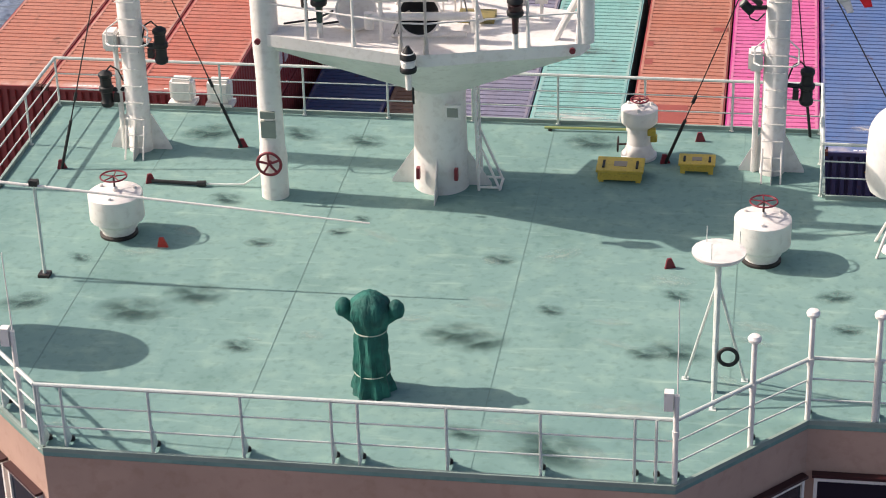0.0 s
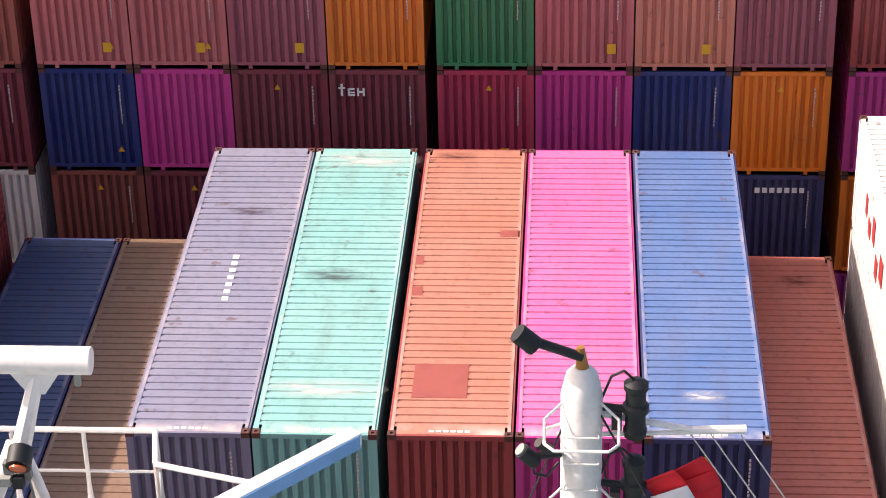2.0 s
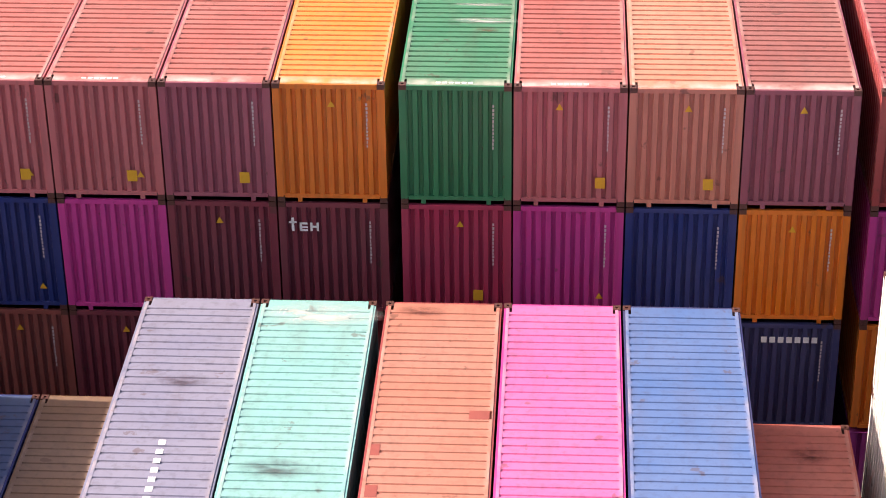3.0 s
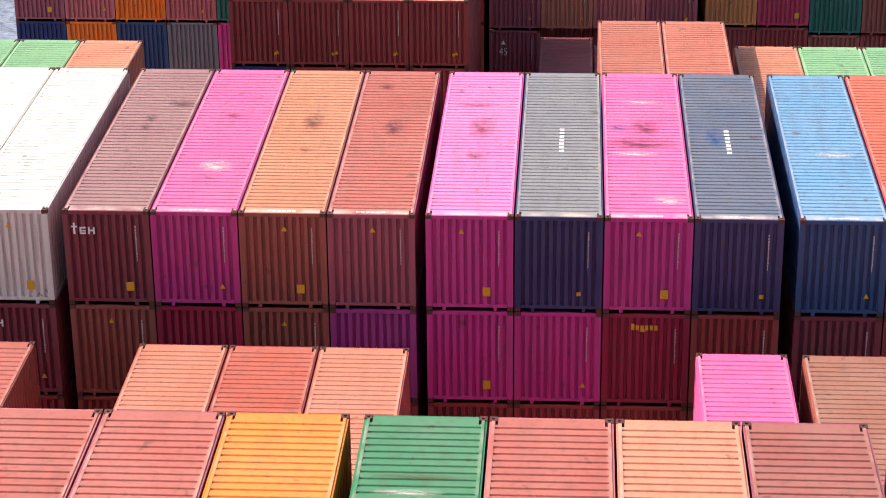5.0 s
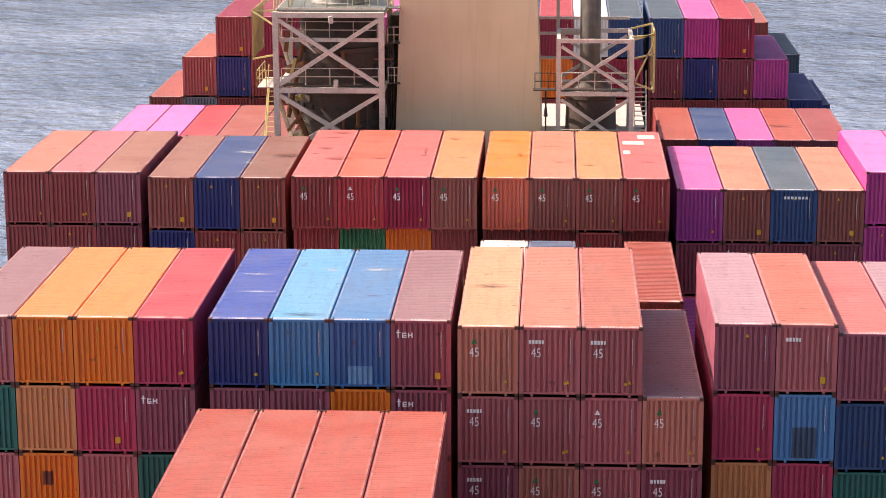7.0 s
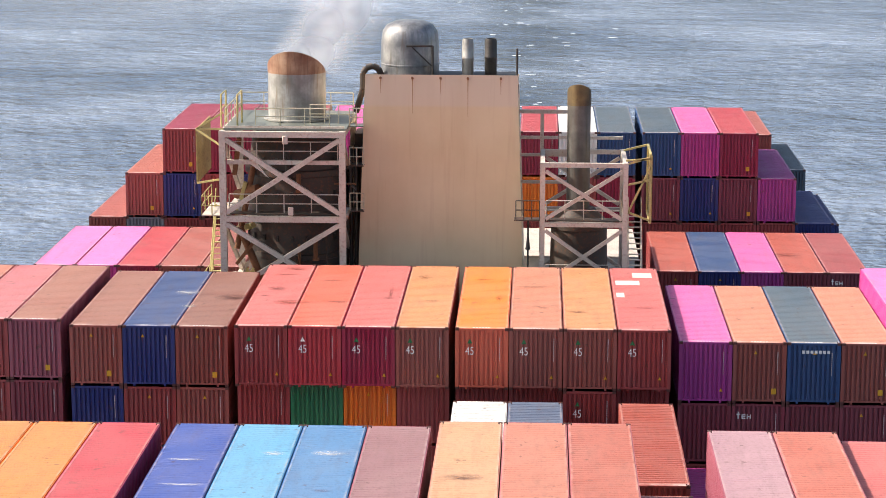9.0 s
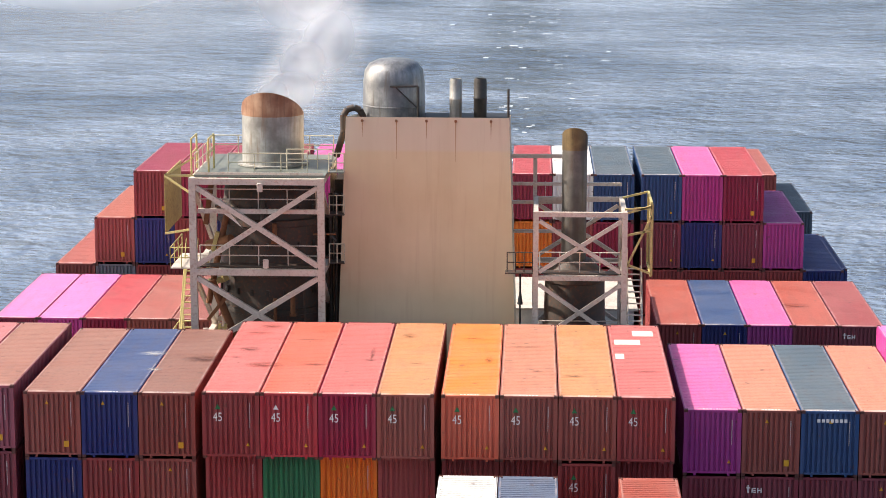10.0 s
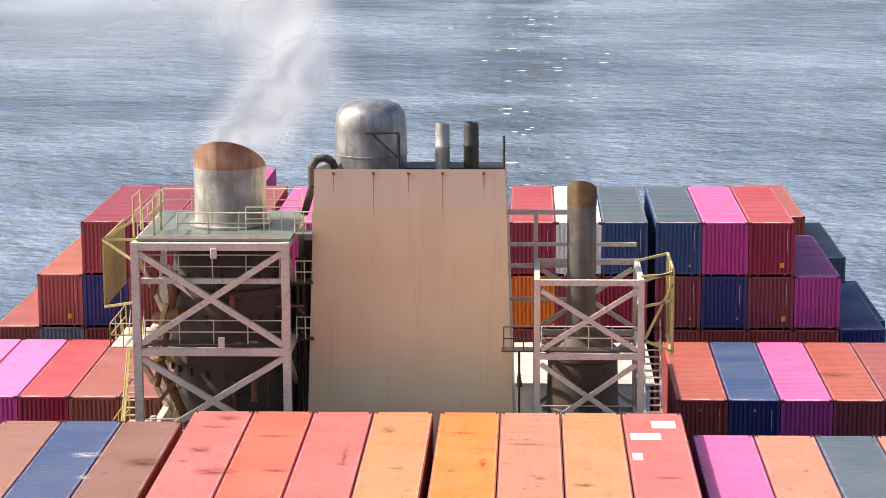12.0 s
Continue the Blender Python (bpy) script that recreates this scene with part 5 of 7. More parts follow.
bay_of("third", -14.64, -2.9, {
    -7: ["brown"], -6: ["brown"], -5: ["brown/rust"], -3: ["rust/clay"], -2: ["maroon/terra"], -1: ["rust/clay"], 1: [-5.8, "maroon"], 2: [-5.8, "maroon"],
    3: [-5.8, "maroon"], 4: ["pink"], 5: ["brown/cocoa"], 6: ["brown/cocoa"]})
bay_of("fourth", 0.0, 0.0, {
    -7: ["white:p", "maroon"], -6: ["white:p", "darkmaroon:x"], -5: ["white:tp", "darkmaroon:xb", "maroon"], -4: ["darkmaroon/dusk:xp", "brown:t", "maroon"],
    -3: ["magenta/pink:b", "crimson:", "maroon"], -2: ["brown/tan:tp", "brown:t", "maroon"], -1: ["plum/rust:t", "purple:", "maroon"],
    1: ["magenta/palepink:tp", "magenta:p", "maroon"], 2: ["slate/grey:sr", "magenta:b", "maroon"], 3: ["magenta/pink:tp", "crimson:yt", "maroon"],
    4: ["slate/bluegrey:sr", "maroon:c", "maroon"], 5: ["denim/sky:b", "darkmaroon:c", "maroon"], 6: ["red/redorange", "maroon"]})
bay_of("fifth", 14.56, -2.85, {
    -8: [-1.0, "palegreen"], -7: [-1.0, "palegreen"], -6: [-1.0, "tan/peach"], 3: ["brown/salmon"], 4: ["brown/salmon"], 5: [-1.0, "peach"], 6: [-1.0, "palegreen"], 7: [-1.0, "palegreen"]}, below=2)
bay_of("sixth", 30.45, -3.25, {
    -4: ["maroon/terra:sb", "navy", "maroon"], -3: ["maroon/terra:sb", "maroon"], -2: ["maroon/terra:sb", "maroon"], -1: ["maroon/terra:sb", "maroon"],
    1: [-8.7, "maroon"], 2: [-5.5, "darkmaroon"], 3: [-5.8, "maroon"], 4: [-5.8, "maroon"]})
# end colours of this bay are brightened to paint in light the ends lack
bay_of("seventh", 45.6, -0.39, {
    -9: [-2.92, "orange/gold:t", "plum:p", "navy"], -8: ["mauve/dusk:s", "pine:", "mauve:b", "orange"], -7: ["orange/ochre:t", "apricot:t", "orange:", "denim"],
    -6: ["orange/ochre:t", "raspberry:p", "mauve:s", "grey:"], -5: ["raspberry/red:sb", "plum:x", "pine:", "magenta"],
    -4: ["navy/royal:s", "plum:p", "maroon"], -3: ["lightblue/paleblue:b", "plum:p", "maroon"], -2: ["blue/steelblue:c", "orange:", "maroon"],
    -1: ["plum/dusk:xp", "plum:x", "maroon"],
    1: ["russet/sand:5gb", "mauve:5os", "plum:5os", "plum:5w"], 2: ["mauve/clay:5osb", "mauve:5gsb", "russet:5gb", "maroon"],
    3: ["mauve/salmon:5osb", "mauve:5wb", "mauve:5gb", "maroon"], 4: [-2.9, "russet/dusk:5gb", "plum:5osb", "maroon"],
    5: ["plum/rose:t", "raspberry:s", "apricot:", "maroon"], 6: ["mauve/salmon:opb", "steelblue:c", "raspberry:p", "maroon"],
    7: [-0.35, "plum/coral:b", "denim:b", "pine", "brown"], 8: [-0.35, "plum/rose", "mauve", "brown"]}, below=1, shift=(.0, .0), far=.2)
bay_of("eighth", 59.88, -3.3, {
    -4: [-6, "maroon"], 1: ["white"], 2: ["bluegrey"], 3: [-3, "maroon"], 4: ["rust/terra", "maroon"], 5: [-3, "magenta"]})
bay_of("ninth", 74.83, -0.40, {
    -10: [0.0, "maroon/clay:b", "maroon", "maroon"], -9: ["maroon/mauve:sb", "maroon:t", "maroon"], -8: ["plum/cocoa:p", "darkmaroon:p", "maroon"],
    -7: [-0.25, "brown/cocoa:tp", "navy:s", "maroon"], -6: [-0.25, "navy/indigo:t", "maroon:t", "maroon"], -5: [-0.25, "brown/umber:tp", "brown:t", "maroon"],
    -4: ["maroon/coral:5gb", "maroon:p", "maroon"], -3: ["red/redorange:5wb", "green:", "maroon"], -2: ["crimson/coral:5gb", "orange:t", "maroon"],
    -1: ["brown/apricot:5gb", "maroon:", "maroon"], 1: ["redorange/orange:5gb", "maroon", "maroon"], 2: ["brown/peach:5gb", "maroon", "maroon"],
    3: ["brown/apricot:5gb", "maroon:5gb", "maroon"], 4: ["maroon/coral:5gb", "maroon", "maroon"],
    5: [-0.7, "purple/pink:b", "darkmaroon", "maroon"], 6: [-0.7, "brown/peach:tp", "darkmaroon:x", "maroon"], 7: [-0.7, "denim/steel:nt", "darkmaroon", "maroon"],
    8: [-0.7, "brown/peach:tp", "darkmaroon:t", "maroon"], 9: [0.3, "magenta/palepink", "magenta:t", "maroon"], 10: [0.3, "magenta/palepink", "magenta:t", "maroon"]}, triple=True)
bay_of("tenth", 101.9, -3.55, {
    -10: ["crimson/palepink", "maroon"], -9: ["magenta/palepink", "maroon"], -8: ["crimson/red", "maroon"], -7: ["brown/rust", "maroon"], -6: ["brown", "maroon"],
    5: ["maroon/terra:t", "maroon"], 6: ["navy/denim:t", "maroon"], 7: ["purple/pink", "maroon"], 8: ["darkmaroon/terra:", "maroon"], 9: ["darkmaroon/maroon:x", "maroon"]}, shift=(.5, .35))
bay_of("eleventh", 116.0, 2.5, {
    -10: [-5.8, "brown/rust", "maroon"], -9: [-2.9, "rust/salmon:p", "grey", "maroon"], -8: ["maroon/crimson:p", "navy:b", "maroon"], -7: ["crimson", "maroon", "maroon"],
    -6: ["crimson", "navy", "maroon"], -5: ["maroon", "navy", "maroon"], -4: ["magenta/pink", "magenta", "maroon"], -3: ["maroon", "maroon", "maroon"],
    2: ["crimson/red:b", "orange:", "maroon"], 3: ["white", "maroon", "maroon"], 4: ["denim/steel:s", "crimson:", "maroon"], 5: ["denim/steel:s", "darkmaroon:s", "maroon"],
    6: ["magenta/pink", "navy:b", "maroon"], 7: ["crimson/red:p", "darkmaroon:p", "maroon"], 8: [-2.9, "purple", "maroon"], 9: [-5.8, "navy", "maroon"]}, shift=(.06, .08))
bay_of("twelfth", 131.0, -0.4, {
    -6: [1.7, "magenta", "maroon"], 8: [0.6, "rust", "maroon"], 9: [-1.9, "steel", "maroon"], 10: [-5.8, "navy"]})
flush_deep()

# repainted plates, scrapes and rust on single roofs: bay, column, middle x, y, width, length, colour, soft
def roof_patch(bay, c, x, y, w, l, colour, soft=True):
    ob = BUILT[(bay, c)]
    top = ob.location.z + TIER
    if soft:
        o = shared("rust_patch", ME_SCRAPE[colour], ob, (x - ob.location.x, y - ob.location.y, TIER + .004))
        o.scale = (w * .62, l * .62, 1)
    else:
        bm = bmesh.new()
        box(bm, x - w / 2 - ob.location.x, x + w / 2 - ob.location.x, y - l / 2 - ob.location.y, y + l / 2 - ob.location.y, TIER - .009, TIER - .004)
        part("repaint_patch", bm, plain("repaint_" + colour, {"dark": "9c5349", "white": "e4d8cc"}[colour], .5), ob)


ME_SCRAPE = {}
for nm, hx in (("dark", "45262a"), ("white", "e8e4dc"), ("blue", "2b5aa0"), ("rusty", "7a3c28")):
    _bm = bmesh.new()
    _bm.faces.new([_bm.verts.new((math.cos(2 * math.pi * i / 20), math.sin(2 * math.pi * i / 20), 0)) for i in range(20)])
    ME_SCRAPE[nm] = mesh_of("rust_patch", _bm, smudge_material("scraped_roof_" + nm, hx, .5, 1.6))
roof_patch("first", 1, .98, -43.04, 1.1, 1.25, "dark", False), roof_patch("first", 1, 2.2, -36.97, .44, .29, "dark", False)
roof_patch("first", 1, .25, -38.2, .18, .36, "dark", False), roof_patch("first", 1, .28, -39.52, .23, .37, "dark", False)
roof_patch("first", 1, .8, -33.2, .9, .4, "dark"), roof_patch("first", -1, -1.6, -38.9, 1.3, .6, "dark"), roof_patch("first", -1, -1.38, -43.4, 2.2, .7, "white")
roof_patch("first", -1, -1.3, -33.4, 2.2, .9, "white"), roof_patch("first", 4, 9.0, -34.0, .8, .6, "dark")
roof_patch("second", 1, 1.8, -22.7, 1.5, .5, "white"), roof_patch("second", 1, 1.9, -26.3, 1.4, .3, "white"), roof_patch("second", 1, 1.96, -26.8, .5, .25, "rusty")
roof_patch("second", 1, 1.5, -24.4, 1.6, .3, "white"), roof_patch("second", 1, 1.2, -20.6, 1.2, .25, "white")
roof_patch("fourth", 3, 6.2, 5.76, 2.0, .95, "dark"), roof_patch("fourth", 3, 6.4, 7.1, .8, 1.3, "dark"), roof_patch("fourth", 3, 5.6, 7.1, .6, .6, "blue")
roof_patch("fourth", 3, 6.9, 1.3, .8, .7, "white"), roof_patch("fourth", 3, 6.0, 4.9, 1.3, .4, "white"), roof_patch("fourth", 1, 1.4, 7.0, .7, 1.7, "rusty"), roof_patch("fourth", 1, 1.3, 4.6, .5, .6, "rusty")
roof_patch("fourth", -4, -8.86, 7.5, .35, .6, "dark"), roof_patch("fourth", -4, -8.9, 6.67, .3, .55, "dark"), roof_patch("fourth", -4, -8.1, 8.8, .9, .6, "dark")
roof_patch("fourth", -2, -3.8, 7.3, .6, 1.4, "dark"), roof_patch("fourth", -2, -3.77, 4.9, .4, .35, "dark"), roof_patch("fourth", -1, -1.28, 6.9, .5, 1.5, "dark")
roof_patch("fourth", -1, -1.8, 10.6, .5, .5, "dark"), roof_patch("fourth", -3, -6.25, 3.5, .9, .9, "white"), roof_patch("fourth", 4, 8.44, 6.3, .5, 1.6, "blue"), roof_patch("fourth", -3, -6.36, 7.8, .5, .4, "dark")
roof_patch("ninth", 4, 9.2, 86.0, .98, 1.1, "white", False), roof_patch("ninth", 4, 8.4, 84.2, 1.2, 1.0, "white", False), roof_patch("ninth", 4, 7.95, 81.4, .4, 1.0, "white", False)
roof_patch("ninth", -4, -8.5, 86.7, 1.0, .7, "rusty"), roof_patch("ninth", -4, -9.0, 82.0, .9, .9, "dark"), roof_patch("ninth", -2, -3.28, 81.3, .2, 2.6, "dark"), roof_patch("ninth", -2, -3.3, 80.1, .5, .5, "dark")
roof_patch("ninth", 1, 2.04, 80.4, .3, 1.3, "dark"), roof_patch("ninth", 3, 5.8, 77.6, .9, .5, "dark"), roof_patch("ninth", -1, -1.8, 85.0, .6, 1.0, "rusty"), roof_patch("ninth", -4, -8.0, 79.0, 1.6, 1.0, "rusty")
for bay, c, x, y, w, l, tone in (("ninth", -4, -9.4, 80.4, .5, .3, "dark"), ("ninth", -4, -8.9, 85.3, 1.3, .35, "rusty"), ("ninth", -3, -6.4, 84.0, 1.4, .3, "rusty"), ("ninth", -3, -5.7, 79.2, 1.0, .4, "dark"),
                                 ("ninth", -1, -1.2, 79.6, .7, .3, "rusty"), ("ninth", 2, 3.7, 83.0, 1.5, .3, "rusty"), ("ninth", 2, 4.2, 78.4, .5, .4, "dark"), ("ninth", 1, 1.2, 84.6, 1.0, .3, "rusty"),
                                 ("ninth", -6, -13.4, 82.0, 1.2, .8, "white"), ("ninth", -6, -12.9, 79.0, .7, .6, "white"), ("ninth", -5, -11.0, 81.0, 1.6, 1.2, "dark"), ("ninth", 4, 9.0, 78.6, 1.0, .3, "rusty"),
                                 ("tenth", 8, 18.9, 107.0, 1.6, 1.2, "rusty"), ("seventh", -4, -8.6, 50.0, 1.6, .3, "white"), ("seventh", -4, -9.0, 53.0, 1.2, .3, "white"), ("seventh", -2, -3.6, 49.5, .7, .3, "rusty"),
                                 ("second", 1, 1.4, -20.0, 1.8, .18, "rusty"), ("second", 1, 1.8, -25.4, 1.3, .18, "white"), ("fourth", 5, 11.9, 5.0, 1.2, .5, "white"), ("fourth", 1, 1.2, 9.0, 1.4, .3, "rusty"),
                                 ("fourth", 3, 6.3, 9.4, 1.2, .3, "white"), ("first", -2, -3.8, -36.0, 1.0, .4, "dark"), ("first", 3, 6.2, -43.5, .8, .4, "white")):
    roof_patch(bay, c, x, y, w, l, tone)
roof_patch("seventh", -3, -5.8, 53.9, .8, .5, "white"), roof_patch("seventh", -2, -3.8, 54.0, 1.2, .6, "white"), roof_patch("seventh", 1, 1.3, 51.3, 1.4, .8, "dark"), roof_patch("seventh", -3, -6.3, 46.4, 1.6, .6, "dark")

def end_panel(bay, c, drop, x0, x1, z0, z1, colour):
    """A patch of other paint that follows the end's corrugation."""
    h = W / 2
    prof = [(u, d) for u, d in ridges(-h + .13, h - .13, .225, .07, .23) if x0 <= u <= x1]
    part("repair_panel", sheet(prof, lambda u, d, z: (u, .017 + d, z), z0 - drop, z1 - drop), plain("pale_repair_paint", colour, .5), BUILT[(bay, c)])


end_panel("seventh", 6, TIER + .025, -.5, .5, .18, 1.5, "46586c")
end_panel("seventh", -2, 0, -.55, .55, .18, .95, "6fa0c8")
end_panel("seventh", -7, 2 * TIER + .05, -.3, .2, 1.5, 2.1, "7a4030")

# lettering blocks on two long sides, a patched end panel and a pale one
def side_marks(bay, c, sx, rows, material):
    ob = BUILT[(bay, c)]
    bm = bmesh.new()
    for y0, y1, z0, z1 in rows:
        x = sx * (W / 2 - .012)
        box(bm, min(x, x + sx * .014), max(x, x + sx * .014), y0 - ob.location.y, y1 - ob.location.y, z0 - ob.location.z, z1 - ob.location.z)
    part("owner_mark", bm, material, ob)


side_marks("first", -5, 1, [(-41.0, -40.6, -1.3, -.3), (-40.3, -39.9, -1.6, -.3), (-40.6, -40.3, -.75, -.45), (-39.6, -39.2, -1.6, -.3), (-39.2, -38.6, -.55, -.3), (-38.6, -38.2, -1.6, -.3), (-37.9, -37.5, -1.6, -.3), (-37.5, -36.9, -.95, -.75)], M_WHITE_MARK)
side_marks("first", 5, -1, [(-35.2, -34.9, -1.0, -.5), (-35.9, -35.5, -1.2, -.8), (-36.6, -36.2, -1.0, -.4), (-37.3, -36.9, -1.5, -1.0), (-38.1, -37.6, -1.2, -.6)], M_RED_MARK)

# ---- funnel block ----
M_FUN = Mat("cream_funnel_paint", .5)
_v = M_FUN.coords()
_c = M_FUN.mix(M_FUN.noise(_v, .25, 5, .35, .65), lin("e2cda8"), lin("d8c19a"))
# newer, greyer coat along the top edge, and faint runs of rust and dirt
_z, _top = M_FUN.n("SeparateXYZ"), M_FUN.n("MapRange")
M_FUN.l(_v, _z.inputs[0])
M_FUN.l(_z.outputs["Z"], _top.inputs["Value"])
_top.inputs["From Min"].default_value, _top.inputs["From Max"].default_value = 25.25, 25.4
_c = M_FUN.mix(M_FUN.mul(_top.outputs[0], .7), _c, lin("dccbb6"))
_c = M_FUN.mix(M_FUN.mul(M_FUN.noise(M_FUN.coords((3.5, 3.5, .12)), 1.0, 5, .56, .76), .16), _c, lin("a06a42"))
_c = M_FUN.mix(M_FUN.mul(M_FUN.noise(M_FUN.coords((.8, .8, .06)), 1.0, 4, .45, .7), .18), _c, lin("bfa57c"))
M_FUN.base(_c)
M_FUN.bump(M_FUN.noise(_v, .9, 4, .2, .8), .2, .03)
M_FUN = M_FUN.m
M_RUST = plain("rusty_steel", "85583a", .75, .1, "5a3420", .45, .7)
M_RUN = plain("pale_rust_run", "b88e68", .7, 0, "c4a27c", .6, 4)


def streaked(name, pale, dark, rust, rough, metal):
    """Weathered steel with soot and rust running down it."""
    k = Mat(name, rough, metal)
    run = k.coords((2.2, 2.2, .22))
    c = k.mix(k.noise(k.coords(), .9, 5, .35, .65), lin(pale), lin(dark))
    c = k.mix(k.mul(k.noise(run, 1.2, 5, .46, .66), .65), c, lin(dark))
    c = k.mix(k.mul(k.noise(run, 2.6, 5, .54, .72), .55), c, lin(rust))
    c = k.mix(k.mul(k.noise(k.coords(), 7, 5, .55, .7), .3), c, lin(dark))
    k.base(c)
    k.bump(k.noise(k.coords(), 5, 4, .3, .7), .15, .01)
    return k.m


M_STEEL = streaked("sooty_grey_steel", "bcb9b2", "827f78", "7a5a42", .42, .3)
M_DRUM = streaked("smoke_blackened_steel", "b2b0ac", "707174", "6a5a4c", .36, .5)
M_MOUTH = streaked("rusty_stack_mouth", "b29074", "80543c", "4a2c20", .6, .1)
M_SOOT = plain("soot_black_paint", "2a2b2e", .6, .1, "40383a", .4, 1.2)
M_DSTEEL = plain("dark_sooty_steel", "4a4540", .5, .4, "2a2522", .5, .9)
# casing colour is darkened to hold the shade inside the frames, with rust stains
M_CASING = plain("stained_shaded_casing", "4c423a", .6, .1, "7a4a30", .5, .7)
M_LEMON = plain("pale_yellow_rail_paint", "c8b878", .5, 0, "8a6a3a", .4, 3)
M_SCREEN = plain("rust_mottled_screen", "b8a468", .6, 0, "6a4a28", .8, 1.2)
M_GREENP = plain("green_platform_paint", "757a72", .5, 0, "8a7860", .5, 1.5)
M_RAILW = plain("weathered_white_rail_paint", "d2c8ae", .5, 0, "9a7a4a", .4, 3)
M_LATT = plain("pale_lattice_paint", "d2c6b8", .5, 0, "8f5a38", .4, .8)

casing = empty("funnel_casing", (-1.25, 91.0, -18))
tagged(casing, "tall cream funnel casing with rust runs below its rim", "funnel")
bm = bmesh.new()
# front leans back a little; sides taper
q = [(-4.95, .5, 0), (4.85, .5, 0), (4.85, 9, 0), (-4.95, 9, 0)]
mid = [(-4.5, 1.05, 17.0), (4.33, 1.05, 17.0), (4.33, 9, 17.0), (-4.5, 9, 17.0)]
tp = [(-4.12, 1.4, 27.0), (4.0, 1.4, 27.0), (4.0, 8.6, 26.2), (-4.12, 8.6, 26.2)]
rings = [[bm.verts.new(p) for p in lay] for lay in (q, mid, tp)]
for a, b in zip(rings, rings[1:]):
    for i in range(4):
        bm.faces.new((a[i], a[(i + 1) % 4], b[(i + 1) % 4], b[i]))
part("shell", bm, M_FUN, casing)
bm = bmesh.new()
v = [bm.verts.new(p) for p in ((-4.08, 1.7, 26.4), (3.96, 1.7, 26.4), (3.96, 8.5, 25.6), (-4.08, 8.5, 25.6))]
bm.faces.new(v)
part("top_plate", bm, M_DSTEEL, casing)
for x in (-3.3, -1.6, -.1, 1.35, 3.1):
    bm = bmesh.new()
    rod(bm, (x, 1.2, 26.85), (x, 1.42, 26.8), .07, 8)
    part("scupper", bm, M_RUST, casing)
    bm = bmesh.new()
    r_ = random.Random(int(x * 10) + 90)
    ln = r_.uniform(.7, 2.0)
    # run of rust following the sloped face
    for k in range(6):
        z1, z0 = 26.75 - ln * k / 6, 26.75 - ln * (k + 1) / 6
        w1, w0 = .022 * (1 - k / 6) + .006, .022 * (1 - (k + 1) / 6) + .006
        f = lambda z: 1.4 - (27 - z) * .35 / 10 - .006
        vs = [bm.verts.new(p) for p in ((x - w0, f(z0), z0), (x + w0, f(z0), z0), (x + w1, f(z1), z1), (x - w1, f(z1), z1))]
        bm.faces.new(vs)
    part("rust_run", bm, M_RUN, casing)
bm = bmesh.new()
box(bm, -.6, 3.9, 3.6, 5.4, 25.9, 26.72)
part("exhaust_box", bm, M_SOOT, casing)
bm = bmesh.new()
rod(bm, (3.95, 1.7, 25), (3.95, 1.7, 28.4), .06)
rod(bm, (3.95, 1.75, 13), (3.95, 1.75, 26.5), .09)
part("side_pipe", bm, M_DSTEEL, casing)

# large exhaust drum
tank = empty("exhaust_drum", (-3.14, 95.2, 8.3))
tagged(tank, "large grey steel exhaust drum with a domed sooty top", "exhaust drum")
bm = bmesh.new()
lathe(bm, [(1.58, 0), (1.58, .95), (1.61, .97), (1.61, 1.02), (1.58, 1.04), (1.56, 2.2), (1.48, 2.75), (1.25, 3.1), (.8, 3.3), (.05, 3.36)], 48)
part("shell", bm, M_DRUM, tank)
bm = bmesh.new()
rod(bm, (-.1, -1.75, 2.1), (1.3, -1.6, 2.1), .05)
rod(bm, (1.3, -1.6, 0), (1.3, -1.6, 2.1), .07)
rod(bm, (.2, -1.72, 2.05), (1.28, -1.6, 1.0), .035)
part("davit", bm, M_DSTEEL, tank)
bm = bmesh.new()
pts = [(-2.9, -.6, -1.6), (-2.5, -1.0, -.3), (-2.5, -1.0, .55), (-2.3, -1.0, .85), (-1.95, -1.0, .95), (-1.65, -1.0, .8), (-1.5, -.9, .45)]
for a, b in zip(pts, pts[1:]):
    rod(bm, a, b, .17, 14)
part("bent_pipe", bm, M_CASING, tank)
bm = bmesh.new()
rod(bm, (-1.0, -1.55, .25), (-.75, -1.75, .25), .32, 16)
part("duct_mouth", bm, M_DSTEEL, tank)


def pipe(x, y, z0, z1, r, mat, label):
    ob = empty("exhaust_pipe", (x, y, z0))
    tagged(ob, label, "exhaust pipe", "exhaust pipes")
    bm = bmesh.new()
    h = z1 - z0
    lathe(bm, [(r, 0), (r, h * .55), (r * 1.05, h * .56), (r * 1.05, h * .6), (r, h * .61), (r, h - .15), (r * .85, h), (r * .7, h), (r * .7, h - .3)], 24)
    part("tube", bm, mat, ob)
    return ob


pipe(.03, 94.2, 8.3, 10.75, .31, M_STEEL, "grey upright exhaust pipe")
pipe(1.25, 94.8, 8.3, 10.7, .33, M_DSTEEL, "soot-browned upright exhaust pipe with a bent mouth")


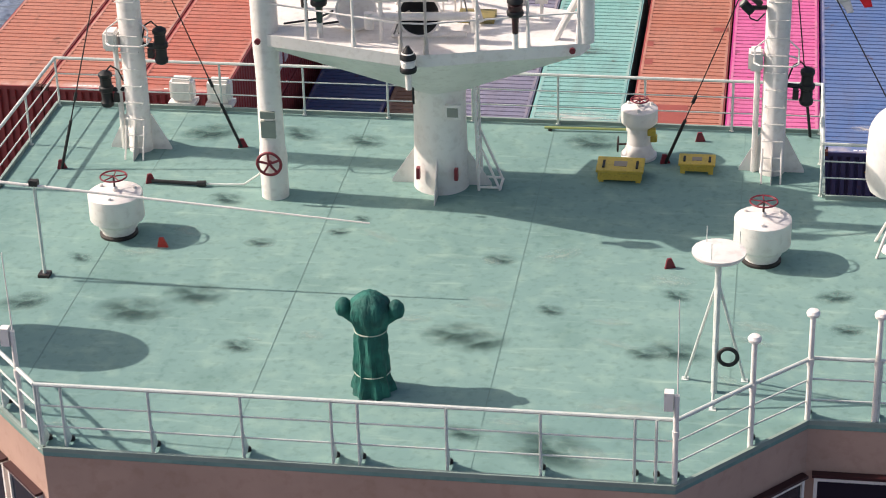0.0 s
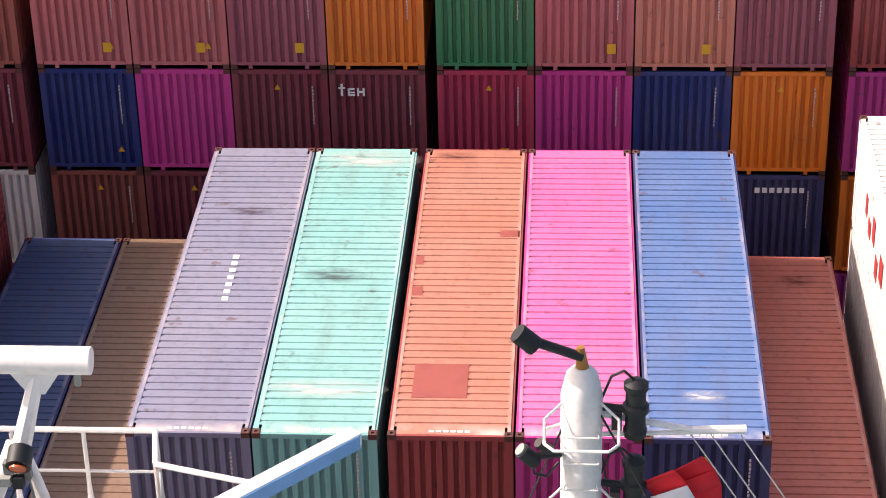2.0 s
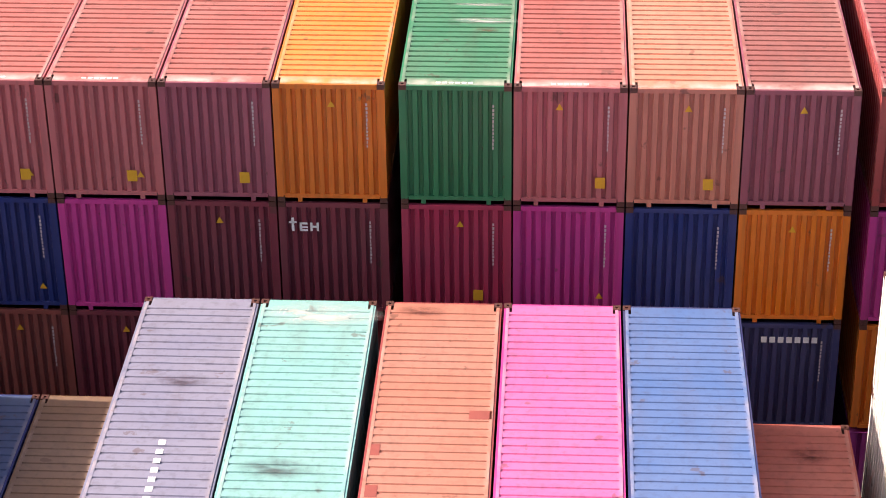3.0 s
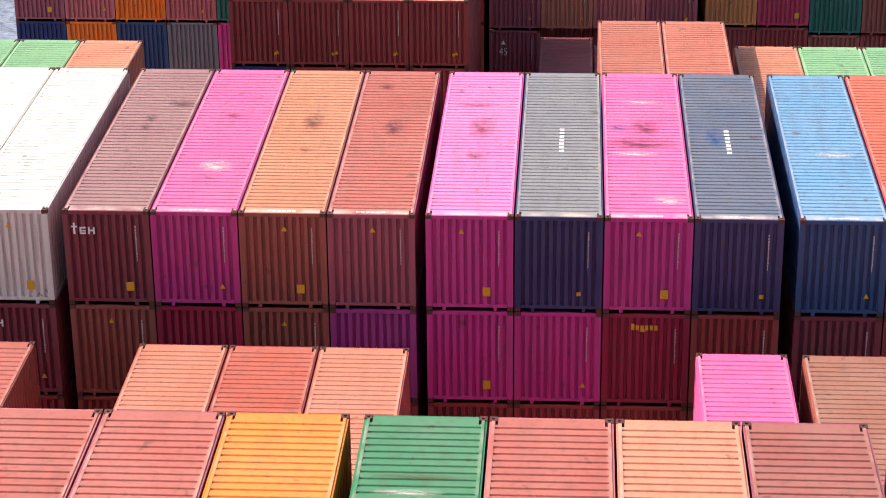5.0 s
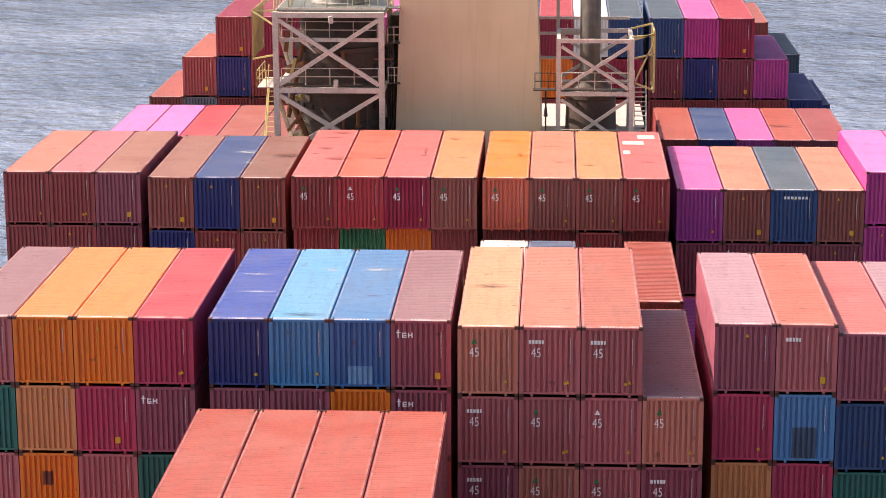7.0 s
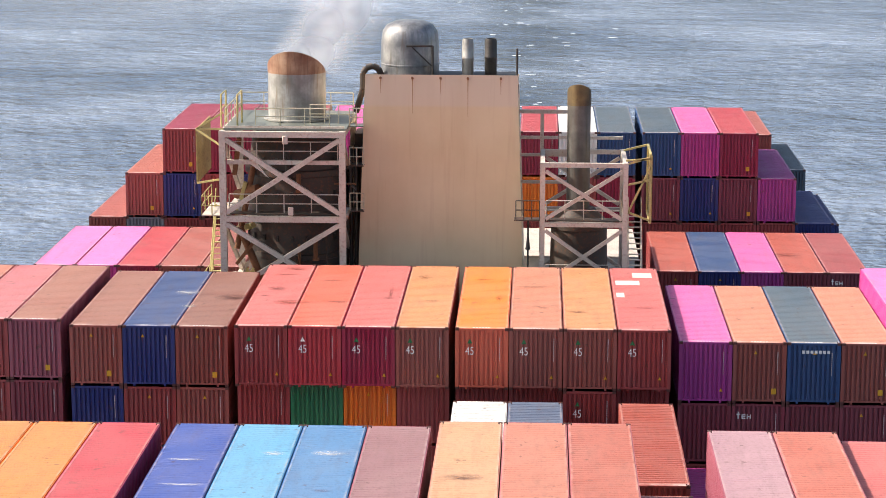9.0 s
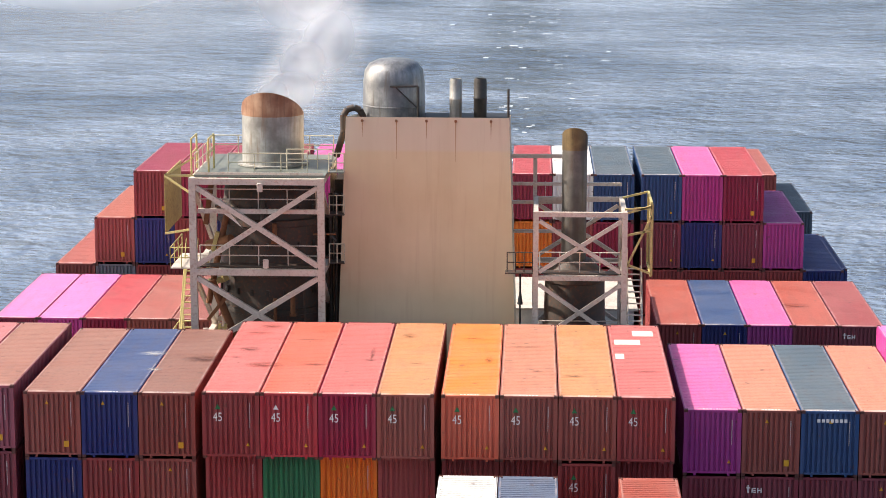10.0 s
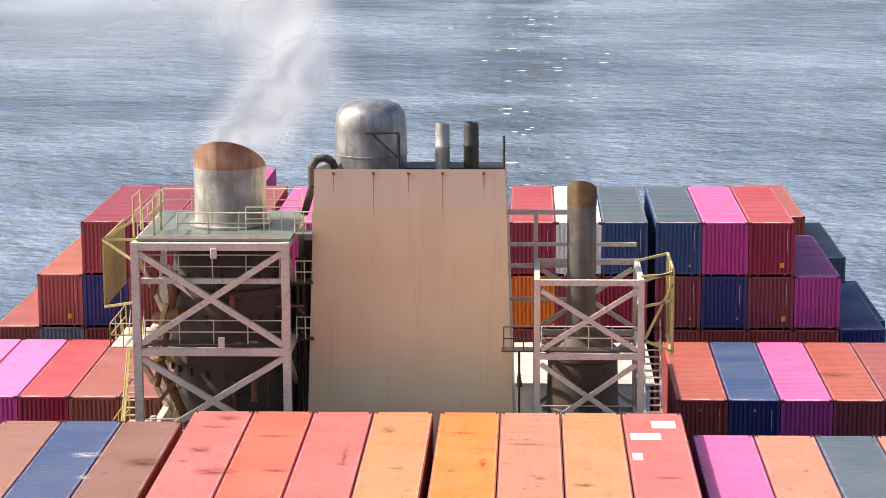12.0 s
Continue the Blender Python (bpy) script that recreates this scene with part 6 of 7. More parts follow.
def beam(bm, a, b, w):
    """A square bar."""
    a, b = Vector(a), Vector(b)
    d = (b - a).normalized()
    s = d.cross(Vector((0, 1, 0)))
    s = s.normalized() if s.length > .1 else Vector((1, 0, 0))
    u = d.cross(s).normalized()
    va = [bm.verts.new(a + s * i * w + u * j * w) for i, j in ((-1, -1), (1, -1), (1, 1), (-1, 1))]
    vb = [bm.verts.new(b + s * i * w + u * j * w) for i, j in ((-1, -1), (1, -1), (1, 1), (-1, 1))]
    for i in range(4):
        bm.faces.new((va[i], va[(i + 1) % 4], vb[(i + 1) % 4], vb[i]))
    bm.faces.new(va[::-1]), bm.faces.new(vb)


def lattice(x0, x1, y0, y1, tops, label, w=.17):
    """Braced frame; tops: heights of its cross beams, from the highest down."""
    ob = empty("support_frame", (x0, y0, -18))
    tagged(ob, label, "steel frame", "frames beside the funnel")
    X, Y = x1 - x0, y1 - y0
    zs = [z + 18 for z in tops]
    for x in (0, X):
        for y in (0, Y):
            bm = bmesh.new()
            beam(bm, (x, y, 0), (x, y, zs[0]), w)
            part("leg", bm, M_LATT, ob)
    for z in zs:
        for a, b in (((0, 0), (X, 0)), ((0, Y), (X, Y)), ((0, 0), (0, Y)), ((X, 0), (X, Y))):
            bm = bmesh.new()
            d = Vector((b[0] - a[0], b[1] - a[1], 0)).normalized() * (w + .002)
            beam(bm, Vector((a[0], a[1], z - w)) + d, Vector((b[0], b[1], z - w)) - d, w * .9)
            part("cross_beam", bm, M_LATT, ob)
    for za, zb in zip(zs, zs[1:]):
        for y in (0, Y):
            for s in (0, 1):
                bm = bmesh.new()
                a, b = (0, y, za - .35), (X, y, zb + .05)
                if s:
                    a, b = (0, y, zb + .05), (X, y, za - .35)
                a, b = Vector(a), Vector(b)
                d = (b - a).normalized() * .2
                off = Vector((0, (.02 if s else -.02), 0))
                beam(bm, a + d + off, b - d + off, w * .72)
                part("brace", bm, M_LATT, ob)
        for x in (0, X):
            bm = bmesh.new()
            d = (Vector((x, Y, zb)) - Vector((x, 0, za - .3))).normalized() * .2
            beam(bm, Vector((x, 0, za - .3)) + d, Vector((x, Y, zb)) - d, w * .6)
            part("side_brace", bm, M_LATT, ob)
    return ob, X, Y, zs


left, LX, LY, LZ = lattice(-12.75, -6.42, 90.1, 97.0, (6.25, 1.72, -2.6, -7), "tall braced pale steel frame round an exhaust boiler")
right, RX, RY, RZ = lattice(4.12, 8.46, 90.05, 94.6, (4.72, 1.55, -1.9, -6), "braced pale steel frame round a slim exhaust stack", .13)
# inner beams and walkways of the large frame
for z in (22.55, 15.9):
    bm = bmesh.new()
    beam(bm, (.2, .3, z), (LX - .2, .3, z), .11)
    part("inner_beam", bm, M_LATT, left)


def thin_rail(ob, a, b, z, mat, n=4, h=1.0):
    a, b = Vector((a[0], a[1], z)), Vector((b[0], b[1], z))
    for lev in (h, h * .5):
        bm = bmesh.new()
        rod(bm, a + Vector((0, 0, lev)), b + Vector((0, 0, lev)), .03, 6)
        part("rail", bm, mat, ob)
    for i in range(n + 1):
        bm = bmesh.new()
        p = a.lerp(b, i / n)
        rod(bm, p, p + Vector((0, 0, h)), .028, 6)
        part("post", bm, mat, ob)


# platform over the large frame
bm = bmesh.new()
box(bm, .05, LX + .2, .2, LY + .3, LZ[0] + .002, LZ[0] + .12)
part("top_platform", bm, M_GREENP, left)
zt = LZ[0] + .12
thin_rail(left, (.1, .3), (.1, LY), zt, M_RAILW, 5)
thin_rail(left, (.1, LY + .2), (LX, LY + .2), zt, M_RAILW, 5)
thin_rail(left, (LX - 1.9, 2.2), (LX + .4, 2.2), zt, M_RAILW, 3)
thin_rail(left, (1.6, 1.4), (LX - .8, 1.4), zt, M_RAILW, 3, .9)
for z in (LZ[1], LZ[2]):
    bm = bmesh.new()
    box(bm, .2, LX - .2, .3, 1.1, z + .01, z + .07)
    part("walkway", bm, M_CASING, left)
    thin_rail(left, (.25, .5), (LX - .25, .5), z + .07, M_LATT, 4)
thin_rail(left, (.3, .6), (LX - .3, .6), 22.6, M_LATT, 4)
# yellowed side screen and stair at the outer side
bm = bmesh.new()
box(bm, -1.5, -1.44, .6, 5.6, LZ[0] - 2.9, LZ[0])
part("side_screen", bm, M_SCREEN, left)
for a, b in (((-1.47, .6, LZ[0]), (0, .6, LZ[0])), ((-1.47, .6, LZ[0]), (0, .2, LZ[0] - .9)), ((-1.47, .6, LZ[0] - 2.9), (0, .2, LZ[0] - 2.6)), ((-1.47, .6, LZ[0]), (0, .6, LZ[0] + .9))):
    bm = bmesh.new()
    beam(bm, a, b, .05)
    part("screen_strut", bm, M_LEMON, left)


def steps(ob, x0, x1, y0, y1, z0, z1, n, mat):
    for x in (x0, x1):
        bm = bmesh.new()
        beam(bm, (x, y0, z0), (x, y1, z1), .05)
        part("stringer", bm, mat, ob)
        bm = bmesh.new()
        rod(bm, (x, y0, z0 + .9), (x, y1, z1 + .9), .03, 6)
        part("hand_rail", bm, mat, ob)
    for i in range(n):
        t = (i + .5) / n
        bm = bmesh.new()
        y, z = y0 + (y1 - y0) * t, z0 + (z1 - z0) * t
        box(bm, x0 + .05, x1 - .05, y - .1, y + .1, z - .02, z + .02)
        part("tread", bm, mat, ob)


steps(left, -.85, -.25, .3, 3.2, LZ[1] - 4.2, LZ[1], 15, M_LEMON)
bm = bmesh.new()
box(bm, -1.2, -.05, .2, 4.0, LZ[1] - .08, LZ[1] - .02)
part("landing", bm, M_LATT, left)
thin_rail(left, (-1.2, .25), (-1.2, 4.0), LZ[1] - .02, M_LEMON, 3)
thin_rail(left, (-1.2, .25), (-.1, .25), LZ[1] - .02, M_LEMON, 2)
bm = bmesh.new()
box(bm, -1.2, -.05, .2, 4.0, LZ[1] - 4.3, LZ[1] - 4.24)
part("landing", bm, M_LATT, left)
thin_rail(left, (-1.2, .25), (-1.2, 4.0), LZ[1] - 4.24, M_LEMON, 3)

# boiler drum inside the large frame
boil = empty("exhaust_boiler", (-9.2, 94.2, -18))
tagged(boil, "large dark banded steel exhaust boiler streaked with rust", "boiler")
bm = bmesh.new()
pr = [(2.75, 0), (2.75, 17.0), (2.88, 17.05), (2.88, 17.3), (2.75, 17.35), (2.7, 19.0), (2.88, 19.05), (2.88, 19.4), (2.75, 19.45), (2.75, 21.5), (2.88, 21.55), (2.88, 21.85), (2.66, 21.9), (2.5, 23.3), (2.1, 24.0)]
lathe(bm, pr, 40)
part("shell", bm, M_CASING, boil)
for z in (18.2, 20.6, 22.4):
    for i in range(9):
        a = math.pi + .35 + i * .3
        bm = bmesh.new()
        box(bm, -.07, .07, -.05, .05, -.16, .16)
        o = part("bolt_lug", bm, M_DSTEEL, boil)
        o.location = (2.8 * math.cos(a), 2.8 * math.sin(a), z)
        o.rotation_euler = (0, 0, a + math.pi / 2)
bm = bmesh.new()
box(bm, 3.02, 3.5, 1.0, 3.0, 0, 23.4)
for z in (14, 17, 20, 22.6):
    box(bm, 2.97, 3.55, .95, 3.05, z, z + .16)
part("square_duct", bm, M_CASING, boil)
# pipework between boiler and frame
r = random.Random(77)
for i in range(26):
    x, y = r.uniform(-3.4, 3.3), r.uniform(-3.2, -2.9) if i < 16 else r.uniform(-1.5, 1.5)
    z = r.uniform(14.5, 23.5)
    bm = bmesh.new()
    if i % 3:
        ln = r.uniform(.8, 3.0)
        rod(bm, (x, y, z), (x, y, min(z + ln, 23.8)), r.uniform(.04, .14), 10)
        box(bm, x - .16, x + .16, y - .1, y + .1, z - .05, z + .1)
    else:
        rod(bm, (x, y, z), (min(x + r.uniform(.6, 2.2), 3.4), y, z + r.uniform(-.3, .3)), r.uniform(.04, .12), 10)
    part("pipe_run", bm, (M_CASING, M_RUST, M_DSTEEL, M_LATT)[i % 4], boil)
for x in (2.95, 3.25, 3.6):
    bm = bmesh.new()
    rod(bm, (x, -.6 - x * .1, 0), (x, -.6 - x * .1, 23.0), .11, 10)
    part("riser_pipe", bm, M_DSTEEL, boil)
# bent ducts and rusty struts seen through the frame
for a, b, rr in (((-3.1, -2.4, 17.6), (-2.2, -2.0, 22.0), .16), ((-2.9, -2.6, 18.8), (-1.5, -2.4, 15.2), .2), ((-3.2, -1.5, 20.4), (-1.9, -2.5, 20.9), .25), ((-2.6, -2.7, 15.0), (-.9, -2.7, 13.2), .22)):
    bm = bmesh.new()
    rod(bm, a, b, rr, 12)
    part("side_duct", bm, M_RUST, boil)

# yellowed stair, ducts and a loose plate on the outer side of the boiler
for a, b, w, m in (((-3.3, -2.9, 13.0), (-2.5, -2.7, 16.6), .07, M_LEMON), ((-3.0, -2.9, 13.0), (-2.2, -2.7, 16.6), .07, M_LEMON), ((-3.2, -2.0, 19.2), (-2.6, -2.2, 21.2), .1, M_LEMON),
                   ((-3.3, -1.2, 18.4), (-2.2, -2.4, 18.9), .16, M_LEMON), ((-3.1, -2.6, 16.8), (-2.0, -2.9, 18.2), .09, M_RUST), ((-2.6, -3.1, 13.6), (-.6, -3.1, 14.6), .13, M_LATT),
                   ((-3.2, -2.2, 21.6), (-2.9, -2.2, 23.6), .12, M_RUST), ((-2.2, -3.1, 13.2), (-1.7, -3.1, 15.0), .12, M_LATT), ((-3.3, -2.4, 14.8), (-1.9, -2.9, 14.2), .14, M_RUST)):
    bm = bmesh.new()
    beam(bm, a, b, w)
    part("strut", bm, m, boil)
for i in range(9):
    bm = bmesh.new()
    t = (i + .5) / 9
    box(bm, -3.25 + .8 * t, -2.9 + .8 * t, -2.95 + .2 * t, -2.72 + .2 * t, 13.0 + 3.6 * t - .02, 13.0 + 3.6 * t + .02)
    part("tread", bm, M_LEMON, boil)
bm = bmesh.new()
v = [bm.verts.new(p) for p in ((-2.3, -3.35, 23.2), (-2.0, -3.35, 22.6), (-1.2, -3.3, 21.6), (-1.7, -3.3, 22.0), (-2.25, -3.3, 22.4))]
f = bm.faces.new(v)
g = bmesh.ops.extrude_face_region(bm, geom=[f])
bmesh.ops.translate(bm, verts=[e for e in g["geom"] if isinstance(e, bmesh.types.BMVert)], vec=(0, .04, 0))
part("loose_plate", bm, M_WHITE, boil)
# dark backing added to fill the gap between the frame and the funnel, and rails
bm = bmesh.new()
box(bm, 3.7, 4.05, 1.6, 2.6, 0, 23.6)
part("dark_backing", bm, M_SOOT, boil)
for z in (24.32, 22.2, 19.75):
    bm = bmesh.new()
    box(bm, LX + .25, LX + 1.0, 1.6, 2.6, z - .06, z)
    part("bridge_plate", bm, M_GREENP if z > 24 else M_CASING, left)
    thin_rail(left, (LX + .25, 1.62), (LX + 1.0, 1.62), z, M_RAILW, 2, .95)
# toe plate and tall pale rails at the outer corner of the platform
bm = bmesh.new()
box(bm, .1, LX + .1, .2, .24, zt, zt + .12)
part("toe_plate", bm, M_LATT, left)
for x in (-.1, .75):
    for y in (.5, 2.3):
        bm = bmesh.new()
        rod(bm, (x, y, zt), (x, y, zt + 1.75), .05, 8)
        part("tall_post", bm, M_LEMON, left)
    for h in (1.0, 1.72):
        bm = bmesh.new()
        rod(bm, (x, .5, zt + h), (x, 2.3, zt + h), .04, 8)
        part("rail", bm, M_LEMON, left)
for x, z in ((3.35, zt - .55), (3.6, LZ[1] + .3)):
    bm = bmesh.new()
    box(bm, x - .14, x + .14, -.3, -.18, z - .22, z + .22)
    bmesh.ops.bevel(bm, geom=bm.edges[:], offset=.03, segments=1, affect="EDGES")
    part("flood_lamp", bm, M_LATT, left, "pale square flood lamp")


# stacks
def slant_stack(x, y, z0, z1, r, lip, mat, band, label):
    """Exhaust stack with a slanted, rust-banded mouth."""
    ob = empty("exhaust_stack", (x, y, z0))
    tagged(ob, label, "exhaust stack", "exhaust stacks")
    n = 40
    h = z1 - z0

    def tube(za, zb, ra, name, m, low, slant):
        bm = bmesh.new()
        rows = []
        for k, (rr, zz) in enumerate(((ra, za), (ra, zb), (ra - .06, zb), (ra - .06, za))):
            row = []
            for i in range(n):
                a = 2 * math.pi * i / n
                dz = (slant if k in (1, 2) else low) * (-math.sin(a) - math.cos(a) * .10)
                row.append(bm.verts.new((rr * math.cos(a), rr * math.sin(a), zz + dz)))
            rows.append(row)
        for a_, b_ in zip(rows, rows[1:]):
            for i in range(n):
                bm.faces.new((a_[i], a_[(i + 1) % n], b_[(i + 1) % n], b_[i])).smooth = True
        part(name, bm, m, ob)

    tube(0, h - .05, r, "tube", mat, 0, r * .72)
    tube(h - lip, h, r + .012, "mouth_band", band, 0, r * .72)
    bm = bmesh.new()
    lathe(bm, [(r - .07, h - 1.7 * r), (r - .07, h - 1.7 * r + .02)], 24)
    part("inner_baffle", bm, M_BLACK, ob)
    bm = bmesh.new()
    lathe(bm, [(r + .25, 0), (r + .25, .08), (r + .05, .1)], 32)
    part("collar", bm, mat, ob)
    return ob


slant_stack(-9.2, 94.0, 6.40, 9.05, 1.56, .12, M_STEEL, M_MOUTH, "wide grey exhaust stack with a rusty slanted mouth")
slant_stack(6.02, 92.5, -2.0, 8.15, .62, .7, streaked("dull_stack_steel", "76726b", "524f49", "5a4a38", .5, .25), streaked("browned_stack_mouth", "857048", "4a3c28", "2c2218", .6, .15), "slim sooty exhaust stack with a slanted mouth")
drum = empty("small_boiler", (6.1, 92.6, -18))
tagged(drum, "dark banded boiler inside the smaller frame", "boiler")
bm = bmesh.new()
lathe(bm, [(1.55, 0), (1.55, 16.4), (1.6, 16.45), (1.6, 16.7), (1.55, 16.75), (1.5, 18.8), (1.58, 18.85), (1.58, 19.1), (.8, 19.9)], 32)
part("shell", bm, M_CASING, drum)
# walkway and outer screen of the smaller frame
bm = bmesh.new()
box(bm, -1.5, RX + .1, .15, .9, RZ[1] + .01, RZ[1] + .07)
part("walkway", bm, M_CASING, right)
thin_rail(right, (.2, .4), (RX - .2, .4), RZ[1] + .07, M_LATT, 4)
thin_rail(right, (-1.4, .3), (-.15, .3), RZ[1] + .07, M_CASING, 3)
thin_rail(right, (.2, .4), (RX - .2, .4), RZ[2] + .07, M_LATT, 3)
for a, b in (((RX, .1, RZ[0] - .1), (RX + 1.3, .1, RZ[0] + .3)), ((RX, .1, RZ[1] + .2), (RX + 1.3, .1, RZ[0] - .2)), ((RX + 1.3, .1, RZ[1]), (RX + 1.3, .1, RZ[0] + .45)), ((RX, .1, RZ[1] + .6), (RX + 1.3, .1, RZ[1] + .1)),
             ((RX, .1, RZ[0] + .12), (RX + 1.3, .1, RZ[0] + .2)), ((RX, .1, RZ[0] - 1.2), (RX + 1.3, .1, RZ[0] - .9)), ((RX + 1.3, 3.5, RZ[1]), (RX + 1.3, 3.5, RZ[0] + .45)), ((RX + 1.3, .1, RZ[0] + .45), (RX + 1.3, 3.5, RZ[0] + .45)),
             ((RX + 1.3, .1, RZ[1]), (RX + 1.3, 3.5, RZ[1])), ((RX, 3.5, RZ[0] + .12), (RX + 1.3, 3.5, RZ[0] + .45))):
    bm = bmesh.new()
    beam(bm, a, b, .05)
    part("outrigger", bm, M_LEMON, right)
bm = bmesh.new()
box(bm, RX + 1.36, RX + 1.4, .2, 3.4, RZ[1], RZ[0] + .35)
part("side_screen", bm, M_SCREEN, right)
# upper bars between funnel and frame
for z in (5.35, 4.4, 2.9):
    bm = bmesh.new()
    beam(bm, (-1.4, 4.6, z + 18), (RX if z > 5 else 2.0, 4.6, z + 18), .08)
    part("tie_beam", bm, M_LATT, right)
bm = bmesh.new()
beam(bm, (-1.4, 4.75, 24.75), (1.75, 4.75, 24.75), .1)
part("tie_beam", bm, M_LATT, right)
for x in (0, 1.55):
    bm = bmesh.new()
    beam(bm, (x - .05, 4.6, 17), (x - .05, 4.75, 18 + 6.63), .1)
    part("back_post", bm, M_LATT, right)
steps(right, RX + .25, RX + .95, .4, 2.6, RZ[1] - 3.4, RZ[1], 13, M_LATT)
bm = bmesh.new()
rod(bm, (-.75, .6, 13), (-.75, .6, RZ[1]), .05)
rod(bm, (-.75, .6, RZ[1] - 1.6), (-.75, .6, RZ[1] - .9), .14, 10, .04)
part("vent_pipe", bm, M_BLACK, right)
# pale house wall behind the small frame
ob = empty("engine_house", (5.9, 101.0, -18))
tagged(ob, "white painted steel house behind the funnel frames", "deckhouse")
bm = bmesh.new()
box(bm, -3.2, 3.6, 0, 8, 0, 15.4)
part("wall", bm, plain("bright_white_paint", "ece9e2", .5), ob)
bm = bmesh.new()
box(bm, -3.4, 3.8, -.2, 8.2, 15.4, 15.52)
part("roof", bm, M_LATT, ob)

# ---- exhaust smoke ----
def smoke_material():
    m = bpy.data.materials.new("thin_white_smoke")
    m.use_nodes = True
    t = m.node_tree
    t.nodes.clear()
    out, mixs = t.nodes.new("ShaderNodeOutputMaterial"), t.nodes.new("ShaderNodeMixShader")
    tr, df = t.nodes.new("ShaderNodeBsdfTransparent"), t.nodes.new("ShaderNodeBsdfDiffuse")
    df.inputs[0].default_value = (.95, .96, .97, 1)
    tl, both = t.nodes.new("ShaderNodeBsdfTranslucent"), t.nodes.new("ShaderNodeMixShader")
    tl.inputs[0].default_value = (.95, .96, .97, 1)
    t.links.new(df.outputs[0], both.inputs[1])
    t.links.new(tl.outputs[0], both.inputs[2])
    nz, co, rg = t.nodes.new("ShaderNodeTexNoise"), t.nodes.new("ShaderNodeTexCoord"), t.nodes.new("ShaderNodeMapRange")
    nz.inputs["Scale"].default_value, nz.inputs["Detail"].default_value = 0.8, 1
    rg.inputs["From Min"].default_value, rg.inputs["From Max"].default_value = .28, .74
    rg.inputs["To Min"].default_value, rg.inputs["To Max"].default_value = 0.16, .50
    t.links.new(co.outputs["Object"], nz.inputs["Vector"])
    flat, ln, soft = t.nodes.new("ShaderNodeVectorMath"), t.nodes.new("ShaderNodeVectorMath"), t.nodes.new("ShaderNodeMapRange")
    flat.operation, ln.operation, soft.interpolation_type = "MULTIPLY", "LENGTH", "SMOOTHSTEP"
    flat.inputs[1].default_value = (1, 0, 1)
    t.links.new(co.outputs["Object"], flat.inputs[0])
    t.links.new(flat.outputs[0], ln.inputs[0])
    t.links.new(ln.outputs["Value"], soft.inputs["Value"])
    soft.inputs["From Min"].default_value, soft.inputs["From Max"].default_value = .98, .15
    times = t.nodes.new("ShaderNodeMath")
    times.operation = "MULTIPLY"
    t.links.new(soft.outputs[0], times.inputs[1])
    t.links.new(nz.outputs["Fac"], rg.inputs["Value"])
    t.links.new(rg.outputs[0], times.inputs[0])
    t.links.new(times.outputs[0], mixs.inputs[0])
    t.links.new(tr.outputs[0], mixs.inputs[1])
    t.links.new(both.outputs[0], mixs.inputs[2])
    t.links.new(mixs.outputs[0], out.inputs[0])
    return m


M_SMOKE = smoke_material()


def puff(seed):
    """A lumpy, open domed sheet of thin smoke of radius about 1, facing the camera's view."""
    bm = bmesh.new()
    rows, n, m = [], 8, 24
    for i in range(n + 1):
        rr = i / n
        row = []
        for k in range(m):
            a = 2 * math.pi * k / m
            p = Vector((rr * math.cos(a), 0, rr * math.sin(a)))
            p.y = -.55 * (1 - rr * rr) + .12 * noise.noise(p * 1.8 + Vector((seed * 7.1, 0, 0)))
            row.append(bm.verts.new(p))
            if not i:
                break
        rows.append(row)
    for k in range(m):
        bm.faces.new((rows[0][0], rows[1][k], rows[1][(k + 1) % m])).smooth = True
    for a, b in zip(rows[1:], rows[2:]):
        for k in range(m):
            bm.faces.new((a[k], b[k], b[(k + 1) % m], a[(k + 1) % m])).smooth = True
    return mesh_of("smoke_puff", bm, M_SMOKE)


PUFFS = [puff(i) for i in range(5)]
r = random.Random(14)
smoke = []
for i in range(9):
    age = (i / 9) ** 1.35
    ob = new("smoke_puff", PUFFS[i % 5])
    tagged(ob, "thin pale exhaust smoke drifting above the stack", "smoke", "smoke puffs", "stuff")
    size = 2.1 + 5.2 * age
    ob.scale = (size * r.uniform(.8, 1.2), size, size * r.uniform(.8, 1.3))
    ob.visible_shadow = False
    jitter = Vector((r.gauss(0, .3 + 2.0 * age), r.gauss(0, .3 + 1.2 * age), r.gauss(0, .25 + 1.2 * age)))
    smoke.append((ob, age, jitter, r.uniform(-25, 25)))


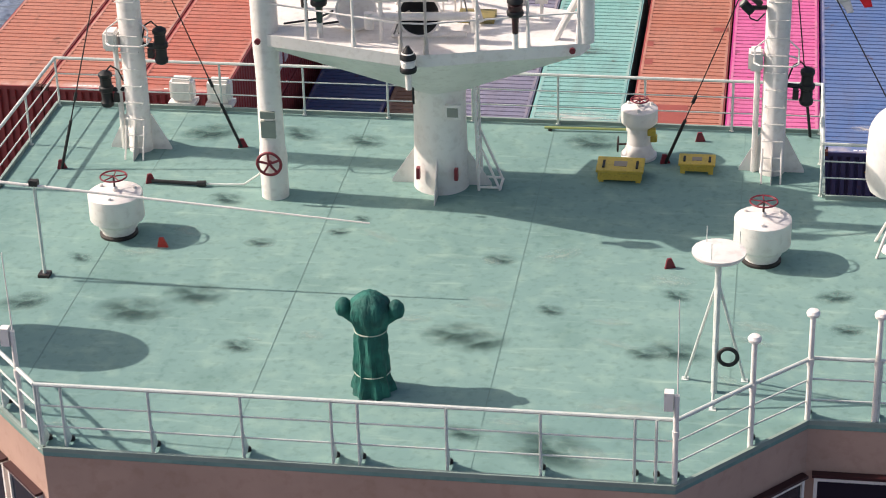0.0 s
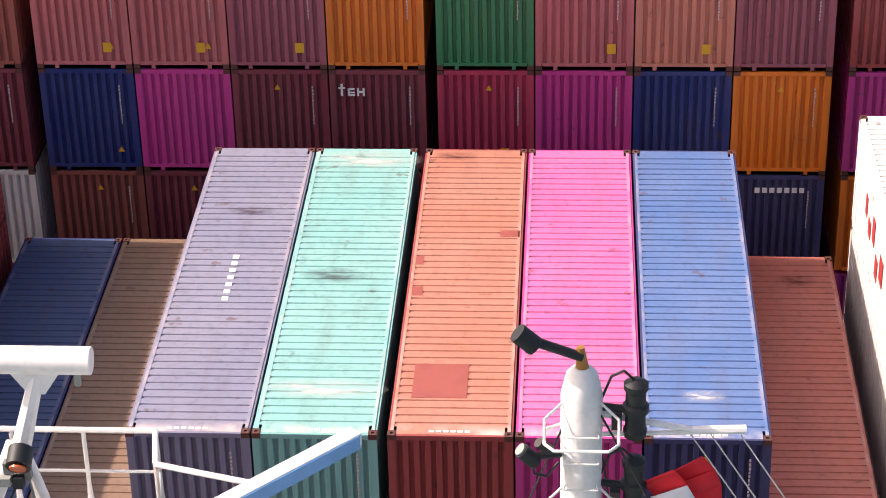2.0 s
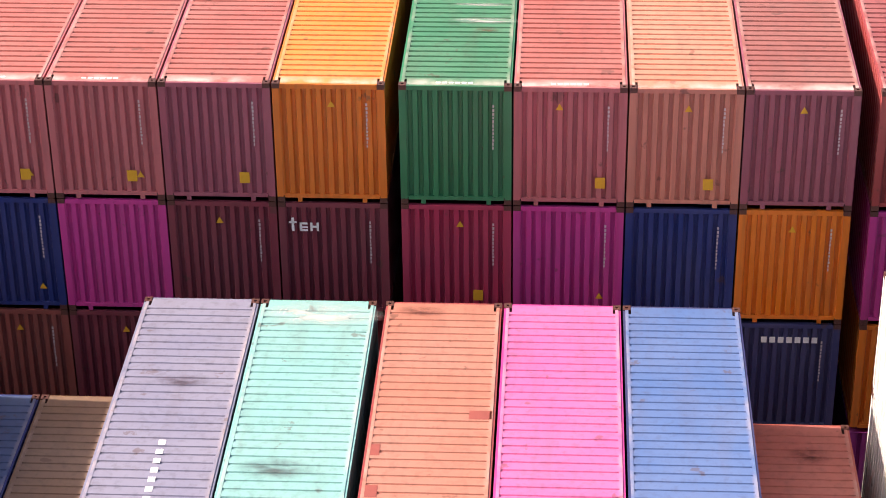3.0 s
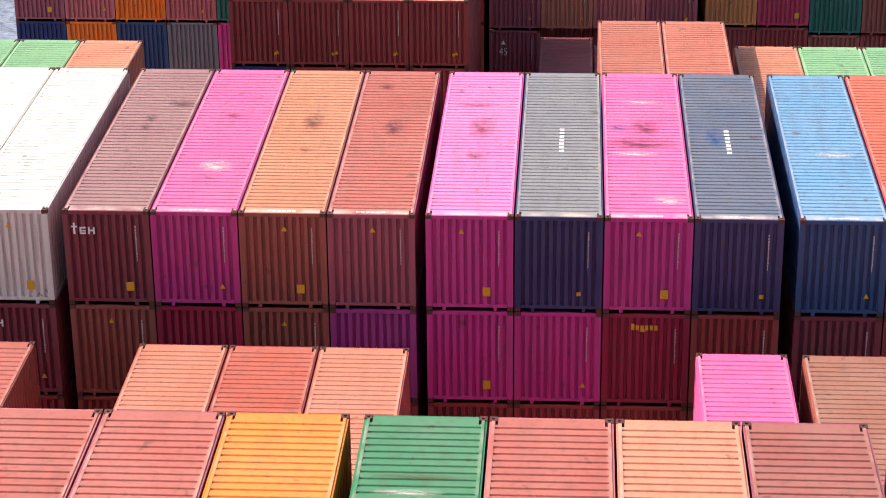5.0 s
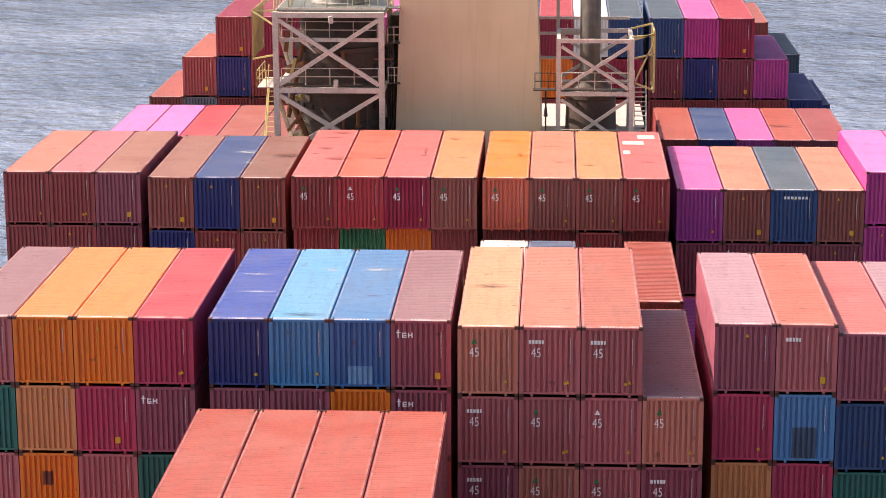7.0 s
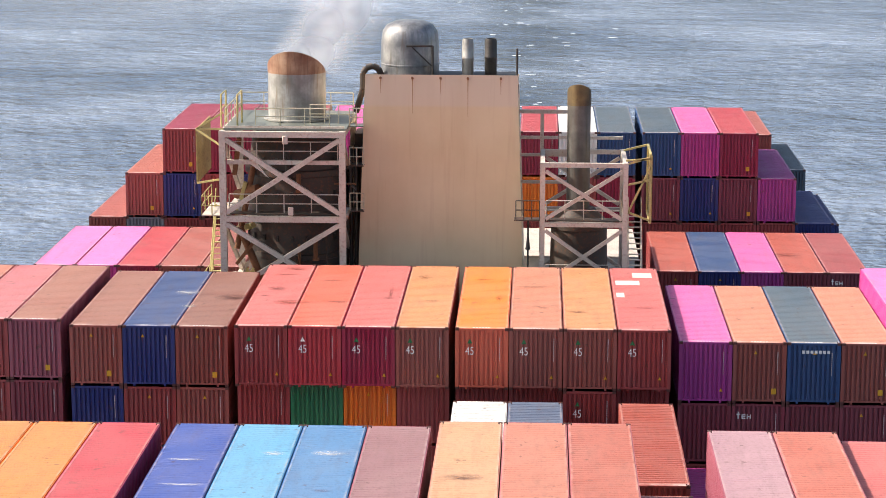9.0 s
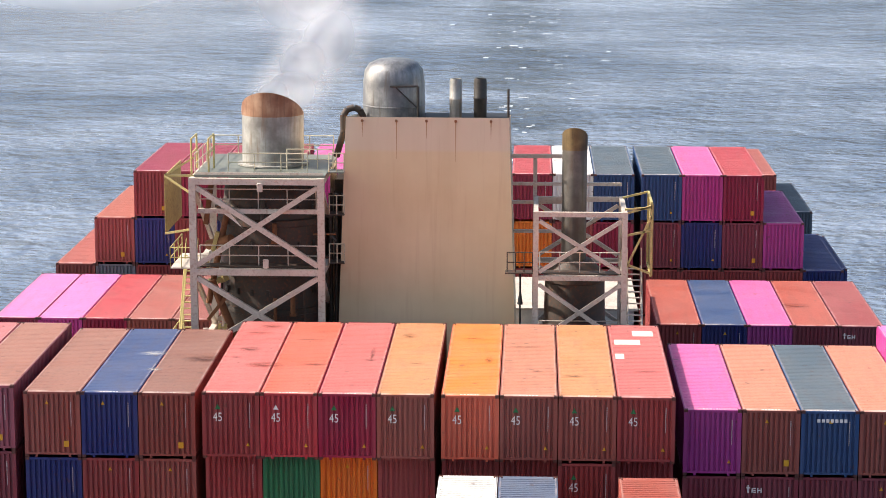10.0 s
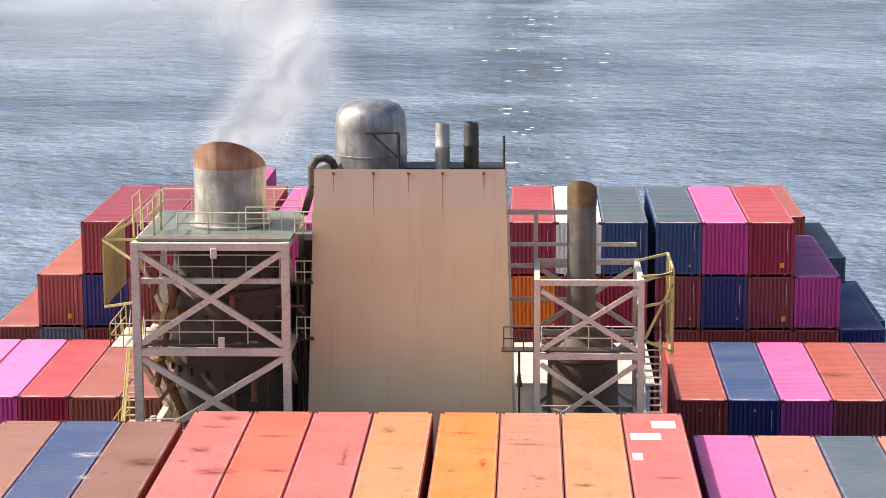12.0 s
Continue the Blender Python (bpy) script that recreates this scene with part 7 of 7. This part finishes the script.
haze = []
for x, y, z, size in ((-46, 225, 10, 19),):
    ob = new("smoke_puff", PUFFS[len(haze)])
    tagged(ob, "thin pale exhaust haze drifting low astern", "smoke", "smoke puffs", "stuff")
    ob.scale = (size * 1.5, size, size * .7)
    ob.visible_shadow = False
    haze.append((ob, Vector((x, y, z))))


def smoke_place(age, jitter):
    """Along the plume: it rises, leans to port and spreads astern."""
    if age < 0:
        return Vector((-9.2, 94.0, 9.0 + 12 * age)) + jitter * .15
    return Vector((-9.1 + 2.0 * math.sin(3.6 * age) - 6.0 * age * age, 94.2 + 16 * age, 9.4 + 13.0 * age)) + jitter


def motions():
    walk(water, [(0.0, pose(0, 0, SEA)), (12.0, pose(0, 96.6, SEA))])
    walk(foam, [(0.0, pose(0, -60, SEA + .03)), (12.0, pose(0, 36.6, SEA + .03))])
    step = 0.2
    rows = [round(i * step, 3) for i in range(61)]
    walk(scan_port, [(t, pose(-4.55, -64.0, 11.90, 0, 0, 16 - 310 * (t - .4))) for t in rows])
    walk(scan_star, [(t, pose(.70, -64.0, 11.90, 0, 0, 166 - 300 * (t - .4))) for t in rows])
    # flags: strip after strip, each hinged on the one before
    for k, (ob, strips) in enumerate((flag_red, flag_white)):
        keys = [[] for _ in strips]
        for t in rows:
            x = y = z = 0.0
            for i, s in enumerate(strips):
                swing = 20 * math.sin(7.5 * t - .55 * i + k * 1.3) - 10
                droop = (66, 62)[k] + 9 * math.sin(5.2 * t - .5 * i + k) + 5 * i
                m = pose(x, y, z, 0, droop, swing)
                keys[i].append((t, m))
                end = m @ Vector((.205, 0, 0))
                x, y, z = end
        for s, ks in zip(strips, keys):
            walk(s, ks)
    for ob, age, jitter, turn in smoke:
        a, b = smoke_place(age - .1, jitter * .9), smoke_place(age + .05, jitter)
        walk(ob, [(0.0, pose(a.x, a.y, a.z, 0, -turn, 0)), (12.0, pose(b.x, b.y, b.z, 0, turn, 0))])

    for ob, p in haze:
        walk(ob, [(0.0, pose(p.x + 6, p.y - 25, p.z, 0, -8, 0)), (12.0, pose(p.x, p.y, p.z, 0, 8, 0))])


motions()
